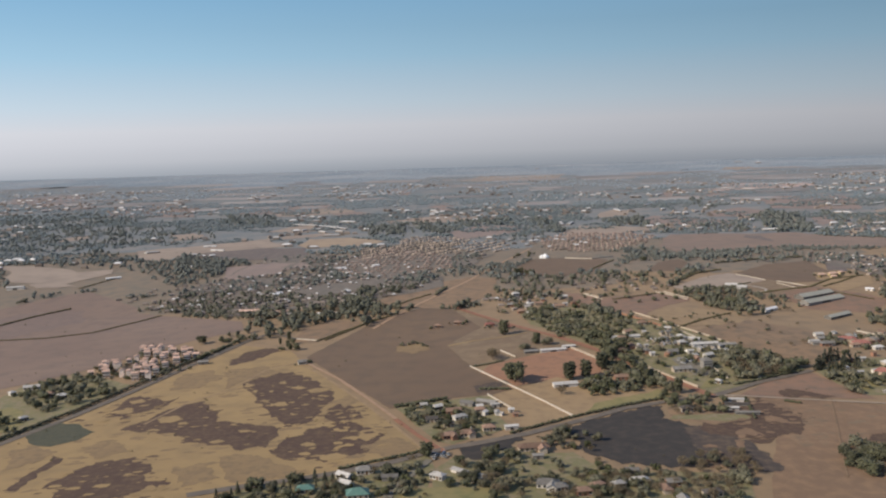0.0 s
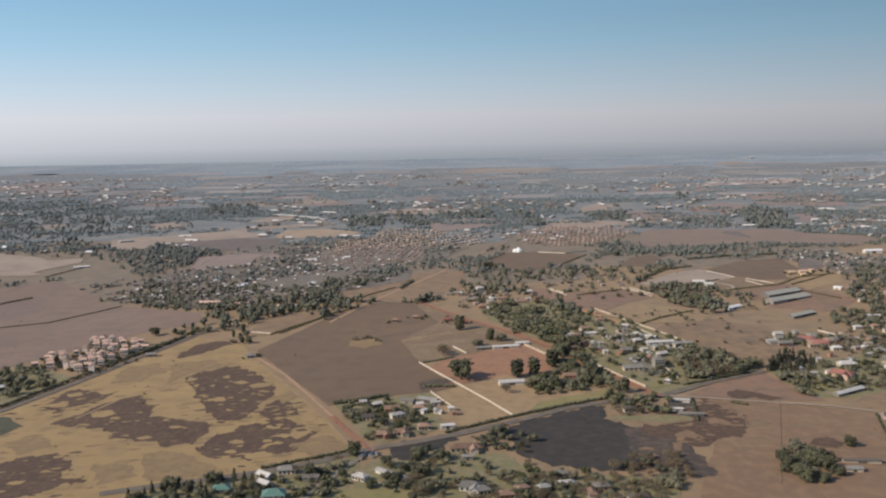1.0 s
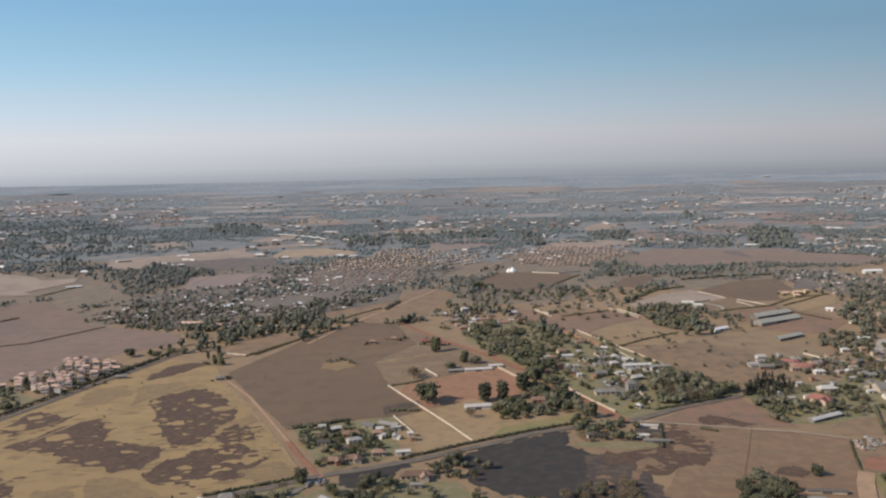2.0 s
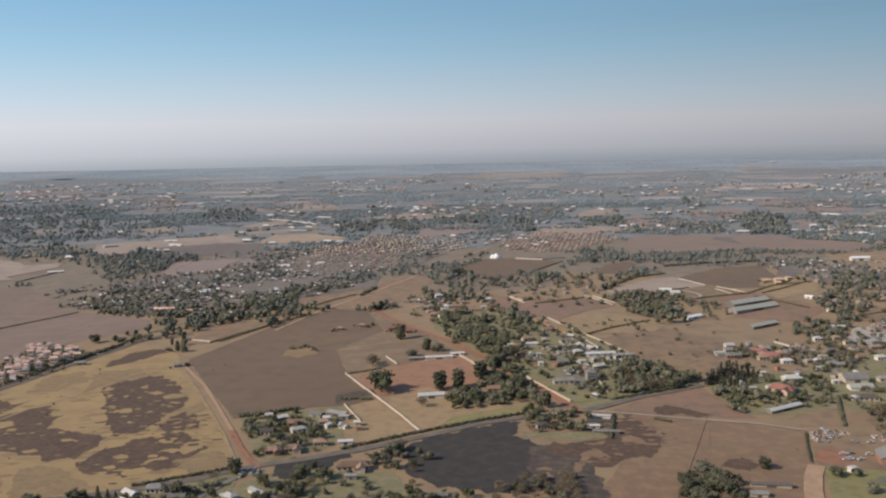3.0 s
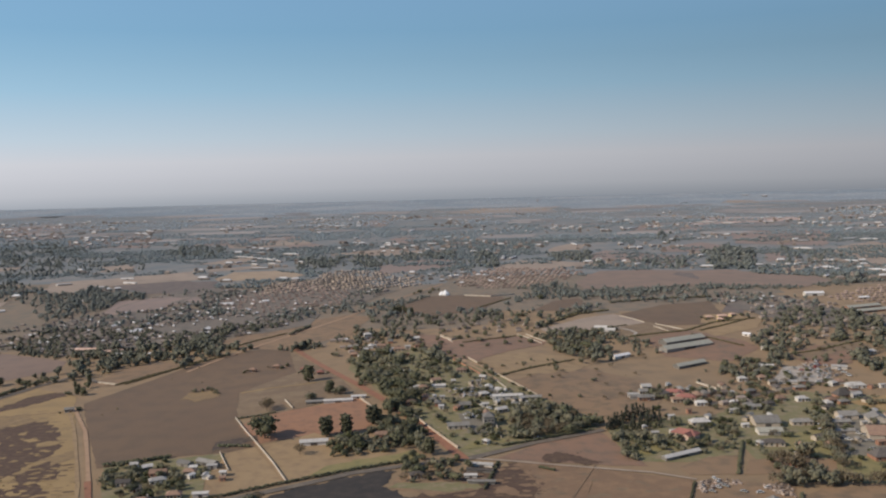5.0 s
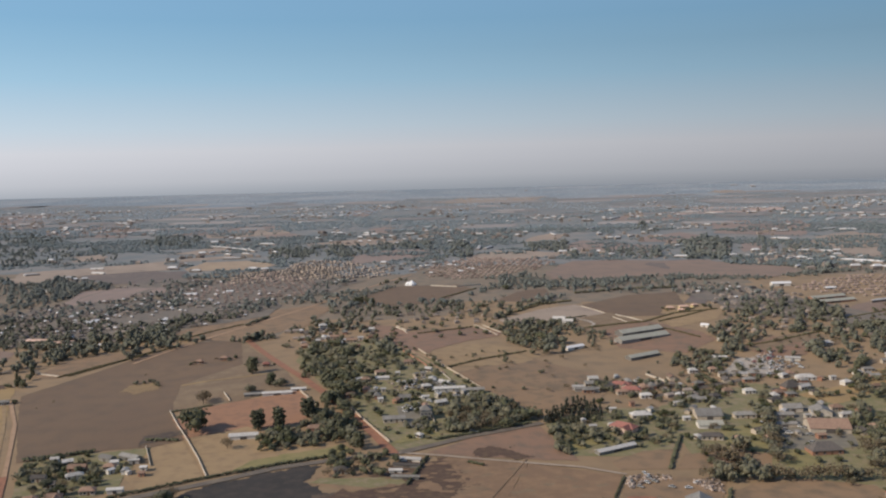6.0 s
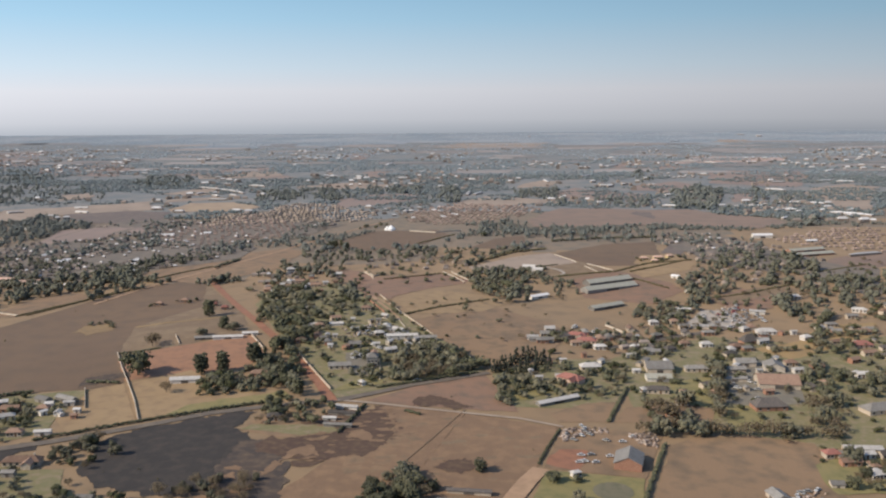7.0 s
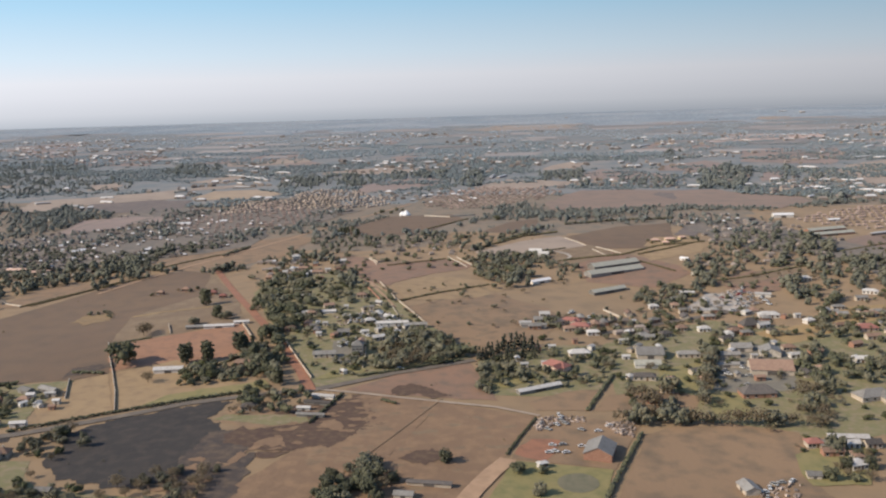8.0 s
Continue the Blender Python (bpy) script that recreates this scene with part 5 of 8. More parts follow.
patch("lawn", [(55.6, 528.7), (60.8, 543.5), (84.9, 554.3), (103.9, 570.9), (112.9, 558.5), (87.6, 544.6), (70.1, 533.6)], LAWN, "bright green verge beside the road", rough=1.0, lift=0.19)
SCAR = ([(121.1, 489.5), (134.5, 509.6), (142.6, 544.4), (166, 551), (178.7, 513.1), (165.9, 494.2), (154.7, 483.2), (142.5, 469.5)],)
specks("burnt_specks", SCAR, 120, 0.8, 3.6, SCORCHED, "scattered scorched spots round burnt grass", 0.165, island_rng)
specks("grass_specks", SCAR, 34, 0.5, 2.4, UMBER, "small tufts of dry grass left by fire", 0.30, island_rng)
specks("stubble_specks", ([(185.1, 456.6), (206.6, 543.4), (250.6, 529.5), (240.6, 485.1), (217, 431.8)], [(161.4, 533.9), (205.1, 544), (186.9, 459.1), (173.5, 430.7), (152.8, 476.7)], [(291.8, 463.4), (304.4, 511.2), (343.8, 527.4), (369.7, 521.5), (365.3, 473.7)]), 130, 0.6, 3.0, BROWN, "paler tufts in brown stubble", 0.165, island_rng)
specks("stubble_specks", ([(185.1, 456.6), (206.6, 543.4), (250.6, 529.5), (240.6, 485.1), (217, 431.8)], [(291.8, 463.4), (304.4, 511.2), (343.8, 527.4), (369.7, 521.5), (365.3, 473.7)], [(155, 708.2), (213.2, 762.1), (251.2, 727.8), (251.7, 654.6), (215.8, 634.1)], [(255.8, 891.2), (311.5, 906.6), (354.5, 861.4), (330.9, 794.3), (281.1, 809.6)]), 26, 0.8, 2.8, VELD_BROWN, "darker spots in brown stubble", 0.17, island_rng)

patch("lawn", [(364, 498.3), (377.3, 508.3), (397.7, 514.8), (386.7, 470.6), (363.8, 467.4), (362.2, 478.6)], LAWN, "green garden lawn round white buildings", rough=1.0, lift=0.19)
patch("lawn", [(131, 570.9), (138.3, 588.4), (150.6, 604.6), (157, 588.1), (144.3, 577.6)], LAWN, "yellow-green verge beside the road", rough=0.6, lift=0.19)
patch("paved_yard", [(134.2, 601.3), (125.6, 636.6), (138.3, 642.7), (148.4, 614), (146.1, 598.5)], PAVING, "bare grey-brown yard beside a grey building", "yard", rough=1.0, lift=0.19)
patch("lawn", [(225.6, 566.3), (226.8, 585.5), (246.1, 594.7), (251.1, 584.5), (237.1, 569.2)], LAWN, "shaded green lawn round the red-roofed house", rough=1.0, lift=0.19)

patch("grass_plot", [(-76.3, 686.6), (-76.9, 707.2), (-60.1, 713.1), (-48, 693.6), (-61.8, 680.4)], THIN, "pale grass round bushes in a ploughed field", rough=2.5, ragged=True, lift=0.2)
strip("dirt_road", [(-35.2, 697.5), (-17.1, 708.2), (6.3, 713), (27.1, 724.5)], 2.2, GRASS, "grassy track across a brown plot", lift=0.22)

patch("burnt_patch", [(202.3, 485.6), (212.5, 484.5), (217.3, 476.1), (208.5, 470.9), (199.2, 475.5)], SCORCHED, BURN, rough=2.2, ragged=True, lift=0.18)
patch("burnt_patch", [(175.9, 554.7), (179.5, 565.6), (187.9, 569.1), (197.8, 563.2), (209.4, 554.4), (198.2, 551.4), (186.2, 553.3)], SCORCHED, BURN, rough=2.2, ragged=True, lift=0.18)
# a narrow dark strip between the ploughed field and the tan plot
patch("burnt_patch", [(-11.5, 564.3), (9.7, 584.3), (6, 594), (-14.3, 580.8)], CHARRED, "narrow dark strip beside a ploughed field", rough=1.2, ragged=True, lift=0.18)

# roads
strip("dirt_road", [(244, 912), (255.4, 913.7), (264.4, 903.9), (267.8, 892.8), (264.5, 882.5), (253.7, 874.8)], 3.2, CONCRETE, "pale curved driveway before a white barn")
strip("dirt_road", [(-105.4, 777), (-90.6, 827.5), (-64.1, 907.4), (-26.2, 1018.5), (6.9, 1131), (56.9, 1294.5)], 3, TRACK, "straight dirt track between fields")
strip("road", [(-312.6, 392.3), (-301.8, 416.8), (-283.1, 487.5), (-264.9, 540.9), (-248.3, 599.9), (-231.5, 670), (-211.8, 743.1), (-196.4, 779.5), (-170.5, 753.2)], 5, TAR, "tarred road between hedges past the grassland")
strip("road", [(-144.5, 398.2), (-123, 407.3), (-97.9, 416.7), (-77.4, 425.3), (-51.1, 441), (-34.2, 455.5), (-23.3, 462.7), (-5.5, 472.1), (16.3, 485.8)], 5.6, TAR, "worn tarred road along hedged plots")
strip("road", [(12.9, 483), (57.4, 516.2), (77, 531.7), (99.9, 542.1), (121, 551.2), (137.5, 557), (155.3, 571.3), (173.8, 586.8), (194, 598.8), (214.8, 611.8)], 5.6, TAR, "worn tarred road along hedged plots")
strip("road", [(286.1, 670.6), (307.8, 687.4), (334.2, 706.5), (357.6, 720.7), (390, 740)], 5.6, TAR, "tarred road between gardens")
strip("dirt_road", [(-145.4, 669.2), (-107.9, 610.1), (-81.3, 559.4), (-58.7, 515.1), (-42.9, 483.1), (-27.6, 459.1)], 2.4, TRACK, "rutted dirt track along a ploughed field")
strip("dirt_road", [(-58.6, 514), (-42.9, 483.1), (-27.5, 456.4)], 3.4, ORANGE, "orange dirt at the end of the track")
strip("dirt_road", [(-39.3, 861.6), (5.7, 779.9), (34.2, 728.4), (61.3, 682.1), (81.5, 651), (100.7, 619.6), (119, 587.7), (135, 555)], 5.4, ORANGE, "straight orange dirt road between plots")
strip("dirt_road", [(137.5, 557), (162.6, 553.3), (187.1, 548.4), (210.7, 544.7), (233.5, 541.1), (254.5, 532.2)], 2.2, PALE_DIRT, "narrow pale sandy lane between fields")
strip("dirt_road", [(243.4, 480.1), (237.4, 465.8), (231.9, 448.3), (227.8, 430.9)], 8, TRACK, "wide pale dirt track between a lawn and a field")
strip("dirt_road", [(-34, 443.3), (-41, 422.9), (-49.8, 402.2), (-49.5, 377.4)], 4.3, PAVING, "grey driveway between garden plots")
strip("dirt_road", [(204.9, 550.6), (192.3, 507.5), (176.3, 456.8), (165.8, 421.9)], 0.9, BROWN, "thin footpath across a brown field")
strip("dirt_road", [(150.4, 707.7), (111.6, 792.2), (138.6, 747)], 1.9, TRACK, "thin dirt path along a wall")

# ---- walls and hedges ----
boundary_wall([(-17.1, 629.8), (-2, 602.5), (14.4, 575), (30.9, 546.2), (45.6, 517.6)], mat=WALL_OLD, height=1.3)
boundary_wall([(-4.6, 562.7), (9.7, 534.2)], mat=WALL_OLD, height=1.3)
boundary_wall([(57.2, 665.8), (74.6, 636.5)], mat=WALL_CREAM)
boundary_wall([(145, 640.3), (150.1, 617.3), (153.9, 593.3)], mat=WALL_OLD, height=1.3)
boundary_wall([(94.4, 637.1), (111.8, 606.1), (129.9, 573.6)], mat=WALL_CREAM)
boundary_wall([(-170, 751), (-147.6, 740.8)], mat=WALL_OLD, height=1.3)
boundary_wall([(5.1, 668.1), (15.5, 648.2)], mat=WALL_OLD, height=1.3)
boundary_wall([(290.6, 729.2), (301.2, 712)], mat=WALL_OLD, height=1.3)
boundary_wall([(122.5, 787.2), (146.1, 730.2), (175.8, 675.8)], mat=WALL_CREAM, height=1.3)
boundary_wall([(90.7, 895), (102.4, 872), (111.4, 881.6)], mat=WALL_CREAM)
hedge([(8.6, 486.8), (16.6, 493.9), (45.5, 516.5), (76.1, 536), (104.1, 550.8)], 1.8, 1.8)
hedge([(-306.4, 423.6), (-288, 496.5), (-269.3, 550.3), (-253.3, 612.8), (-236, 683.6), (-219.5, 736)], 2.4, 2.4, LEAF_GREY)
hedge([(-78.2, 430.1), (-57.2, 443.6), (-35.8, 457.3)], 1.8, 1.8)
hedge([(154.7, 579.4), (180.7, 594.4), (208.1, 610.7)], 1.8, 1.8)
hedge([(175.3, 543.6), (183, 539.6)], 1.8, 1.8)
hedge([(147.3, 509.4), (150.1, 527.9), (153.3, 549.7)], 1.8, 1.8)
hedge([(242.3, 484.7), (246.7, 504.8), (252.8, 528.3)], 1.2, 1.2)
hedge([(282.8, 445), (290.1, 473.8), (300.9, 514.1)], 1.8, 1.8)
hedge([(277.4, 541.4), (283.3, 564), (291.7, 595.1)], 1.8, 1.8)
hedge([(-497.1, 876.3), (-483, 917.6), (-460.7, 955)], 1.8, 2.4, BUSH, "line of scrub along a field edge")
hedge([(-458.1, 805.2), (-415.6, 806.6), (-377.6, 824.1), (-341.7, 904.5)], 1.2, 1.8, BUSH, "line of scrub along a field edge")
hedge([(-148.2, 738.8), (-133.9, 767.9), (-107.2, 811.7), (-91.7, 838.1)], 1.2, 1.8, BUSH, "line of scrub along a field edge")
hedge([(-61.1, 538.3), (-47.7, 545), (-30.6, 555.3)], 2.4, 2.9, LEAF)
hedge([(-9.4, 575.2), (5.2, 574.3), (8.9, 574.1)], 1.8, 2.4, LEAF)
hedge([(81.9, 613.3), (70.5, 593.4), (58.4, 574.3)], 1.2, 1.8, LEAF)
hedge([(-15.9, 629.5), (-3.9, 634.4), (6.3, 639.7)], 1.2, 1.8)
hedge([(329.3, 692.8), (303.6, 676.4)], 1.2, 1.8)
hedge([(365.2, 961.1), (311.1, 897.6), (263.1, 882.6)], 1.2, 2.4, BUSH, "line of scrub along a field edge")
hedge([(176.5, 921.3), (223.6, 995.8), (253.5, 1013.9)], 1.8, 2.9, BUSH, "line of scrub along a field edge")

boundary_wall([(262.1, 979.5), (271.7, 960.5), (280.9, 940.1)], mat=WALL_OLD, height=0.9)
boundary_wall([(290.3, 931.7), (300.4, 918.8), (310.5, 904.4)], mat=WALL_OLD, height=0.9)
boundary_wall([(168.6, 893.6), (185.7, 860.8)], mat=WALL_OLD, height=0.9)
boundary_wall([(90.2, 892.8), (98, 877.8), (104.6, 860.2)], mat=WALL_OLD, height=0.9)
boundary_wall([(160.9, 894.5), (173, 872.2), (182.7, 851.9)], mat=WALL_OLD, height=0.9)
boundary_wall([(111.3, 780.9), (123.7, 753), (135.3, 727.6)], mat=WALL_BRICK, height=1.4, label="brown brick boundary wall along a plot")
boundary_wall([(147, 711.8), (155.1, 691.2)], mat=WALL_OLD, height=0.9)
boundary_wall([(287, 920.7), (298.7, 893.5)], mat=WALL_OLD, height=0.9)
SCRUB_LINE = "line of scrub along a field edge"
for line in ([(257.5, 876.7), (282.2, 887.9), (309.3, 899.9)], [(206.9, 892.8), (235.6, 910.2), (262.7, 928)], [(315.1, 884.8), (332.3, 865.1), (350.6, 841.5)], [(325.5, 899.8), (351.6, 924.4), (378.7, 956)], [(340.2, 934.4), (388.6, 962.3)], [(114.4, 858), (159.3, 885.5)],
             [(147.6, 721.4), (175.9, 756.8), (206.5, 790.2)], [(-141.6, 741.8), (-125.4, 777), (-107.8, 816.7)], [(376.3, 812.2), (405.4, 824.9), (455.6, 862)], [(490.4, 912.3), (541.3, 947.9)], [(-100.9, 864.8), (-85.2, 901.7), (-64.8, 936.2)], [(-509.9, 1083.6), (-494, 1148.1)], [(114.8, 1054.9), (151.4, 1132.8)]):
    hedge(line, 1.3, 2.0, BUSH, SCRUB_LINE)
for line in ([(201.1, 966.6), (218.1, 996.4), (239.3, 1053.7)], [(261.2, 1068.6), (308.9, 1092.4), (375.2, 1108.4)], [(-59.2, 926.3), (-50.5, 971.6)]):
    hedge(line, 3.0, 4.0, LEAF_GREY, "tall belt of grey-green trees between fields")

# ---- buildings, plot by plot ----
HOME = "single-storey house with a brown tiled roof in a garden"
PALE = "long low building with a pale sheet-metal roof"
GREY = "low building with a grey sheet-metal roof"
# walled homestead by the track
house((-25.5, 479), 20, 9.9, 5.6, "brick house with a brown hipped tile roof", WALL_BRICK, wing=3)
house((-16.1, 482.9), 15, 10.5, 6.2, "cream house with a brown hipped tile roof", wing=3, chimney=True)
house((-3.9, 493), 12, 8.7, 5.6, "cream house with a brown hipped tile roof")
house((-34.8, 533.9), 30, 6.2, 4.3, "small white cottage with a pale roof", WALL_WHITE, ROOF_PALE, hip=False)
house((-43.7, 537.6), 10, 5, 3.7, "small white cottage with a pale roof", WALL_WHITE, ROOF_PALE, hip=False)
shed((-5, 543.7), -25, 14.4, 5.4, GREY)
shed((-16.8, 541.7), -25, 9.6, 5.4, GREY)
shed((8.8, 495), 12, 8.4, 3.6, PALE, ROOF_PALE, WALL_WHITE)
shed((2.4, 522), -30, 5.4, 3, PALE, ROOF_PALE, WALL_WHITE, h=2)
house((-9, 527.7), 5, 7.4, 5, HOME)
# plot behind the long wall
shed((45.8, 579.4), 12, 18, 6, "long white barn with a pale metal roof", ROOF_PALE, WALL_WHITE, h=2.7)
house((86.1, 592.5), 5, 16.1, 6.2, "long brick farmhouse under trees", WALL_BRICK, ROOF_TILE)
shed((43.6, 659.8), 12, 21.6, 4.2, PALE, ROOF_PALE, WALL_WHITE, h=2)
shed((55.8, 668), 12, 10.8, 3.6, PALE, ROOF_PALE, WALL_WHITE, h=2)
shed((27.6, 658.4), 12, 12, 4.2, GREY, h=2)
house((-3, 761.2), 10, 9.9, 5.6, "red-roofed house beside the dirt road", WALL_BRICK, ROOF_RED)
house((12, 746.4), 10, 6.2, 5, "red-roofed house beside the dirt road", WALL_BRICK, ROOF_RED)
house((-30.8, 777.7), 0, 7.4, 5, "lone brick house in a field", WALL_BRICK, ROOF_TILE)
house((-47.8, 768.7), 0, 6.2, 4.3, "lone brick house in a field", WALL_BRICK, ROOF_TILE)
# farmhouse by the burnt field
house((112.4, 525.1), 12, 8.7, 5.6, "farmhouse with a dark tiled roof under trees", WALL_CREAM, ROOF_DARK)
shed((144.9, 544.6), -8, 13.2, 3.6, "long white stable with a pale roof", ROOF_PALE, WALL_WHITE, h=2)
shed((144.3, 535.3), -8, 15.6, 3, GREY, ROOF_DARK, h=2)
shed((139.8, 526.9), 3, 7.2, 3, PALE, ROOF_PALE, WALL_WHITE, h=2)
shed((145.8, 518.1), -3, 15.6, 3, GREY, ROOF_GREY, h=2)
# homesteads south of the road
house((19.6, 458.9), 8, 19.8, 6.8, "long cream farmhouse with a pale brown roof", WALL_CREAM, ROOF_TILE, wing=4.2, chimney=True, windows=6)
shed((21, 445.7), 5, 6, 3.6, GREY, ROOF_GREY)
house((23.6, 406.5), -10, 12.4, 7.4, "house with grey hipped roofs among shrubs", WALL_WHITE, ROOF_GREY, wing=4.2)
house((28.5, 402.3), 15, 8.7, 6.2, "house with grey hipped roofs among shrubs", WALL_CREAM, ROOF_GREY)
shed((64.9, 424.8), 0, 7.2, 4.2, GREY, ROOF_GREY)
shed((-17.6, 424.3), -40, 10.8, 4.2, PALE, ROOF_PALE, WALL_WHITE, h=2)
house((-8.5, 413.6), 15, 8.7, 5.6, "white house with a pale roof under trees", WALL_WHITE, ROOF_PALE)
house((-64.7, 424.9), 10, 9.9, 6.2, "white house beside the road", WALL_WHITE, ROOF_GREY)
house((-73.3, 417.4), -35, 9.9, 5, "white house beside the road", WALL_WHITE, ROOF_PALE, hip=False)
house((-71.1, 406.9), -35, 8.7, 5, "white house beside the road", WALL_WHITE, ROOF_PALE, hip=False)
house((-63.6, 394), 10, 12.4, 8.7, "house with a bright green metal roof", WALL_CREAM, ROOF_GREEN)
house((-89.1, 400.2), 10, 9.9, 6.2, "house with a green metal roof among conifers", WALL_CREAM, ROOF_GREEN)
shed((-51.2, 415.4), 5, 8.4, 4.8, GREY, ROOF_GREY)
house((-28.2, 416.7), -30, 8.7, 5, "white house with a pale roof under trees", WALL_WHITE, ROOF_PALE)
house((-331.2, 617.9), 15, 13.6, 5, PALE, WALL_WHITE, ROOF_PALE, hip=False)
house((-338.5, 604.2), 60, 5, 3.7, "white gatehouse beside the road", WALL_WHITE, ROOF_PALE)
house((-295.4, 589.3), 30, 7.4, 5, "white house among trees", WALL_WHITE, ROOF_PALE)
house((-307.3, 595.7), 0, 7.4, 5, "white house among trees", WALL_WHITE, ROOF_TILE)
house((-295.1, 537), 50, 6.2, 3.7, "small white house by a lawn", WALL_WHITE, ROOF_PALE)
shed((-596.5, 1095.3), 12, 24, 7, "large pale warehouse beside woods", ROOF_PALE, WALL_WHITE, h=4.1)
shed((-223.4, 672.1), 12, 8.4, 4.2, GREY, ROOF_GREY)
house((-143.9, 659.8), 20, 7.4, 4.3, "lone ruin of a farm cottage", WALL_WHITE, ROOF_GREY, hip=False)
# the gardens east of the dirt road
house((127.4, 610.3), 10, 16.1, 6.2, "low house with a grey metal roof", WALL_CREAM, ROOF_GREY, hip=False)
shed((101.5, 691.3), 12, 25.2, 4.2, "long white row of outbuildings", ROOF_PALE, WALL_WHITE, h=2)
house((93.3, 679.5), 40, 7.4, 4.3, "white cottage with a pale roof", WALL_WHITE, ROOF_PALE)
shed((76.7, 734.6), 8, 13.2, 4.8, GREY)
house((156.2, 668.4), 8, 24.8, 4.3, "long pale row of rooms beside a grove", WALL_WHITE, ROOF_PALE, hip=False)
house((171.2, 666.3), 8, 18.6, 4.3, "long grey row of rooms beside a grove", WALL_CREAM, ROOF_GREY, hip=False)
house((152.6, 641.8), 30, 8.7, 5, "white workshop with a pale roof", WALL_WHITE, ROOF_PALE, hip=False)
house((145.6, 617.6), 8, 8, 9, "grey double-storey workshop with a metal roof", ROOF_GREY, ROOF_GREY, storeys=2, h=2.8, windows=3)
house((145.4, 583.3), -40, 5, 3.1, "small white gatehouse with a pale roof", WALL_WHITE, ROOF_PALE, h=2.1)
house((140.5, 672.8), 20, 7.4, 5, "cream house with a pale roof", WALL_CREAM, ROOF_PALE)
house((151.7, 681.8), -30, 9.9, 3.7, PALE, WALL_WHITE, ROOF_PALE, hip=False)
house((138.1, 713.8), -30, 6.2, 3.7, PALE, WALL_WHITE, ROOF_PALE, hip=False)
house((23, 894.3), 20, 8.7, 5.6, "white double-storey house in trees", WALL_WHITE, ROOF_PALE, storeys=2)
# eastern plots
house((269.3, 692.5), -15, 14.9, 6.2, "house with an orange tiled roof", WALL_CREAM, ROOF_RED, wing=3.6)
house((274.7, 680.6), -5, 14.9, 7.4, "pink house with a red tiled roof", WALL_PINK, ROOF_RED)
shed((245.6, 676.7), 0, 18, 4.8, GREY, ROOF_GREY)
shed((240.1, 680.5), 0, 8.4, 4.8, PALE, ROOF_PALE, WALL_WHITE)
house((261.2, 603.7), -35, 18.6, 8.7, "house with a dark red sheet roof under trees", WALL_PINK, ROOF_RED, wing=4.8)
house((273.7, 626.6), 10, 14.9, 7.4, "house with a pale brown roof under trees", WALL_CREAM, ROOF_PALE)
shed_between((242.5, 561.4), (263.2, 575.4), 5, "long low shed with a pale metal roof", ROOF_PALE, ROOF_GREY, h=2.2)
shed_between((238.1, 800.3), (251.6, 811.2), 6, "white barn with a shining pale roof", FAR_PALE, WALL_WHITE, h=2.6)
house((237.3, 905.4), -10, 13.6, 6.2, "white barn beside a sandy yard", WALL_WHITE, ROOF_PALE, hip=False, h=3.2)
house((244.6, 893.9), -10, 11.2, 6.2, "white barn beside a sandy yard", WALL_WHITE, ROOF_PALE, hip=False, h=3.2)
shed_between((284.3, 847.7), (320.9, 872.8), 12, "very large grey farm shed with a metal roof", ROOF_SAGE, ROOF_GREY, h=2.8)
shed_between((281.3, 825), (323.2, 852.3), 12, "very large grey farm shed with a metal roof", ROOF_SAGE, ROOF_GREY, h=2.8)
shed_between((283.4, 772.8), (307.1, 790.8), 8, "long grey farm shed with a metal roof", ROOF_SAGE, ROOF_GREY, h=2.6)
shed((281.9, 489.5), 80, 16, 14, "red-brick shed with a grey metal roof", ROOF_GREY, WALL_BRICK, h=4.2, rise=3)
house((257.9, 473.9), 30, 5, 3.1, "small white hut on a lawn", WALL_WHITE, ROOF_PALE, h=2.1)
shed((315.2, 664.8), 5, 9, 6, "cream building with a grey roof", ROOF_GREY, WALL_CREAM)
shed((313.6, 632), 3, 17, 17, "large grey workshop roof among yards", ROOF_GREY, WALL_CREAM, h=3.6, rise=2.8)
shed((311.2, 612.4), 3, 16, 9, "large grey workshop roof among yards", ROOF_SAGE, WALL_WHITE, h=2.8)
house((335.5, 632), 5, 16.1, 6.2, "house with a grey hipped roof beside a lawn", WALL_CREAM, ROOF_GREY)
house((300.3, 589.7), -70, 5, 3.7, "white cottage under trees", WALL_WHITE, ROOF_PALE)
house((307.7, 590.4), 0, 14.9, 6.2, "house with a dark roof under trees", WALL_CREAM, ROOF_DARK)
shed((366.7, 646.6), 5, 13.2, 9.6, "grey workshop with a metal roof", ROOF_GREY, WALL_CREAM, h=3.4)
shed((358.2, 633.3), 5, 13.2, 6, "grey workshop with a metal roof", ROOF_GREY, WALL_CREAM, h=2.7)
shed((353.7, 614.7), 5, 15.6, 4.8, "grey workshop with a metal roof", ROOF_GREY, WALL_CREAM, h=2.7)
shed((381.4, 638.1), 85, 13, 13, "white gabled hall with a pale metal roof", ROOF_GREY, WALL_OLD, h=3.6)
shed((376.1, 609.9), -3, 25, 20, "wide workshop with a weathered brown metal roof", ROOF_TILE, WALL_CREAM, h=3.6, rise=3.6)
house((393.5, 646.7), 5, 8.7, 6.2, "cream building beside a workshop", WALL_CREAM, ROOF_TILE)
house((361.8, 570.4), 10, 21.1, 11.2, "house with a dark thatch-like hipped roof", WALL_BRICK, ROOF_DARK, rise=3.6)
house((379.9, 693.8), 20, 13.6, 8.7, "steep dark-roofed house in a garden", WALL_BRICK, ROOF_DARK, rise=4.2)
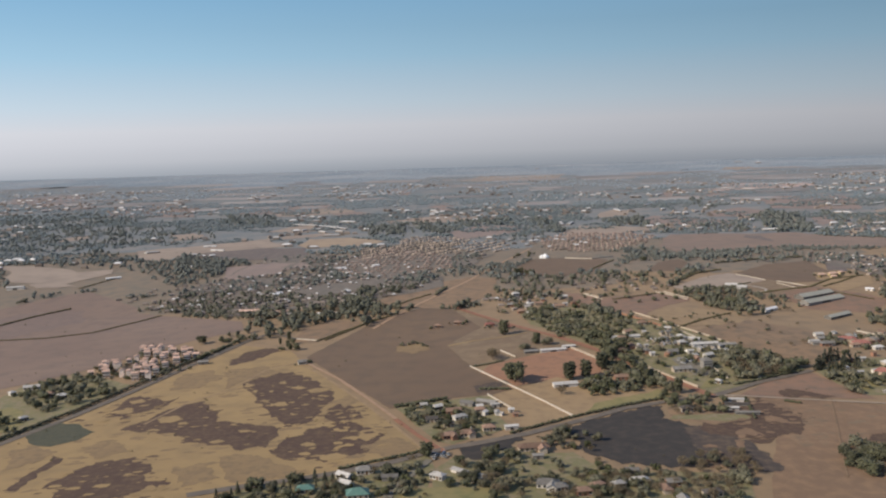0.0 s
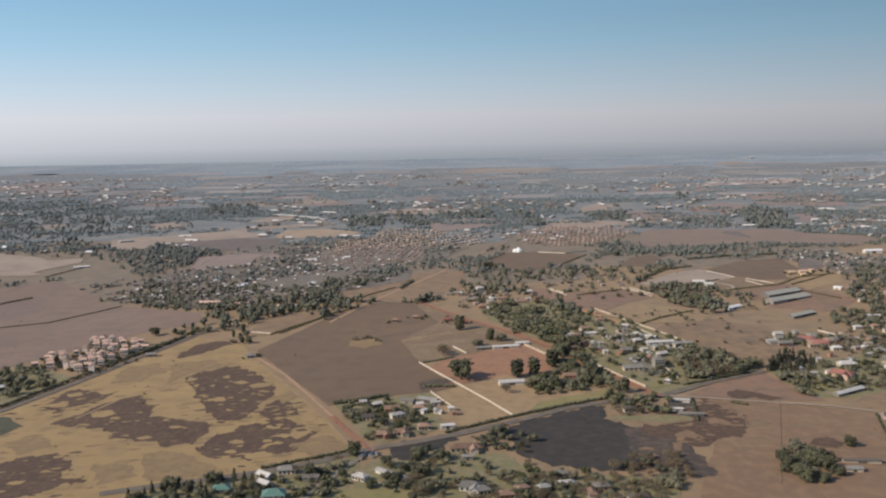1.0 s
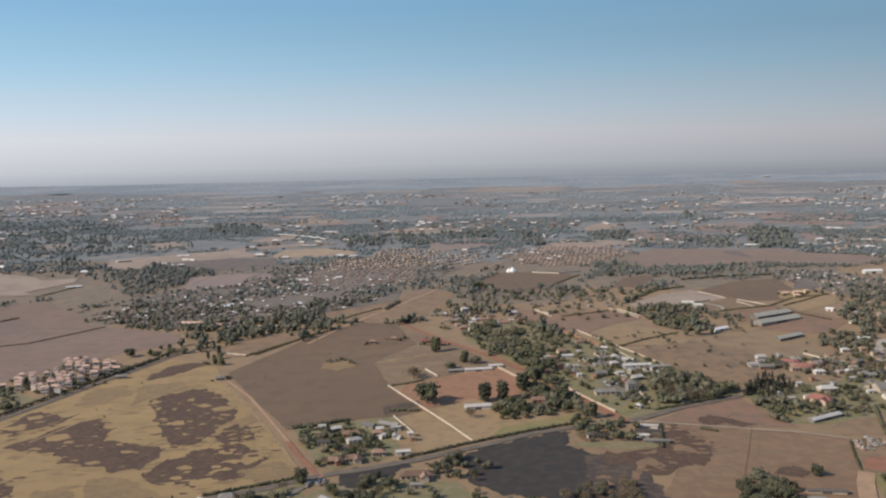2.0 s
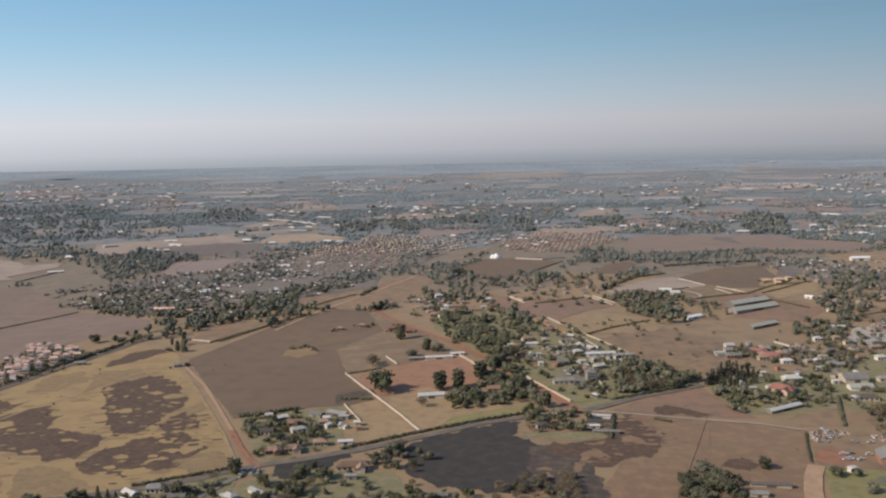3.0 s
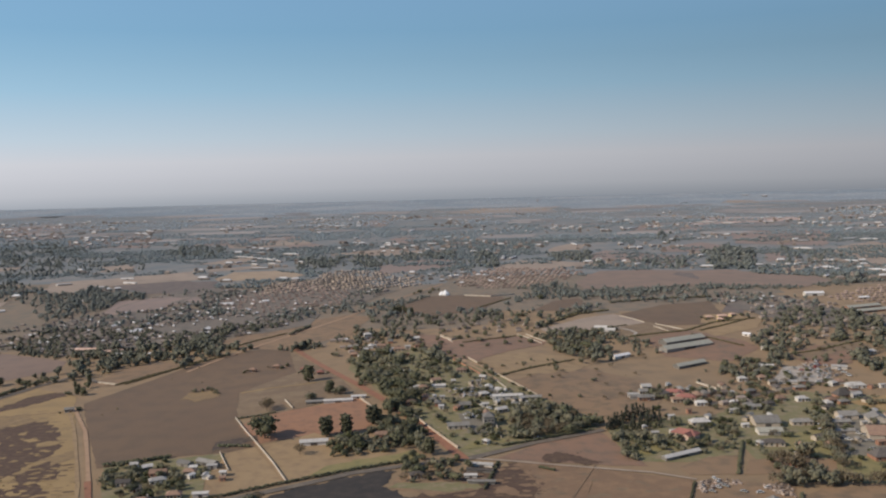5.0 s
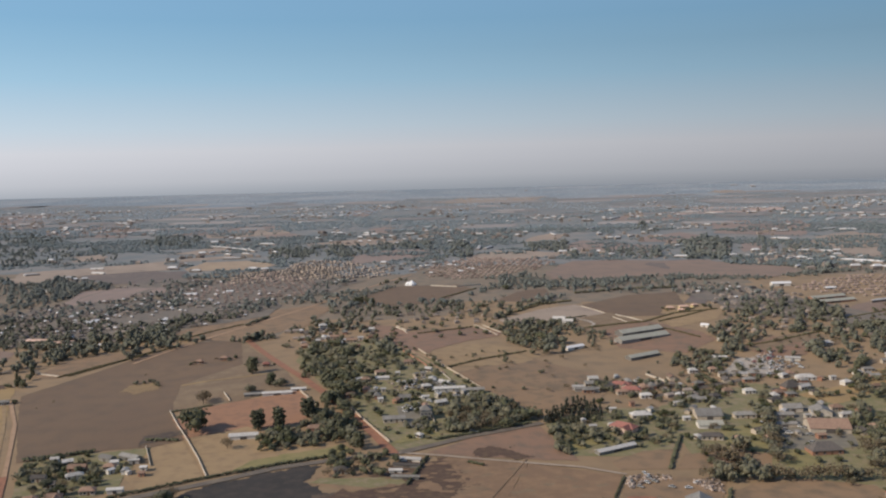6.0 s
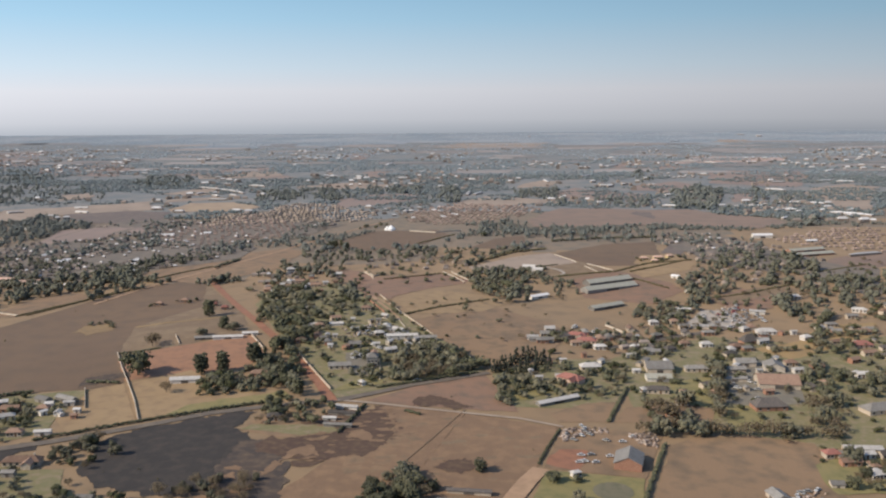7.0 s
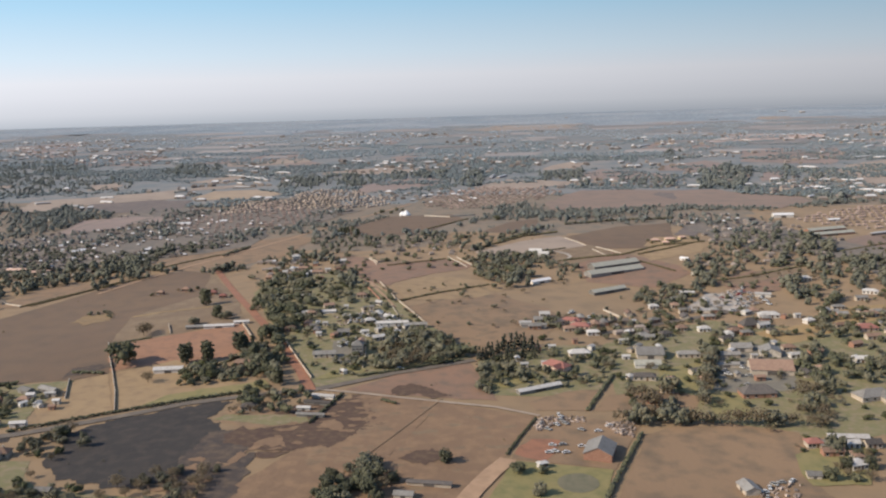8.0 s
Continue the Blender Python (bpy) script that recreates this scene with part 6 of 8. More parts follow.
house((369.3, 681.6), 20, 8.7, 6.2, "cream house with a tiled roof", WALL_PINK, ROOF_TILE)
house((396.4, 716.3), 5, 16.1, 7.4, "white house with a pale roof", WALL_WHITE, ROOF_PALE)
house((385.5, 696.2), 5, 18.6, 5, "low pale row of outbuildings", WALL_WHITE, ROOF_GREY, hip=False)
house((383.5, 723.8), 40, 7.4, 5, "white gabled house in a garden", WALL_WHITE, ROOF_PALE)
shed((355.4, 731.7), -5, 14, 4.8, "white car-yard office with a pale roof", ROOF_PALE, WALL_WHITE, h=2)
shed((402.8, 768.2), -12, 12, 4.8, "long white shed beside a car yard", ROOF_PALE, WALL_WHITE, h=2.7)
shed((351.1, 774), -8, 12, 6, "white store with a pale roof", ROOF_PALE, WALL_WHITE, h=2.7)
house((439.6, 811.6), 10, 14.9, 6.2, "cream house in a distant garden", WALL_CREAM, ROOF_PALE)
house((447.2, 685.2), 10, 16.1, 8.7, "house with a red roof among trees", WALL_PINK, ROOF_RED)
house((458.9, 715.9), 10, 12.4, 6.2, "house with a brown roof among trees", WALL_CREAM, ROOF_TILE)
house((475.7, 772.2), -20, 12.4, 5, "white house with a pale roof", WALL_WHITE, ROOF_PALE)
house((424, 626.2), 60, 6.2, 4.3, "white gabled cottage in a garden", WALL_WHITE, ROOF_PALE, hip=False)
house((416.5, 569.3), 20, 22.3, 11.2, "large house with grey hipped roofs", WALL_CREAM, ROOF_GREY, wing=5.4)
house((373.7, 508), 10, 8.7, 6.2, "red-roofed garden house beside a field", WALL_CREAM, ROOF_RED)
shed((390.1, 516.7), 0, 19.2, 5.4, "pale long roof in a garden", ROOF_PALE, WALL_CREAM, h=2)
shed((379.7, 508.5), 5, 8.4, 7.2, "grey roof in a garden", ROOF_GREY, WALL_CREAM, h=2)
house((385.2, 487.1), 20, 8.7, 7.4, "white house in a garden beside a field", WALL_WHITE, ROOF_PALE)
shed((366, 476.3), 0, 6, 5.4, "small grey garden shed", ROOF_GREY, WALL_CREAM, h=2)
shed((338.1, 460.9), -75, 9.6, 7.2, "grey-roofed building on a brown field", ROOF_GREY, WALL_CREAM, h=2.7)
shed((214, 451), -3, 20.4, 3, "low dark shed under trees", ROOF_DARK, WALL_CREAM, h=2)
shed((205.8, 439.9), -3, 8.4, 4.8, "grey shed under trees", ROOF_GREY, WALL_CREAM, h=2)
shed((490.1, 1114.6), 6, 24, 8.4, "distant white hall among houses", FAR_PALE, WALL_WHITE, h=4.1)
shed_between((490.1, 1011.1), (527.7, 1028.8), 9, "long distant factory shed with a grey roof", ROOF_SAGE, WALL_BRICK, h=2.6)
shed_between((485.2, 986), (529.3, 1005.2), 9, "long distant factory shed with a grey roof", ROOF_SAGE, WALL_BRICK, h=2.6)

for p, turn, w in (((344.6, 957.2), 10, 9), ((358.4, 963.8), 10, 12), ((370.1, 973.5), 30, 8), ((352.6, 946), 0, 7)):
    house(p, turn, w, 5, "yellow-plastered house in a sandy yard", WALL_YELLOW, ROOF_TERRA, group="yellow buildings in the sandy yard")
for a, b in (((-253.2, 882.6), (-232.7, 882.9)), ((-217.7, 864.5), (-200.4, 869))):
    shed_between(a, b, 6, "long row of pink townhouses with tiled roofs", ROOF_TERRA, WALL_PINK, h=3)
for a, b in (((-239.8, 971.5), (-232.1, 978.9)), ((-242.3, 1011.8), (-239.5, 1020.9)), ((-162.7, 970.5), (-156.2, 976)), ((-543.2, 1390.1), (-535.3, 1401.5)), ((-415.1, 1216.2), (-412, 1220.3)), ((-279.4, 1012.6), (-277.5, 1018.3)), ((-153.7, 1156.5), (-146.4, 1159.9)),
             ((-242.4, 976.5), (-234.8, 987.6)), ((-201.2, 1142.2), (-187.5, 1148.1)), ((-502, 1145.6), (-486.2, 1154.9)), ((527.3, 1081.4), (538.5, 1084.4)), ((362.2, 829.3), (368.6, 832.6)), ((358.9, 881.2), (364.4, 877.2))):
    shed_between(a, b, 5, "low white building with a shining pale roof", FAR_PALE, WALL_WHITE, h=2.4, group="white roofs of the middle distance")

# pink townhouse estate
estate_rng = random.Random(4)
for p in scatter([(-302.4, 647.3), (-305, 675.3), (-290.7, 701.8), (-290.1, 733.2), (-244.3, 715.8), (-234.1, 694.5), (-246.4, 650), (-250.5, 621.4), (-280.2, 643)], 48, estate_rng, 6.2):
    house(p, estate_rng.choice((12, 12, 102, 20)), estate_rng.uniform(4.6, 6.4), estate_rng.uniform(4.2, 5), "double-storey pink townhouse with a pale terracotta roof", WALL_ESTATE, ROOF_TERRA, hip=estate_rng.random() < 0.4, storeys=2, h=estate_rng.uniform(2.1, 2.7), rise=1.0, windows=3, group="townhouses of the pink estate", name="townhouse")


# small homes scattered through the eastern gardens
home_rng = random.Random(17)
HOME_LOOKS = ((WALL_CREAM, ROOF_TILE, "small cream house with a brown tiled roof"), (WALL_CREAM, ROOF_DARK, "small cream house with a dark tiled roof"), (WALL_BRICK, ROOF_GREY, "small brick house with a weathered grey roof"), (WALL_WHITE, ROOF_PALE, "small white house with a pale metal roof"),
              (WALL_CREAM, ROOF_GREY, "small cream house with a grey metal roof"), (WALL_BRICK, ROOF_TILE, "small brick house with a brown tiled roof"))
for land, count in (([(287.2, 713.6), (344, 763.7), (387.5, 726.3), (347.2, 669), (292.2, 650.7)], 14), ([(400, 669), (433.2, 737.3), (523.6, 803), (461.5, 626.6), (385.8, 580)], 22), ([(295.1, 573.5), (341.3, 624.1), (336.8, 568.7), (303.7, 535.1)], 5),
                    ([(92.7, 639), (79.3, 705.7), (117.8, 746.3), (150.4, 707.7), (148.7, 643.5)], 9), ([(361.2, 720.6), (379, 740.6), (410.9, 718.1), (393.5, 669.2), (358.8, 657.7)], 8), ([(231.3, 651.4), (242.7, 702.6), (287.2, 713.6), (289.3, 661.7)], 8),
                    ([(18.8, 781.8), (5.4, 875.8), (80.7, 904.7), (99.6, 824.1), (50.6, 797.7)], 12), ([(-63.5, 529), (-36.8, 539.8), (-2.3, 511), (-23.9, 477)], 4), ([(20.1, 390.7), (48.2, 415.6), (109.8, 409.5), (102.8, 383)], 8), ([(372.2, 501.9), (386.6, 521.5), (402.2, 510.2), (391.6, 476)], 4)):
    for p in scatter(land, count, home_rng, 9):
        wall, roof, words = home_rng.choice(HOME_LOOKS)
        house(p, home_rng.choice((8, 12, 98, 30)), home_rng.uniform(7, 11), home_rng.uniform(4.5, 6), words, wall, roof, hip=home_rng.random() < 0.6, windows=3, group="small homes in the gardens")

# huts and outbuildings in the gardens
HUT_LOOKS = ((ROOF_PALE, WALL_WHITE, "small white hut with a pale metal roof"), (ROOF_GREY, WALL_CREAM, "small cream hut with a grey metal roof"), (ROOF_PALE, WALL_OLD, "weathered outbuilding with a pale metal roof"), (ROOF_TILE, WALL_BRICK, "small brick outbuilding with a brown roof"))
for land, count in (([(116.6, 630.9), (93.7, 691.3), (119.4, 705.7), (146.6, 707.4), (181, 661.8), (177.3, 640.7), (147.4, 633.5)], 15), ([(223.1, 592.4), (266, 596.9), (285.3, 638.7), (268.8, 657.8), (234.1, 611.9)], 8), ([(294.2, 619.3), (340.9, 645.5), (348.9, 681.4), (300.2, 675.9)], 7), ([(340.9, 577.3), (387.8, 588.6), (406.5, 668.9), (352.3, 657.5)], 8), ([(-2.1, 505.9), (23.3, 508.2), (5.8, 548.9), (-22.4, 546.9)], 6), ([(382.7, 681.4), (451, 667.9), (474.1, 742.6), (403.9, 718.6)], 6), ([(32.7, 823.8), (89.4, 790.6), (81.5, 839.3), (27, 873)], 8)):
    for p in scatter(land, count, home_rng, 5):
        roof, wall, words = home_rng.choice(HUT_LOOKS)
        shed(p, home_rng.choice((8, 12, 98, 60)), home_rng.uniform(3, 6.5), home_rng.uniform(2.6, 4), words, roof, wall, h=home_rng.uniform(2.6, 3.4), group="huts in the gardens", name="hut")

# big white tent
def tent(p):
    bm = bmesh.new()
    for cx, s in ((-3.0, 0.28), (1.6, 0.42)):
        bmesh.ops.create_cone(bm, cap_ends=True, segments=12, radius1=12 * s, radius2=0.4, depth=10 * s, matrix=pose(cx, 0, 2.0 + 5 * s))
        bmesh.ops.create_cone(bm, cap_ends=True, segments=12, radius1=12 * s, radius2=12 * s, depth=2.0, matrix=pose(cx, 0, 1.0))
    t = obj("tent", bm, TENT)
    t.matrix_world = pose(*p, ground_z(*p), 0, 0, 10)
    return tagged(t, "big white event tent with two peaks", "tent")


tent((68.7, 1183.5))
shed((-430.1, 1397.3), -18, 26, 4.5, "bright white stadium-like roof in the distance", FAR_PALE, WALL_WHITE, h=2.2)
shed((-458.9, 1452.7), 8, 22, 4.5, "bright white stadium-like roof in the distance", FAR_PALE, WALL_WHITE, h=2.2)
boundary_wall([(94.8, 1169.5), (127.7, 1152.7), (156.1, 1167.4)], mat=WALL_OLD, height=1.6, label="long white wall in the distance")

# ---- cars ----
car_rng = random.Random(9)
for p in scatter([(254.9, 521.4), (262.5, 534.6), (271.9, 535.6), (268, 518.7), (256.6, 512.6)], 7, car_rng, 3):
    car(p, car_rng.uniform(0, 360), car_rng.choice((0, 1, 1, 1)), "wrecks in the scrap yard")
for p in scatter([(271.9, 514.4), (279.7, 524.1), (297.8, 523.9), (294.3, 506.9), (277, 514.9)], 3, car_rng, 3.6):
    car(p, car_rng.uniform(0, 360), car_rng.choice((0, 0, 1, 1)), "wrecks in the scrap yard")
for p in scatter([(371.9, 762.7), (383, 789.5), (395.2, 779.4), (396.8, 746.6), (382.7, 740.4)], 28, car_rng, 3):
    car(p, car_rng.choice((10, 100)), car_rng.choice((0, 0, 1, 1, 1, 2)), "cars in the car yard")
for p in scatter([(116.6, 685.5), (134.1, 692.9), (154.2, 688.2), (149.6, 673.5), (124.8, 668.2)], 22, car_rng, 3.6):
    car(p, car_rng.uniform(0, 360), car_rng.choice((0, 0, 1)), "vehicles in a yard")
for p in scatter([(125.6, 636.6), (138.3, 642.7), (144.5, 631.2), (131.6, 627.2)], 10, car_rng, 3.6):
    car(p, car_rng.uniform(0, 360), car_rng.choice((0, 1)), "vehicles in a yard")
for p in scatter([(-33.1, 451.9), (-24.4, 453.6), (-25.5, 445.8), (-31.2, 443.2)], 8, car_rng, 3):
    car(p, car_rng.uniform(0, 360), car_rng.choice((0, 1, 1)), "cars beside the road")
car((175.2, 592.5), 15, 0, big=1.1)
for p in scatter([(342.1, 465.3), (360.9, 473.2), (359.5, 458.2), (342, 454)], 6, car_rng, 3.6):
    car(p, car_rng.uniform(0, 360), car_rng.choice((0, 1)), "vehicles beside a field")

for land, count, big in (([(120.4, 685.7), (147.4, 703.3), (174.8, 655.9), (160.1, 639.4), (141.8, 643)], 22, 1.0), ([(338.2, 623.9), (360.6, 578.6), (372.2, 625.5), (349.1, 635.1)], 10, 1.0), ([(339.4, 720.5), (364.9, 720.6), (409.6, 745.9), (388.9, 800.4), (357.6, 778.4)], 12, 1.0), ([(259.6, 692.9), (282.9, 685.1), (287.2, 713.7), (264.7, 723.4)], 6, 1.0)):
    for p in scatter(land, count, car_rng, 4):
        car(p, car_rng.uniform(0, 360), car_rng.choice((0, 0, 0, 1)), "vehicles in the gardens", big)


def scrap_heap(land, n, rng):
    """Jumbled crates, panels and drums lying on the ground."""
    bm = bmesh.new()
    for x, y in scatter(land, n, rng):
        w, d, h = rng.uniform(0.5, 2.2), rng.uniform(0.4, 1.2), rng.uniform(0.3, 1.1)
        r = bmesh.ops.create_cube(bm, size=1, matrix=pose(x, y, ground_z(x, y) + 0.15 + h / 2, rng.uniform(-12, 12), rng.uniform(-12, 12), rng.uniform(0, 360)) @ Matrix.Diagonal((w, d, h, 1)))
    return tagged(obj("scrap_heap", bm, SCRAP), "jumble of rusty scrap and crates on bare dirt", "scrap", kind="stuff")


scrap_heap([(252.3, 521.1), (256, 530.1), (274.6, 533.6), (275.8, 526.6), (262.8, 522.3), (254, 512.3)], 90, car_rng)
scrap_heap([(285, 527.5), (300.2, 529), (296.9, 510.4), (288.4, 514.1)], 90, car_rng)
scrap_heap([(369.6, 765.8), (383, 789.5), (402.9, 779), (398.6, 746.5), (379, 740.6)], 110, car_rng)
scrap_heap([(112.8, 685.3), (133.2, 696.7), (161.2, 691.4), (153.7, 671.6), (122, 664.7)], 90, car_rng)
scrap_heap([(340.4, 462.1), (360.7, 472.2), (359, 456.2), (341.8, 452.6)], 30, car_rng)

for p in ((261.5, 496.9), (265.9, 498.1), (260.3, 488.8), (262.7, 490.3), (267.5, 489.6), (274.3, 497.1)):
    car(p, car_rng.uniform(-20, 20), car_rng.choice((0, 0, 1)), "cars in the scrap yard")

# ---- trees near enough to tell apart ----
tree("round", (13.6, 590), 14.5, 0.86)
tree("tall", (50, 593.6), 11.8, 1.3)
tree("tall", (61.3, 598), 11.8, 1.2)
tree("round", (-248.3, 747.5), 7.7, 0.85)
tree("round", (-35.9, 449.3), 8.3, 0.8)
tree("round", (-51.6, 419.2), 7.1)
tree("dry", (-1.6, 651.7), 7.7, 0.9)
tree("grey", (23.6, 667.7), 5.9)
tree("grey", (40.6, 679.3), 6.5)
tree("tall", (74.1, 615.6), 11.8, 1.3)
tree("round", (217.5, 474.4), 5.9, 1.1, label="lone bushy tree beside a scorched patch")
tree("round", (185.9, 1116.6), 5.9)
tree("round", (248.4, 467.2), 5, 1.0, label="bushy tree standing on a green lawn")
tree("grey", (258.3, 448.7), 5.5, 1.0, label="bushy tree standing on a green lawn")
tree("grey", (381.6, 502.7), 8, 1.1, label="broad tree between white garden buildings")
tree("round", (371.9, 474.3), 6, 1.0, label="broad tree between white garden buildings")
A = ["round", "grey"]
B = ["round", "grey", "dry"]
C = ["grey", "dry", "lime"]
grove([(-60.6, 533.5), (-40.5, 542.3), (-26.8, 549.1), (-8.9, 516.5), (0.8, 497.1), (-23.7, 473.1), (-33, 475.1)], 58, A + B + ["lime"], 3, 5.5, "trees of the homestead")
grove([(72.7, 605), (99.8, 619.7), (109.2, 597.3), (106.5, 572.5), (75.9, 559.2), (59.6, 571.7)], 22, A, 4.5, 7.5, "grove round the brick farmhouse")
grove([(73.1, 617.4), (84.5, 666.7), (97.9, 659.1), (89.1, 613.5)], 8, ["round", "tall"], 7, 10, "tall trees beside the red field")
grove([(96.9, 507.5), (107.9, 543.5), (126.4, 550), (146.6, 542.6), (134.9, 516.8), (109.7, 512.2)], 14, B, 3.5, 6, "trees round the farmhouse")
grove([(-22.5, 443.2), (0.5, 463.6), (9, 447.4), (9.3, 407.8), (-2.6, 393.8), (-16, 415.1)], 26, ["round", "grey", "dry"], 4.5, 7, "dark grove south of the road")
grove([(11, 463.6), (25.3, 479.7), (39.6, 486.4), (39.9, 456.1), (14.8, 449.1)], 12, C, 3, 5, "trees round the long farmhouse")
grove([(-2.6, 392.4), (33.5, 430.8), (50, 430.9), (72, 415.9), (63.1, 378.7), (4.7, 377.6)], 52, B + ["dry"], 3, 5.5, "garden trees south of the burnt field")
grove([(80, 416), (100.1, 447.2), (130.5, 455.6), (125.9, 420.6), (106.2, 395.9), (79.6, 388.6)], 56, ["dry", "dry", "grey"], 3.5, 6, "brown winter trees south of the burnt field")
grove([(48.2, 415.6), (81.1, 421.9), (82.4, 401.9), (54.6, 386.7)], 24, ["dry", "dry", "grey"], 3.5, 6, "brown winter trees south of the burnt field")
grove([(43.1, 430.9), (51.1, 440.6), (56, 424.7), (44.7, 408.2)], 7, ["dry", "lime"], 3.5, 5, "garden trees south of the burnt field")
grove([(165.8, 425.5), (180.1, 465.3), (190, 470), (198.7, 457.7), (202.7, 434.3), (182.3, 419)], 22, ["round", "grey", "dry"], 4, 7, "thicket between brown fields")
grove([(172.3, 423.5), (172.5, 446.5), (178.5, 459.6), (190.6, 453.1), (200.6, 427.3)], 13, ["round"], 5.5, 8, "dark grove beside the brown field")
tree_row([(-128.4, 389.2), (-114, 403.9), (-101.4, 407.8), (-92.4, 416.5), (-78.3, 414.5)], 4.1, ["pine", "pine", "round"], 3.5, 6.5, "conifers beside the road")
grove([(-116.7, 394.2), (-96, 407.6), (-74.6, 408.4), (-62, 395.4), (-80.1, 381.1), (-109.9, 378.6)], 44, A + ["pine"], 3, 5.5, "garden trees beside the road")
grove([(-64.8, 415.7), (-44.1, 426.9), (-24.1, 415.1), (-20.8, 400.6), (-41.9, 402.1)], 12, B, 2.5, 4.5, "garden trees beside the road")
grove([(-330.6, 595.5), (-329.2, 633.1), (-307.6, 641.8), (-286.6, 637.7), (-260.3, 605), (-273.5, 575.9), (-286.7, 548), (-301.9, 563.2)], 64, A, 4, 7, "trees of the estate beside the road")
grove([(-284.2, 637.3), (-273.4, 663.7), (-240.8, 684.4), (-224.3, 654.6), (-247.1, 617.8)], 24, A, 2.5, 4.5, "trees of the pink estate")
grove([(-300.5, 647), (-296.7, 710.7), (-291.7, 750.3), (-245.7, 720.1), (-235.1, 683.4), (-257.3, 622.7)], 26, A, 2, 4, "trees of the pink estate")
grove([(-317.2, 511.3), (-328, 542.1), (-308.9, 547.7), (-286.4, 512.5), (-289.3, 498.8)], 12, ["round"], 4.5, 7, "dark trees beside the lawn")
tree_row([(-233.6, 683.1), (-226.3, 710.6), (-217.5, 746.1), (-211.5, 760.1)], 5.3, A, 3, 5, "trees along the tarred road")
grove([(-170.8, 691.9), (-181.7, 755.1), (-172.9, 764.4), (-156.6, 699.5)], 8, ["tall", "round"], 5, 8, "gum trees at the field corner")
grove([(-231, 742.2), (-239.4, 787.8), (-218, 765.6), (-210.2, 728.2)], 8, A, 4, 6, "gum trees at the field corner")
tree_row([(-71.7, 709.4), (-63.1, 715), (-53, 700.6)], 4.1, ["grey"], 2, 3.5, "bushes on a field island")
tree_row([(22.1, 1032.1), (35.9, 1054.2), (47.8, 1027.8)], 4.5, ["tall"], 5, 8, "row of tall cypresses beside a house")
grove([(104.8, 533.3), (114.8, 517.9), (129.4, 516.7), (127.8, 534.8), (133, 556.7), (108.2, 562), (99.1, 552.5)], 17, ["round", "round", "grey"], 4, 6.5, "dark trees round the farmhouse")
grove([(64.2, 559.4), (80.1, 555), (74, 578), (57.8, 583.5)], 8, ["round", "lime"], 6.5, 9.5, "trees beside the white barn")
grove([(85.4, 585.2), (103.6, 570.7), (118.4, 555.5), (105.6, 586.7), (89, 613.9), (76.8, 622.8)], 26, ["round", "tall", "grey"], 6, 9.5, "dense trees beside the dirt road")
tree("tall", (8.5, 723), 12, 1.3)
tree("round", (32.5, 684.6), 9, 0.8)
tree("dry", (-0.6, 644.3), 9.5, 0.9)
tree("dry", (41.9, 561.8), 7, 0.9)
grove([(29.4, 462), (26.7, 487.2), (46.6, 490.4), (56.1, 471.1), (49.2, 455.7)], 14, ["lime", "grey", "grey", "dry"], 3.5, 6, "garden trees beside the burnt field")
# belt beside the orange dirt road
grove([(45.6, 708.9), (25.6, 802.3), (49.4, 832.5), (87.5, 748.4), (101.4, 684.8), (96.6, 649.8), (85.8, 649.1)], 105, ["round", "round", "grey"], 4.5, 8, "wood beside the dirt road")
grove([(58.6, 552.1), (54.5, 583.2), (88.6, 590), (101.7, 600.4), (109.5, 586.9), (89.5, 569.8), (66, 556.8)], 22, A, 3.5, 6, "garden trees beside the dirt road")
grove([(90.2, 585.4), (76.8, 632.8), (84, 649), (105, 600.7)], 12, ["round", "tall"], 6, 9, "tall trees beside the dirt road")
grove([(134.4, 603.2), (146.7, 621.6), (159.1, 595.8), (147.5, 590.1)], 8, C, 2.5, 4, "garden trees")
grove([(83.1, 749), (89.4, 790.4), (108, 788), (122, 746.3), (105.4, 728.8)], 16, B, 3.5, 6, "trees between plots")
grove([(120.8, 641.3), (127.1, 674.1), (153.6, 654.2), (154.2, 688.2), (172.1, 672), (156.7, 639.1)], 18, C, 2.5, 4.5, "garden trees between workshops")
grove([(160.2, 591.2), (158.7, 629.4), (174.8, 655.9), (196.9, 649.4), (212.9, 617.3), (196.5, 603.6), (172.7, 592.3)], 80, ["round", "grey", "grey", "dry"], 5, 9, "dense grove beside the road")
grove([(221.2, 557.4), (218, 596.4), (234.7, 602.6), (253.6, 600.1), (263.2, 578.8), (237.2, 567.5)], 34, A, 4, 7, "garden grove east of the veld")
tree_row([(216.6, 610.1), (226.6, 625.4), (238.8, 639.8), (249.4, 628.2)], 3.5, ["pine"], 6.5, 9.5, "dark pines behind the garden")
grove([(221.4, 610.6), (229.3, 632.6), (245.6, 637.7), (249.7, 618.4), (234.4, 607.2)], 16, ["pine"], 6, 9, "dark pines behind the garden")
grove([(253.7, 595.5), (265.7, 625.4), (285.3, 638.7), (291.8, 599.8), (277.8, 571.8)], 24, B, 3.5, 5.5, "garden trees round the red-roofed house")
grove([(250.6, 688), (261.1, 707.3), (259.9, 673.6)], 8, A, 4, 6, "trees beside a shed")
grove([(272.2, 670.1), (298.4, 715.8), (340.9, 734.5), (332.9, 693.1), (299, 651.8)], 24, C + ["grey"], 3, 5.5, "garden trees along the road")
grove([(317.4, 778.6), (339.8, 802.1), (357.5, 778.3), (340.9, 734.5), (322.5, 740.9)], 22, A, 4, 6.5, "trees beside the car yard")
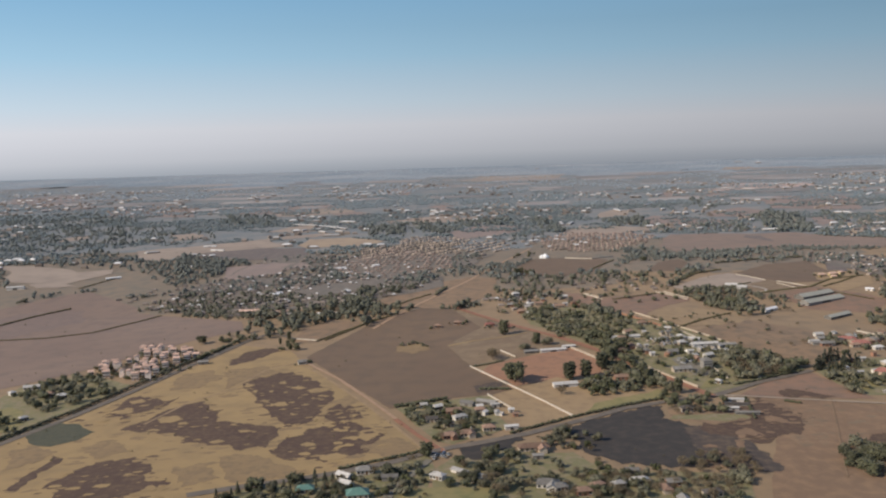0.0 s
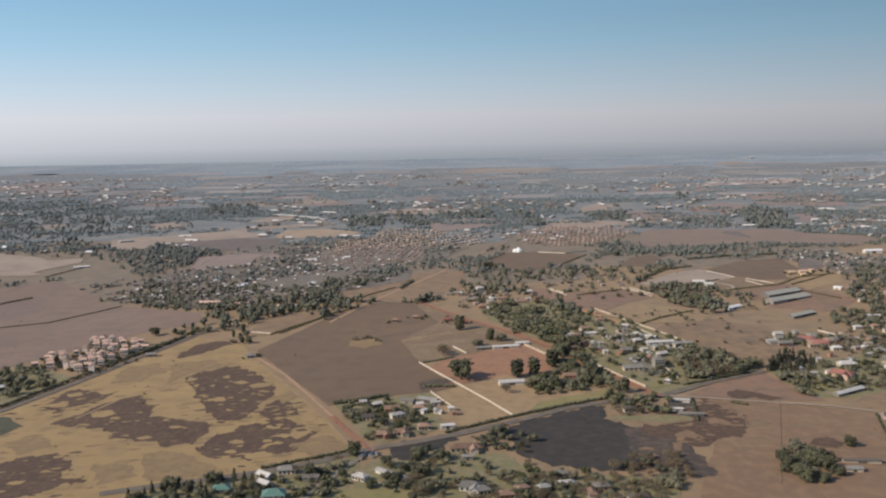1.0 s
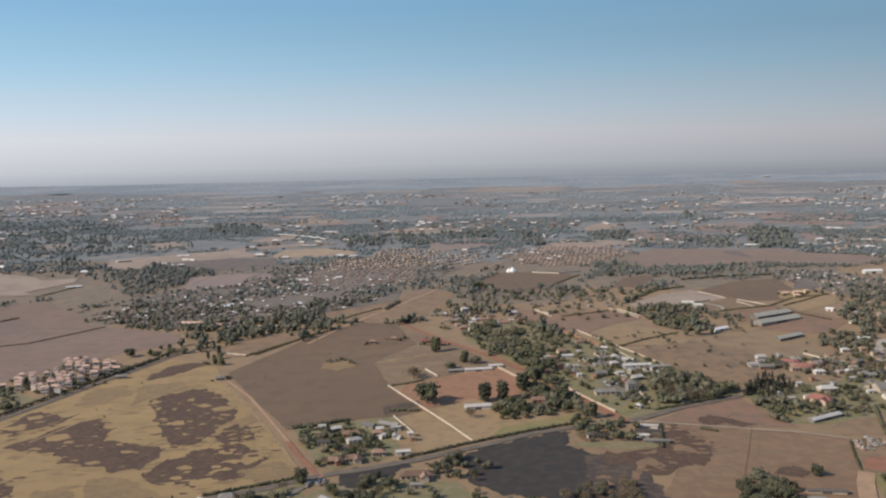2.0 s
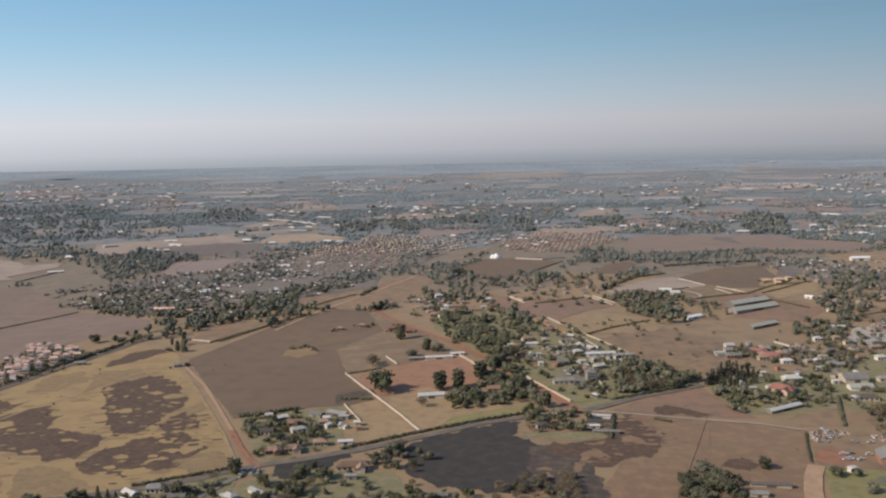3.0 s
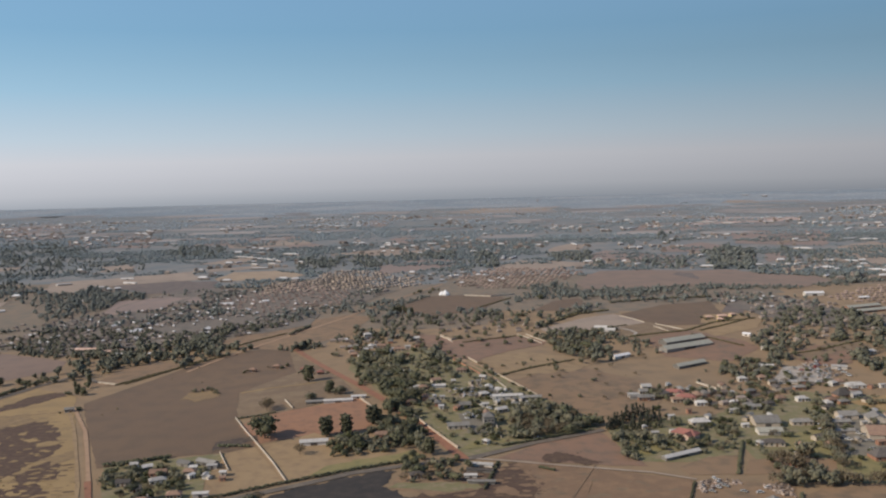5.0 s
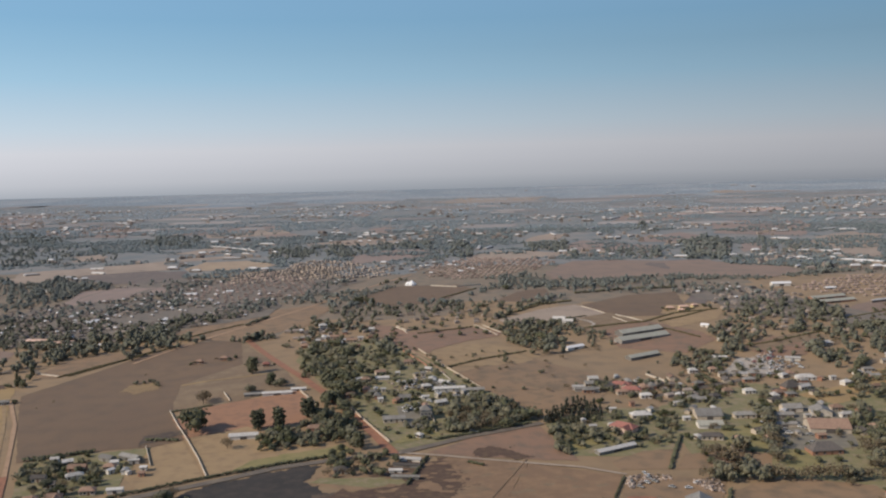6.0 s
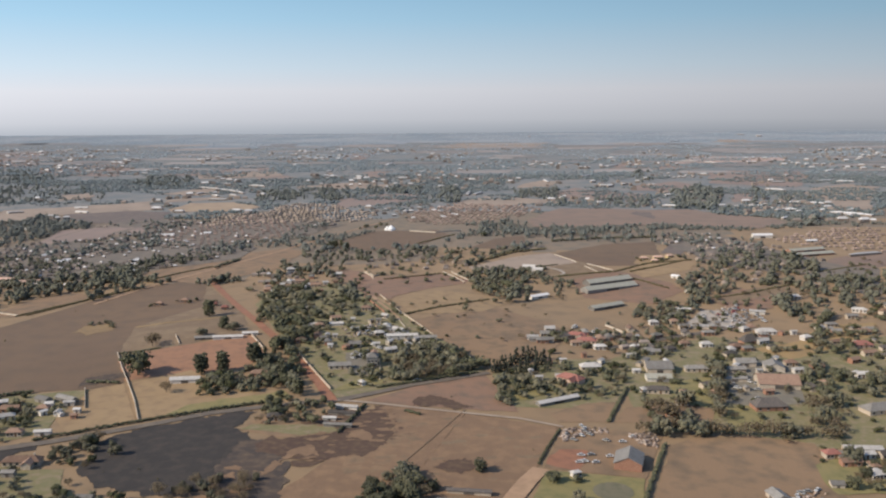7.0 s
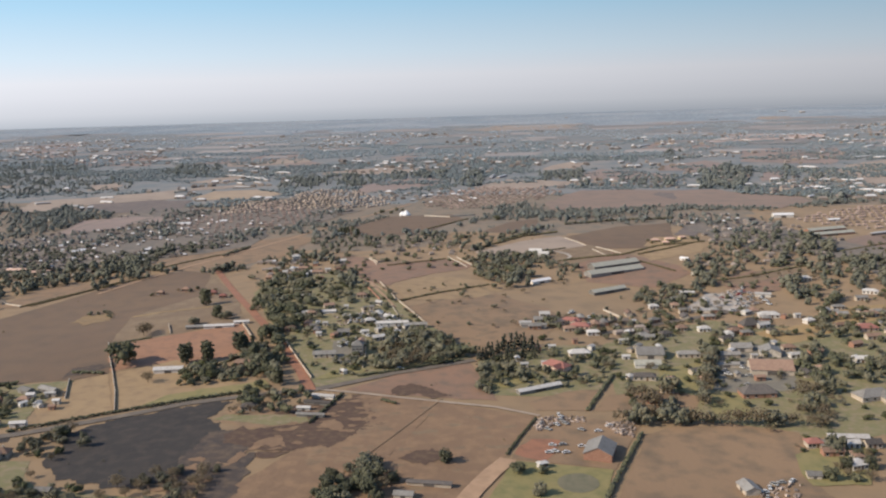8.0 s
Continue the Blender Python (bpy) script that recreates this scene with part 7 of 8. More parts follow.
tree_row([(294, 525.6), (306.1, 531.7), (318.6, 528), (334.2, 530.7), (351.9, 530.8), (369.1, 529.4)], 4.0, ["dry", "dry", "dry", "grey"], 6, 10, "row of gum trees behind the field")
grove([(294.5, 534.2), (301.7, 565.7), (317.6, 571.3), (319.5, 536.5)], 14, ["dry", "dry", "grey"], 7, 10.5, "gum trees behind the field")
tree_row([(333.3, 552.5), (337.4, 577.1), (343.2, 604.4), (348.4, 635)], 5, ["grey", "dry"], 6, 9, "trees along a drive")
grove([(371.6, 540.7), (383, 579.8), (399.6, 580.6), (395.2, 535.3), (376.8, 520.8)], 20, ["dry", "dry", "grey"], 6, 9.5, "gum trees beside the workshops")
grove([(384.9, 588.4), (396.6, 646.7), (411.9, 652), (420.4, 626.2), (440.5, 626.4), (429.1, 590.1), (399.6, 580.6)], 34, A, 4, 7, "garden trees")
grove([(412.9, 668.7), (429.8, 723.7), (438.5, 716.7), (458.9, 715.9), (438.3, 668.1)], 20, A, 4.5, 7.5, "garden trees")
grove([(434.9, 737.2), (445.8, 758.2), (451.1, 750.6), (442.7, 732.6)], 5, ["round"], 5, 7, "dark trees in a garden")
grove([(344.2, 645.7), (359.1, 681.6), (364, 669.5), (356.2, 640.8)], 8, C, 3.5, 5, "garden trees")
grove([(423.3, 774.6), (444.3, 797.7), (446, 773.5), (425.8, 752)], 8, A, 4, 6, "garden trees")
grove([(376.3, 474.7), (386.3, 503.1), (395.6, 503.8), (387.8, 470.7)], 12, B, 3.5, 5.5, "trees of a garden beside a field")
grove([(11.5, 1200.2), (61.9, 1234.4), (59.5, 1172.3)], 6, A, 4, 6, "trees beside the tent")
grove([(142.7, 747.3), (170.8, 781.5), (203.4, 799.6), (202.2, 768.9), (167.6, 747.2)], 16, B, 2, 3.5, "bushes on a tan plot")
grove([(188.1, 838.9), (194.3, 895.4), (228.3, 905.9), (243, 843.9), (222, 783.8), (203.4, 799.6)], 40, ["round", "round", "grey"], 4.5, 7, "dense wood beside the white barn")
grove([(251.1, 798.4), (259.2, 826.1), (268.2, 800.2), (264, 787.5)], 6, ["dry"], 4, 5.5, "brown trees behind a barn")

for land, count, kinds in (([(285.5, 647.4), (356.2, 709.9), (405.3, 692.8), (523.6, 803), (425.4, 524.1), (374.1, 519.3), (295.6, 530.7)], 150, C + A), ([(92.2, 618.9), (22.5, 825.3), (96.6, 836.8), (175.8, 675.8), (171.8, 596.9), (135, 565.8)], 150, C + A + A),
                           ([(237.8, 559.2), (227.7, 611.2), (287.2, 713.6), (396.6, 776.3), (386.3, 719.6), (299, 651.8), (283.5, 572.3)], 70, C + A), ([(5.4, 805.5), (-14.2, 933.8), (167.9, 996.8), (195, 839.8), (96.6, 836.8)], 70, A), ([(345.6, 778.7), (410.2, 930.2), (585.6, 978.7), (523.6, 803)], 110, A + ["dry"]),
                           ([(-44.6, 377.4), (-34.2, 445.8), (45.4, 439), (121.2, 422.7), (109.2, 380.2)], 60, C + A), ([(-117.8, 388.8), (-75.8, 415.9), (-34.2, 445.8), (-44.6, 377.4)], 30, C + A), ([(150.5, 687.8), (199.2, 798.6), (247.8, 770.5), (264.8, 708.2), (231.3, 651.4)], 16, ["dry", "grey"])):
    for p in scatter(land, count, tree_rng, 5):
        plant(tree_rng.choice(kinds), p, tree_rng.uniform(2.2, 5), tree_rng.uniform(0.85, 1.2), "small garden trees")
for x, y, w in HOMES:
    for _ in range(tree_rng.choice((1, 2, 3))):
        a, r = tree_rng.uniform(0, 6.3), w * tree_rng.uniform(0.62, 0.95) + 1.5
        plant(tree_rng.choice(C + A), (x + r * math.cos(a), y + r * math.sin(a)), tree_rng.uniform(1.8, 4), tree_rng.uniform(0.9, 1.25), "shrubs beside houses")
flush_groves()

# ---- distant woods and houses ----
wood_rng = random.Random(21)


ROWS = ([(-175.1, 1214.3), (-195.9, 1347.2), (-143.1, 1364.4), (-146, 1501.5), (-78.5, 1506.6), (-23.9, 1424.4), (26, 1364.1), (29.7, 1285.6), (-14.1, 1245.9), (-74.7, 1248), (-138.8, 1234.7)],
        [(-209.4, 1182), (-143.7, 1348.7), (-53.8, 1226.5), (-49.1, 1108.5), (-128.7, 1067.9), (-190, 1109.6)],
        [(74.1, 1391.9), (126.3, 1515.9), (223.8, 1472.2), (257.8, 1415.2), (222, 1308.5), (175, 1248), (120, 1229.7), (74.6, 1266.5)],
        [(492.1, 1084.8), (531, 1152.7), (622.1, 1204), (639.4, 1180), (582.1, 1010.8), (534.7, 1039.1), (509.1, 1063.5)])
for land in ROWS:
    PLOTS.append((min(p[0] for p in land), max(p[0] for p in land), min(p[1] for p in land), max(p[1] for p in land), land))


def open_land(x, y):
    return (int(x // 20), int(y // 20)) in FIELD_CELLS or any(a < x < b and c < y < d and inside((x, y), poly) for a, b, c, d, poly in PLOTS)


def grain(x, y):
    return noise.noise((x / 230, y / 150, 0.3)) + 0.7 * noise.noise((x / 80, y / 60, 5.3)) + 0.35 * noise.noise((x / 25, y / 25, 2.3))


MID_CROWN = []
for _ in range(8):
    verts, faces = [], []
    for _ in range(2):
        c = (wood_rng.uniform(-0.22, 0.22), wood_rng.uniform(-0.22, 0.22), wood_rng.uniform(0.35, 0.62))
        core(verts, faces, c, wood_rng.uniform(0.24, 0.36), wood_rng)
        for _ in range(7):
            d = Vector((wood_rng.gauss(0, 1), wood_rng.gauss(0, 1), wood_rng.gauss(0, 1))).normalized() * wood_rng.uniform(0.26, 0.4)
            tuft(verts, faces, (c[0] + d.x, c[1] + d.y, max(0.08, c[2] + d.z)), wood_rng.uniform(0.10, 0.19), wood_rng)
    MID_CROWN.append((np.array(verts), np.array(faces)))
mid_spots, homes = [], []


def mid_grove(poly, n, low, high):
    """Trees of one far grove or suburb, and, where the trees are low, homes between them."""
    for x, y in scatter(poly, round(0.8 * n), wood_rng, 2.0):
        x, y = x + wood_rng.gauss(0, 5), y + wood_rng.gauss(0, 9)
        if not open_land(x, y):
            mid_spots.append((x, y, wood_rng.uniform(low, high) * wood_rng.uniform(0.7, 1.1)))
    if low < 3.2:
        homes.extend(p for p in scatter(poly, n // 3, wood_rng, 7) if not open_land(*p))


mid_grove([(-188.8, 774.8), (-171.6, 794.8), (-147.8, 814.6), (-157, 830.6), (-198.7, 837.9), (-229.6, 835.5)], 60, 5, 9)
mid_grove([(-149.5, 808.7), (-114.3, 818.9), (-90.9, 835.5), (-102.3, 870), (-147.3, 919.6), (-156.4, 898.6), (-186.8, 882.1)], 90, 5, 9.5)
mid_grove([(-234.9, 843.4), (-202.1, 879.5), (-141.1, 901.7), (-103.2, 942.6), (-75.2, 989.7), (-131.8, 1110.2), (-191.9, 1145), (-239.5, 1123.8), (-273.9, 1056.4), (-336.7, 1057.7), (-356, 1023.7)], 420, 2.8, 6.5)
mid_grove([(-384.2, 1065.9), (-364.4, 1090.4), (-357.6, 1139.1), (-305.9, 1174.3), (-354.8, 1274), (-453.9, 1314.4), (-452.2, 1241.9), (-476.6, 1203.8)], 360, 4, 7.5)
mid_grove([(-281.2, 1177.8), (-215.1, 1148.3), (-121.6, 1128.6), (-27.8, 1136.5), (-7.5, 1234.2), (-95.5, 1291.1), (-199.9, 1272.6), (-262.9, 1252.4)], 260, 3, 6)
mid_grove([(-40.8, 811.9), (-30.9, 823.6), (-10.6, 848.5), (-38.5, 908.8), (-59.5, 906.3), (-58.7, 859.4)], 26, 5, 9)
mid_grove([(-70.2, 886.1), (-61.1, 890.2), (-95.3, 979.8), (-108.3, 981.9)], 12, 5, 9)
mid_grove([(-96.4, 889.9), (-72.7, 891.9), (-108.3, 981.9), (-137.7, 986.4)], 18, 3, 6)
mid_grove([(-78.3, 970.3), (-61.4, 1018.4), (-67.8, 1082.3), (-131.4, 1117.9)], 60, 4, 7)
mid_grove([(-60.2, 1050.8), (15.4, 985.6), (54.2, 925.9), (74.4, 943.2), (61.5, 1025.1), (20, 1057.3), (-38.7, 1105)], 90, 4, 8)
mid_grove([(70.1, 949.9), (102.3, 953.7), (154.3, 931.8), (145.7, 1015), (90.5, 1078.2), (60.1, 1018.1)], 90, 4, 8)
mid_grove([(-9.2, 927.3), (10.4, 930), (-3.7, 982.6), (-26.3, 987.1)], 16, 6, 9)
mid_grove([(23, 853.7), (27, 873), (77.5, 855), (56.2, 928.4), (9.2, 930.2)], 45, 4, 8)
mid_grove([(-24.2, 885.1), (16.2, 874.5), (3.5, 913.8), (-29.1, 913.1)], 14, 3, 5)
mid_grove([(96.4, 763.6), (120.6, 761.9), (108.3, 806.5), (90.3, 833), (82.9, 824.4)], 26, 5, 8.5)
mid_grove([(98.1, 862.3), (108, 788.2), (119.4, 787.4), (106.4, 835.8)], 6, 3, 5)
mid_grove([(193.8, 861.5), (207.2, 796.5), (224.3, 780.6), (235.2, 817), (242.9, 847.8), (237.5, 901), (211.2, 937.2), (186.3, 926)], 75, 4.5, 8.5)
mid_grove([(151.7, 932.1), (195.2, 930.6), (215.2, 916.4), (188.4, 1018.3), (141.1, 1026.9)], 50, 3.5, 7)
mid_grove([(195.4, 989.5), (240.1, 997.7), (243.1, 1045.5), (202, 1067.8)], 55, 4, 7)
mid_grove([(175.3, 1128.9), (219.1, 1082.7), (261, 1095.9), (295.9, 1050.2), (362.4, 1065.7), (378.2, 1167.4), (326.3, 1204.5), (259.8, 1211.6), (209.1, 1272.2), (170.8, 1214.5)], 170, 4, 7.5)
mid_grove([(254, 822.4), (269, 819.6), (267.1, 848), (256.6, 851.8)], 9, 3.5, 6)
mid_grove([(351.4, 794), (358.5, 786), (380, 808.9), (412.3, 862.4), (422.7, 894.5), (396.1, 900.4), (367.6, 877.5)], 70, 4, 8.5)
mid_grove([(373.9, 928.4), (396.8, 905), (424, 901.4), (456, 901.6), (481.9, 905.6), (498.8, 962), (471.7, 993), (441, 1020.3), (400.1, 993.8)], 130, 3.5, 7.5)
mid_grove([(456, 901.6), (481.9, 905.6), (500.9, 973.4), (476.4, 980.6)], 28, 6, 10)
mid_grove([(430, 842.8), (460.6, 830.8), (496.3, 804.3), (514.3, 821.3), (549.2, 926.5), (500.8, 916.9), (468.4, 878.8), (440.9, 894.7)], 110, 4, 8.5)
mid_grove([(381.6, 1013.3), (441, 1020.3), (478.3, 1046.9), (458.9, 1117.6), (386.4, 1156.5), (366.4, 1078.2)], 110, 3, 6)
mid_grove([(418.2, 759.9), (437.8, 755.8), (450.9, 792.6), (432.5, 806.8)], 24, 5, 9)
mid_grove([(448.3, 806.2), (464.4, 785.5), (498.2, 795.7), (498.6, 822), (458.7, 823.5)], 30, 4, 7)
mid_grove([(404.3, 775.9), (408.9, 775.6), (414.3, 810.9), (409.1, 811.2)], 6, 3.5, 6)
mid_grove([(311.9, 755.2), (330.2, 741.4), (348.2, 749), (349.6, 778.7), (325.3, 775.8), (306.4, 762.4)], 45, 3.5, 6.5)
mid_grove([(287.2, 713.7), (305.9, 717.2), (322.8, 667), (299.9, 669.6), (286.7, 692.6)], 26, 3, 5.5)
mid_grove([(-376, 923.8), (-334, 908), (-294.1, 894.9), (-282.8, 926.3), (-303.6, 1008.2), (-363.4, 1049.8), (-365.9, 980.2), (-387.6, 961.4)], 70, 3, 6)
mid_grove([(-375.7, 1026.2), (-279.4, 924.8), (-217.4, 916.8), (-189.7, 957.9), (-102.6, 945.5), (-50.3, 982.3), (-53.7, 1056.8), (-124.7, 1162.7), (-257, 1313), (-317, 1282.4), (-338.2, 1127.6)], 330, 2.6, 6)
mid_grove([(-220.6, 766.1), (-177, 760.8), (-170.7, 816.1), (-144.9, 835), (-176.8, 889.7), (-239.6, 887.7)], 80, 5, 9)
mid_grove([(-140.2, 800.4), (-107.1, 790.8), (-78.7, 824.8), (-75, 864.4), (-122.7, 913.3), (-152.5, 898.6)], 70, 5, 9.5)
mid_grove([(-134.8, 916.3), (-105, 911.9), (-105.2, 982.9), (-147.7, 1009.1)], 26, 4, 8)
mid_grove([(-67.6, 817.2), (-45.8, 827.5), (-51.6, 945.3), (-72.5, 944.1)], 20, 5, 9)
mid_grove([(-593.4, 1285.2), (-498.7, 1216.6), (-400, 1181.9), (-365.1, 1220.3), (-448.7, 1356.9), (-535, 1352.1), (-652.3, 1437.1)], 260, 4, 7.5)
mid_grove([(-625, 1221.2), (-583.3, 1196), (-620.7, 1311.3), (-706.9, 1432.9)], 40, 4, 7.5)
mid_grove([(-801.9, 1433.7), (-713.9, 1447.3), (-607.3, 1514), (-702.3, 1705.1), (-868, 1895.1), (-967.3, 1870.6), (-957.3, 1717.4)], 420, 4, 7.5)
mid_grove([(-630.1, 1119.3), (-607.9, 1108.4), (-713.4, 1303.4), (-738.3, 1317.4)], 24, 5, 9)
mid_grove([(-537.2, 967.2), (-510.5, 971.8), (-496.4, 1017.2), (-529.7, 1065.3), (-548.8, 1033.6)], 36, 4, 7.5)
mid_grove([(-541.9, 1078.6), (-524.1, 1086.4), (-562.9, 1166.1), (-575, 1151.3)], 14, 4, 7)
mid_grove([(-211, 1532.6), (-149.3, 1515.7), (-159.9, 1742.7), (-230.3, 1761.1)], 70, 5, 8)
mid_grove([(-119.1, 1573.2), (-71.7, 1550.8), (-81.6, 1780.9), (-123.8, 1829)], 45, 5, 8)
mid_grove([(-562, 1857), (-409.5, 1761.8), (-499.2, 2069.2), (-603, 2039.2)], 200, 4, 8)
mid_grove([(46, 1412.2), (125.3, 1525.3), (86.7, 1708), (24.1, 1656.3), (-5.2, 1502.9)], 70, 4, 7)
mid_grove([(-289.9, 1510.5), (-270.5, 1468.5), (-180.6, 1399.9), (-229.1, 1499.8)], 8, 4, 7)
mid_grove([(-213.6, 1581.2), (-141.9, 1569.2), (-169.6, 1687.3), (-248, 1720.3)], 90, 5, 9)
mid_grove([(-111.9, 1546.8), (-76.7, 1576.8), (-134.7, 1787.7), (-159.5, 1747.9)], 70, 5, 9)
mid_grove([(-61.6, 1512.3), (-18.4, 1479.8), (-38.3, 1598.3), (-83.4, 1605.4)], 40, 5, 8)
mid_grove([(-57.9, 1669.4), (47.2, 1632.7), (34.5, 1793.3), (-76.7, 1812)], 150, 5, 9)
mid_grove([(102.6, 1529.1), (125.3, 1525.3), (101.3, 1782.1), (65.5, 1846.2)], 60, 6, 10)
mid_grove([(220.9, 1556.3), (287.3, 1574.1), (294.5, 1769.9), (218.6, 1772.8)], 140, 5, 9)
mid_grove([(261.1, 1502.8), (286.1, 1462.8), (287.7, 1613.2), (260.1, 1637.8)], 30, 5, 9)
mid_grove([(447.2, 1430.6), (506.8, 1420.6), (564.3, 1693.2), (546.4, 1810.1), (488.4, 1709.1)], 240, 7, 12)
mid_grove([(493.4, 1345.1), (496.5, 1323.1), (525.3, 1459.3), (521.6, 1495.2)], 10, 7, 11)
mid_grove([(393.4, 1439), (412.8, 1436), (435, 1646.5), (412.7, 1650.9)], 50, 5, 9)
mid_grove([(455.6, 1891.8), (470.9, 1888.4), (533.3, 2450.4), (460.9, 2182.6)], 60, 5, 9)
mid_grove([(575.4, 1493.9), (596.7, 1554.4), (641.6, 1777), (623.2, 1735.4)], 20, 6, 10)
mid_grove([(598, 1489.5), (676.4, 1519.7), (708.2, 1662.1), (662.5, 1726.5)], 70, 4, 7)
mid_grove([(556.8, 1207.1), (567.3, 1200.2), (599.6, 1320.9), (584.3, 1309.3)], 10, 7, 11)
mid_grove([(365.1, 1486.8), (381.2, 1484.3), (394.7, 1654.3), (376.6, 1657.7)], 30, 5, 9)
mid_grove([(332, 1585.8), (368.1, 1532), (374.7, 1699.9), (343.1, 1738.4)], 40, 4, 7)
mid_grove([(-1083.1, 1947), (-924.9, 1884.4), (-755.9, 1892.5), (-881.7, 2212.8), (-1064.2, 2233.3), (-1230.3, 2215.4)], 420, 4, 7.5)
mid_grove([(-693.1, 1527.4), (-528.8, 1509.2), (-474.9, 1579.9), (-558.8, 1747.8), (-752.3, 1840.5), (-869, 1790.1)], 240, 4, 7.5)
while len(mid_spots) < 7700:
    y = 850 + 480 * wood_rng.random()
    x = wood_rng.uniform(-0.60 * y - 60, 0.60 * y + 330)
    if grain(x, y) > 0.3 and not open_land(x, y):
        mid_spots.append((x, y, wood_rng.uniform(1.6, 4.5)))


def mid_woods(spots, mat, label):
    """Trees of the middle distance as one joined mass."""
    vs, fs, k = [], [], 0
    for x, y, h in spots:
        v, f = wood_rng.choice(MID_CROWN)
        a, wide = wood_rng.uniform(0, 6.3), wood_rng.uniform(0.85, 1.25)
        ca, sa = h * wide * math.cos(a), h * wide * math.sin(a)
        vs.append(np.stack((x + ca * v[:, 0] - sa * v[:, 1], y + sa * v[:, 0] + ca * v[:, 1], ground_z(x, y) + h * v[:, 2] * 1.05), 1))
        fs.append(f + k)
        k += len(v)
    mass = raw("woods", np.concatenate(vs).tolist(), np.concatenate(fs).tolist(), mat)
    mass.data.shade_smooth()
    return tagged(mass, label, "woods", kind="stuff")


# groves beyond y 1010 take the hazier leaf colour
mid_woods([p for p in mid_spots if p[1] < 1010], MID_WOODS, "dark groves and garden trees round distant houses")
mid_woods([p for p in mid_spots if p[1] >= 1010], OUTER_WOODS, "groves blued by haze round a far suburb")
# each farther belt takes a leaf colour with more haze in it
belts = ((1300, 2100, 19000, 0.06, WOODS_NEAR, "belts of dark trees blued by haze across the plain"), (2100, 2700, 12000, -0.05, WOODS, "belts of trees greyed by haze across the far plain"),
         (2700, 3900, 10500, -0.1, WOODS_PALE, "belts of trees paled by haze in the distance"),
         (3900, 4990, 7000, -0.2, WOODS_FAR, "trees faded blue-grey by haze towards the horizon"))
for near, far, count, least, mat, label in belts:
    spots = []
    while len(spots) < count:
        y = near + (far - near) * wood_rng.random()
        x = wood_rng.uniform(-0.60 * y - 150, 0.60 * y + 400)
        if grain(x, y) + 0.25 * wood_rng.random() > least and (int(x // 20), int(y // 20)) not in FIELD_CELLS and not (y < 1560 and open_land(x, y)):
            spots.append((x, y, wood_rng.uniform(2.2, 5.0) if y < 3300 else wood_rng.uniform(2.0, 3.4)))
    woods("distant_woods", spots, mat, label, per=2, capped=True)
spots = []
for _ in range(1500):
    y = 420 + 1000 * wood_rng.random()
    x = wood_rng.uniform(-0.6 * y - 60, 0.65 * y + 300)
    if noise.noise((x / 80, y / 80, 9.3)) > 0.15:
        spots.append((x, y, wood_rng.uniform(0.6, 1.8)))
woods("scrub", spots, BUSH, "low scrub scattered over the dry fields", per=4, category="scrub")


def far_houses(name, spots, roof, label, rng):
    verts, faces, slots = [], [], []
    for x, y, w, d, h, a in spots:
        z = ground_z(x, y)
        k = len(verts)
        ca, sa = math.cos(a), math.sin(a)
        for px, py, pz in ((-1, -1, 0), (1, -1, 0), (1, 1, 0), (-1, 1, 0), (-1, -1, 1), (1, -1, 1), (1, 1, 1), (-1, 1, 1), (-0.6, 0, 1.55), (0.6, 0, 1.55)):
            gx, gy = px * w / 2, py * d / 2
            verts.append((x + gx * ca - gy * sa, y + gx * sa + gy * ca, z + pz * h))
        for f, s in (((0, 1, 5, 4), 0), ((1, 2, 6, 5), 0), ((2, 3, 7, 6), 0), ((3, 0, 4, 7), 0), ((4, 5, 9, 8), 1), ((6, 7, 8, 9), 1), ((5, 6, 9), 1), ((7, 4, 8), 1)):
            faces.append(tuple(i + k for i in f))
            slots.append(s)
    return tagged(raw(name, verts, faces, [FAR_HOUSE_WALL, roof], slots), label, "houses", kind="stuff")


def rows_of_houses(poly, pitch_x, pitch_y, turn, size, rng):
    """House plots in rows inside a piece of land."""
    xs, ys = [p[0] for p in poly], [p[1] for p in poly]
    cx, cy, out = sum(xs) / len(xs), sum(ys) / len(ys), []
    span = max(max(xs) - min(xs), max(ys) - min(ys))
    a = radians(turn)
    n = int(span / min(pitch_x, pitch_y)) + 1
    for i in range(-n, n + 1):
        for j in range(-n, n + 1):
            px, py = i * pitch_x, j * pitch_y
            x, y = cx + px * math.cos(a) - py * math.sin(a) + rng.uniform(-1.5, 1.5), cy + px * math.sin(a) + py * math.cos(a) + rng.uniform(-1.5, 1.5)
            if inside((x, y), poly) and rng.random() < 0.9:
                out.append((x, y, size * rng.uniform(0.8, 1.2), size * 0.7 * rng.uniform(0.8, 1.2), rng.uniform(1.3, 1.8), a + rng.choice((0, 0, 1.57))))
    return out


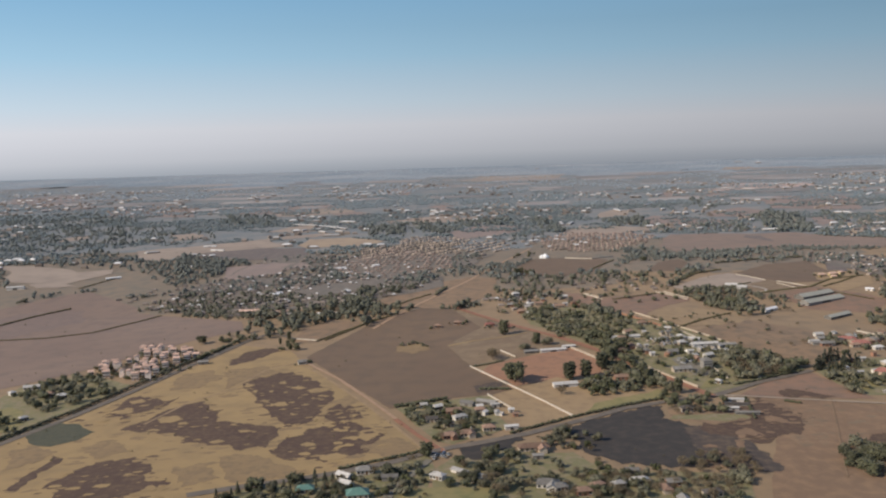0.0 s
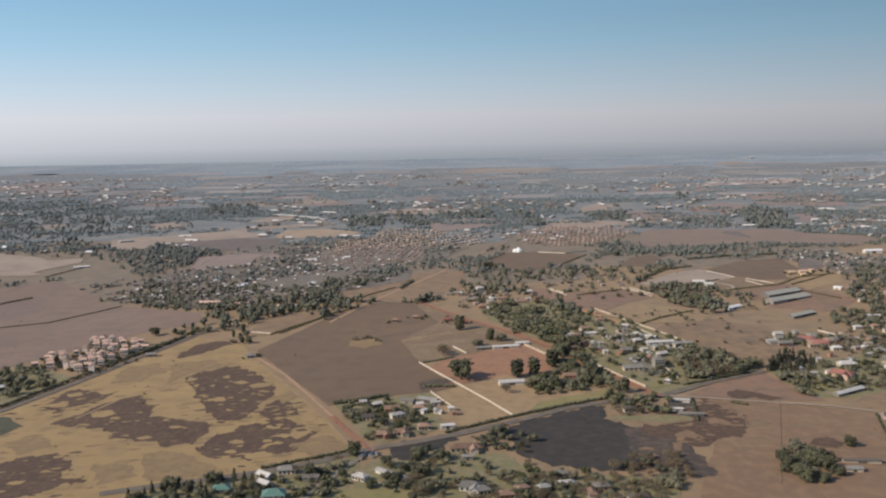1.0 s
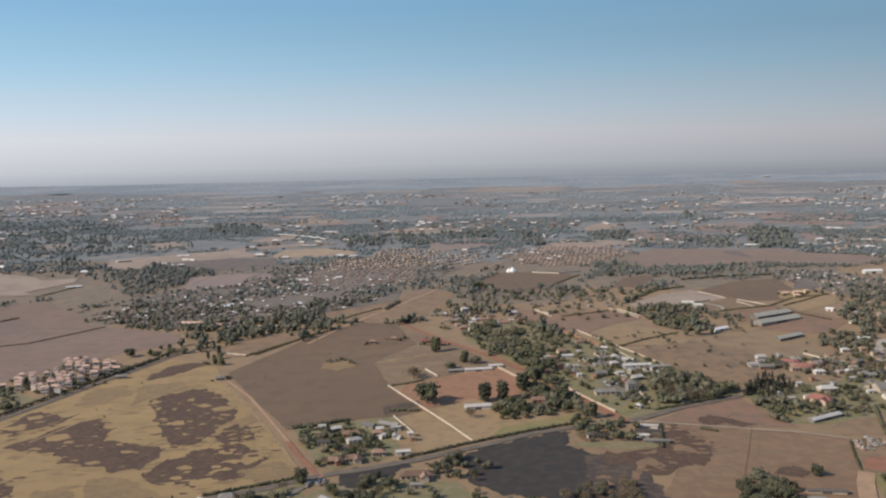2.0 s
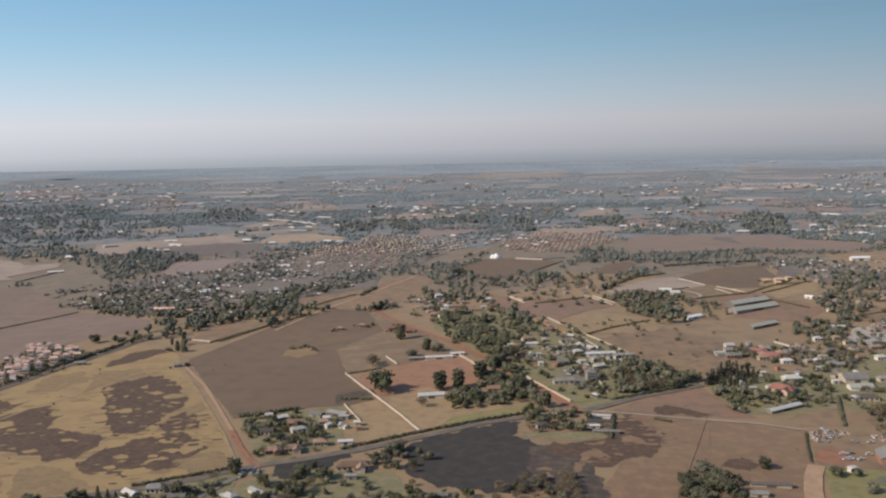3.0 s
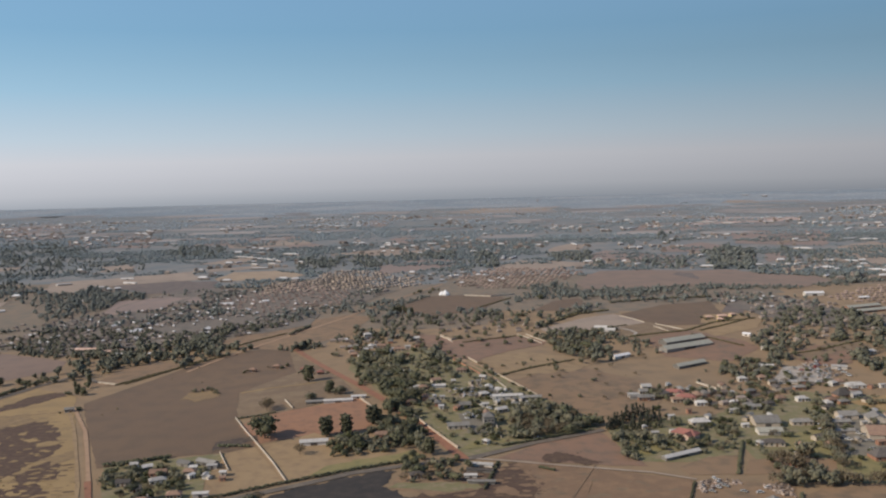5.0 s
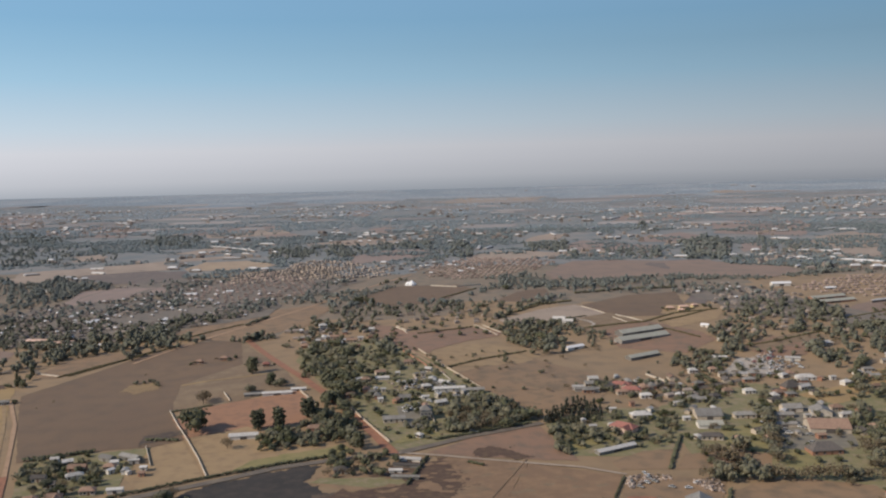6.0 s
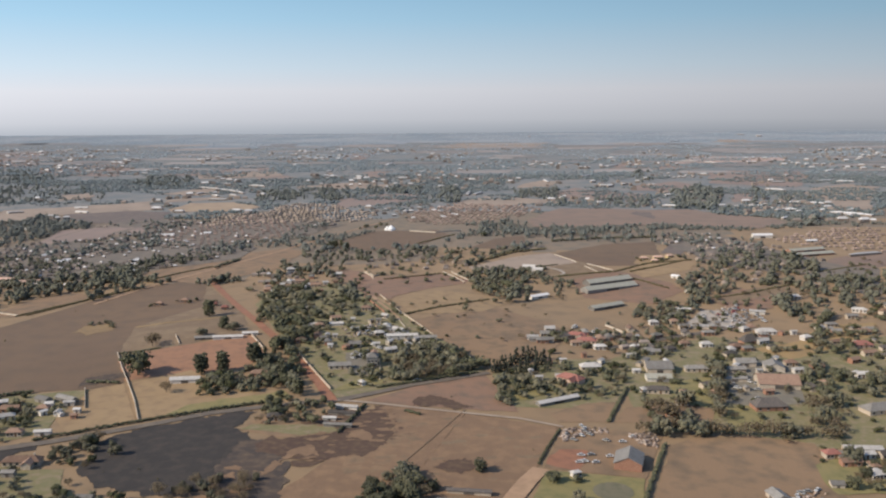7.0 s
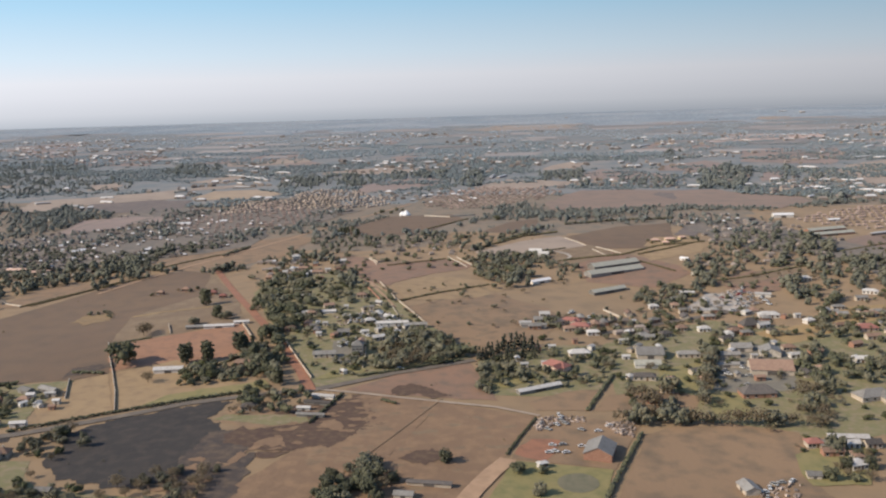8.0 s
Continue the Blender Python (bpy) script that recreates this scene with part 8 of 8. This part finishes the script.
hr = random.Random(31)
far_houses("far_houses", rows_of_houses(ROWS[0], 7.0, 19, 60, 4.6, hr), ROW_ROOF, "dense rows of small tiled houses in a far suburb", hr)
far_houses("far_houses", rows_of_houses(ROWS[1], 8, 18, 20, 4.6, hr) + rows_of_houses(ROWS[2], 7, 18, 15, 4.5, hr), FAR_ROOF_PINK, "pinkish rows of small houses in a far suburb", hr)
far_houses("far_houses", rows_of_houses(ROWS[3], 7, 18, 10, 4.6, hr), FAR_ROOF_PINK, "red-roofed rows of new houses in a far suburb", hr)
mixed = []
for poly, n in (([(-376.5, 940.7), (-289.3, 1004), (-207.8, 1053.3), (-141.3, 962.8), (-145.8, 840.4), (-241.2, 851.1)], 150), ([(-434.8, 960.7), (-411.9, 1050.9), (-331.6, 1104.9), (-297.2, 1032.4), (-376.5, 940.7)], 40), ([(-355.8, 1616.4), (-354.7, 1828.3), (-258.5, 1803.3), (-256.4, 1639.3)], 10), ([(73.8, 934.2), (97.9, 976.1), (169.8, 980.1), (188.1, 907.8), (112.8, 900.3)], 20),
                ([(352.5, 843.2), (390.9, 929.2), (439.5, 957.9), (509.7, 984.6), (507.5, 840.2), (438.4, 842.5)], 34), ([(357.5, 985.6), (437.8, 1096.7), (501.1, 1052.5), (439.5, 957.9), (386, 929)], 50), ([(-3.3, 828.9), (-14.2, 933.8), (69.8, 906.3), (83.1, 814.6)], 16), ([(324, 1492.5), (421.5, 1648.5), (466.3, 1514), (416.5, 1434.9)], 30), ([(558.7, 1452.5), (675.3, 1780.2), (778.8, 1700.1), (658.1, 1318)], 50)):
    mixed += [(x, y, hr.uniform(3.5, 6), hr.uniform(3, 4.2), hr.uniform(1.5, 2), radians(hr.choice((10, 100, 30)))) for x, y in scatter(poly, n, hr, 8) if not open_land(x, y)]
mixed += [(x, y, hr.uniform(4, 7), hr.uniform(3.5, 4.5), hr.uniform(1.8, 2.4), radians(hr.choice((10, 100, 30)))) for x, y in homes]
far_houses("far_houses", mixed, FAR_ROOF, "scattered houses among distant trees", hr)
pale, dull = [], []
for x, y in scatter([(-376.5, 940.7), (-289.3, 1004), (-207.8, 1053.3), (-141.3, 962.8), (-145.8, 840.4), (-241.2, 851.1)], 32, hr, 6) + scatter([(-325.3, 1083.4), (-233.3, 1188.4), (-80, 1153), (-47.8, 1076.5), (-149.4, 1021)], 32, hr, 6) + hr.sample(homes, min(len(homes), 70)):
    pale.append((x + 5, y, hr.uniform(2.5, 4.5), hr.uniform(2.5, 3.5), hr.uniform(1.6, 2.2), radians(hr.gauss(12, 20))))
for _ in range(4000):
    y = 1250 + 2000 * hr.random()
    x = hr.uniform(-0.6 * y - 100, 0.62 * y + 400)
    if noise.noise((x / 150, y / 230, 7.7)) > 0.12 and not (y < 1700 and open_land(x, y)):
        lit = hr.random() < 0.4
        (pale if lit else dull).append((x, y, hr.uniform(6, 17) if lit else hr.uniform(5, 11), hr.uniform(4, 7), hr.uniform(2.4, 4.2), radians(hr.gauss(12, 12))))


def pale_roof(x, y, w, d, a):
    return (x, y, w, 0.6 * d, 2.3, a)


pale += [pale_roof(*p) for p in ((-362.6, 1764.9, 73.4, 6, -0.60), (-300.5, 1708.8, 94.9, 7, -0.84), (-346.9, 1667, 19.2, 8, 1.21), (-305.3, 1627.8, 18.6, 7, -0.67), (-289.2, 1818.9, 40.3, 6, -0.45), (130.7, 1680.3, 62, 10, 1.55), (147.1, 1677.4, 41, 10, 1.31), (269.1, 1938.7, 42.2, 9, -1.36), (445.7, 1464.9, 27.6, 8, -0.17),)]
pale += [pale_roof(*p) for p in ((715.3, 1915.2, 27.9, 7, 0.24), (601.2, 1411.9, 17.2, 14, -0.18), (657, 1514.4, 51.5, 9, -0.55), (664.4, 1354.3, 56.1, 12, -0.72), (846, 1930.6, 33.7, 12, -0.24), (814.5, 1952.2, 40.9, 10, 0.48), (668, 1753.7, 32.6, 12, -0.57), (-233.4, 2209.2, 16.6, 12, 1.21), (-1106.8, 3117.8, 35.6, 18, 1.79),)]
pale += [pale_roof(*p) for p in ((-588.4, 2021.8, 13.7, 9, 1.44), (-531.7, 1395, 19.9, 6, 0.53), (-411.3, 1217.9, 4.6, 6, 1.48), (-275, 1632, 20.5, 6, -0.63), (-277, 1561.5, 31.5, 4, 0.10), (-129.5, 2457.4, 83.2, 10, 1.51), (652.5, 2561, 57.5, 6, 0.07), (700.8, 2508.4, 57.9, 6, -1.21), (117.2, 1976.2, 18, 9, -0.20),)]
pale += [pale_roof(*p) for p in ((357.8, 2073.2, 46.6, 6, 1.00), (431.9, 2377, 81.6, 6, 0.99), (910.8, 2231.4, 73.1, 14, 1.05), (817.4, 3874.9, 100.7, 8, -2.04), (636.2, 3576.9, 43.7, 10, 0.88), (63.2, 1375.4, 7.9, 5, 0.95), (563.5, 1298.9, 15.4, 6, 0.89), (557.9, 996.8, 38.2, 4, 0.43),)]
for land, n in (([(485.5, 2020.2), (591.6, 2023), (609.1, 2142.8), (504.5, 2137.9)], 22), ([(569.9, 1434.1), (648, 1285.9), (693, 1428.5), (646.4, 1623.2), (536.6, 1457.2)], 40), ([(2.6, 1419.9), (76.9, 1488.9), (138.6, 1394.8), (137.8, 1260.7), (74.6, 1266.5)], 30), ([(57.9, 2325.1), (327, 2253.3), (335.6, 2584.9), (183.9, 2635.9), (46.1, 2448.8)], 40)):
    for x, y in scatter(land, n, hr, 9):
        (pale if hr.random() < 0.4 else dull).append((x, y, hr.uniform(4, 8), hr.uniform(3, 5), 2.2, radians(hr.gauss(10, 10))))
pale += [(*(1280.5, 4416.8), 22, 16, 5, 0.2), (*(1246, 4644.6), 34, 12, 3, 0.1), (*(231.7, 4480.1), 14, 10, 3, 0.1)]
far_houses("far_houses", pale, FAR_PALE, "pale roofs glinting across the far plain", hr)
far_houses("far_houses", dull, FAR_ROOF, "scattered roofs across the far plain", hr)
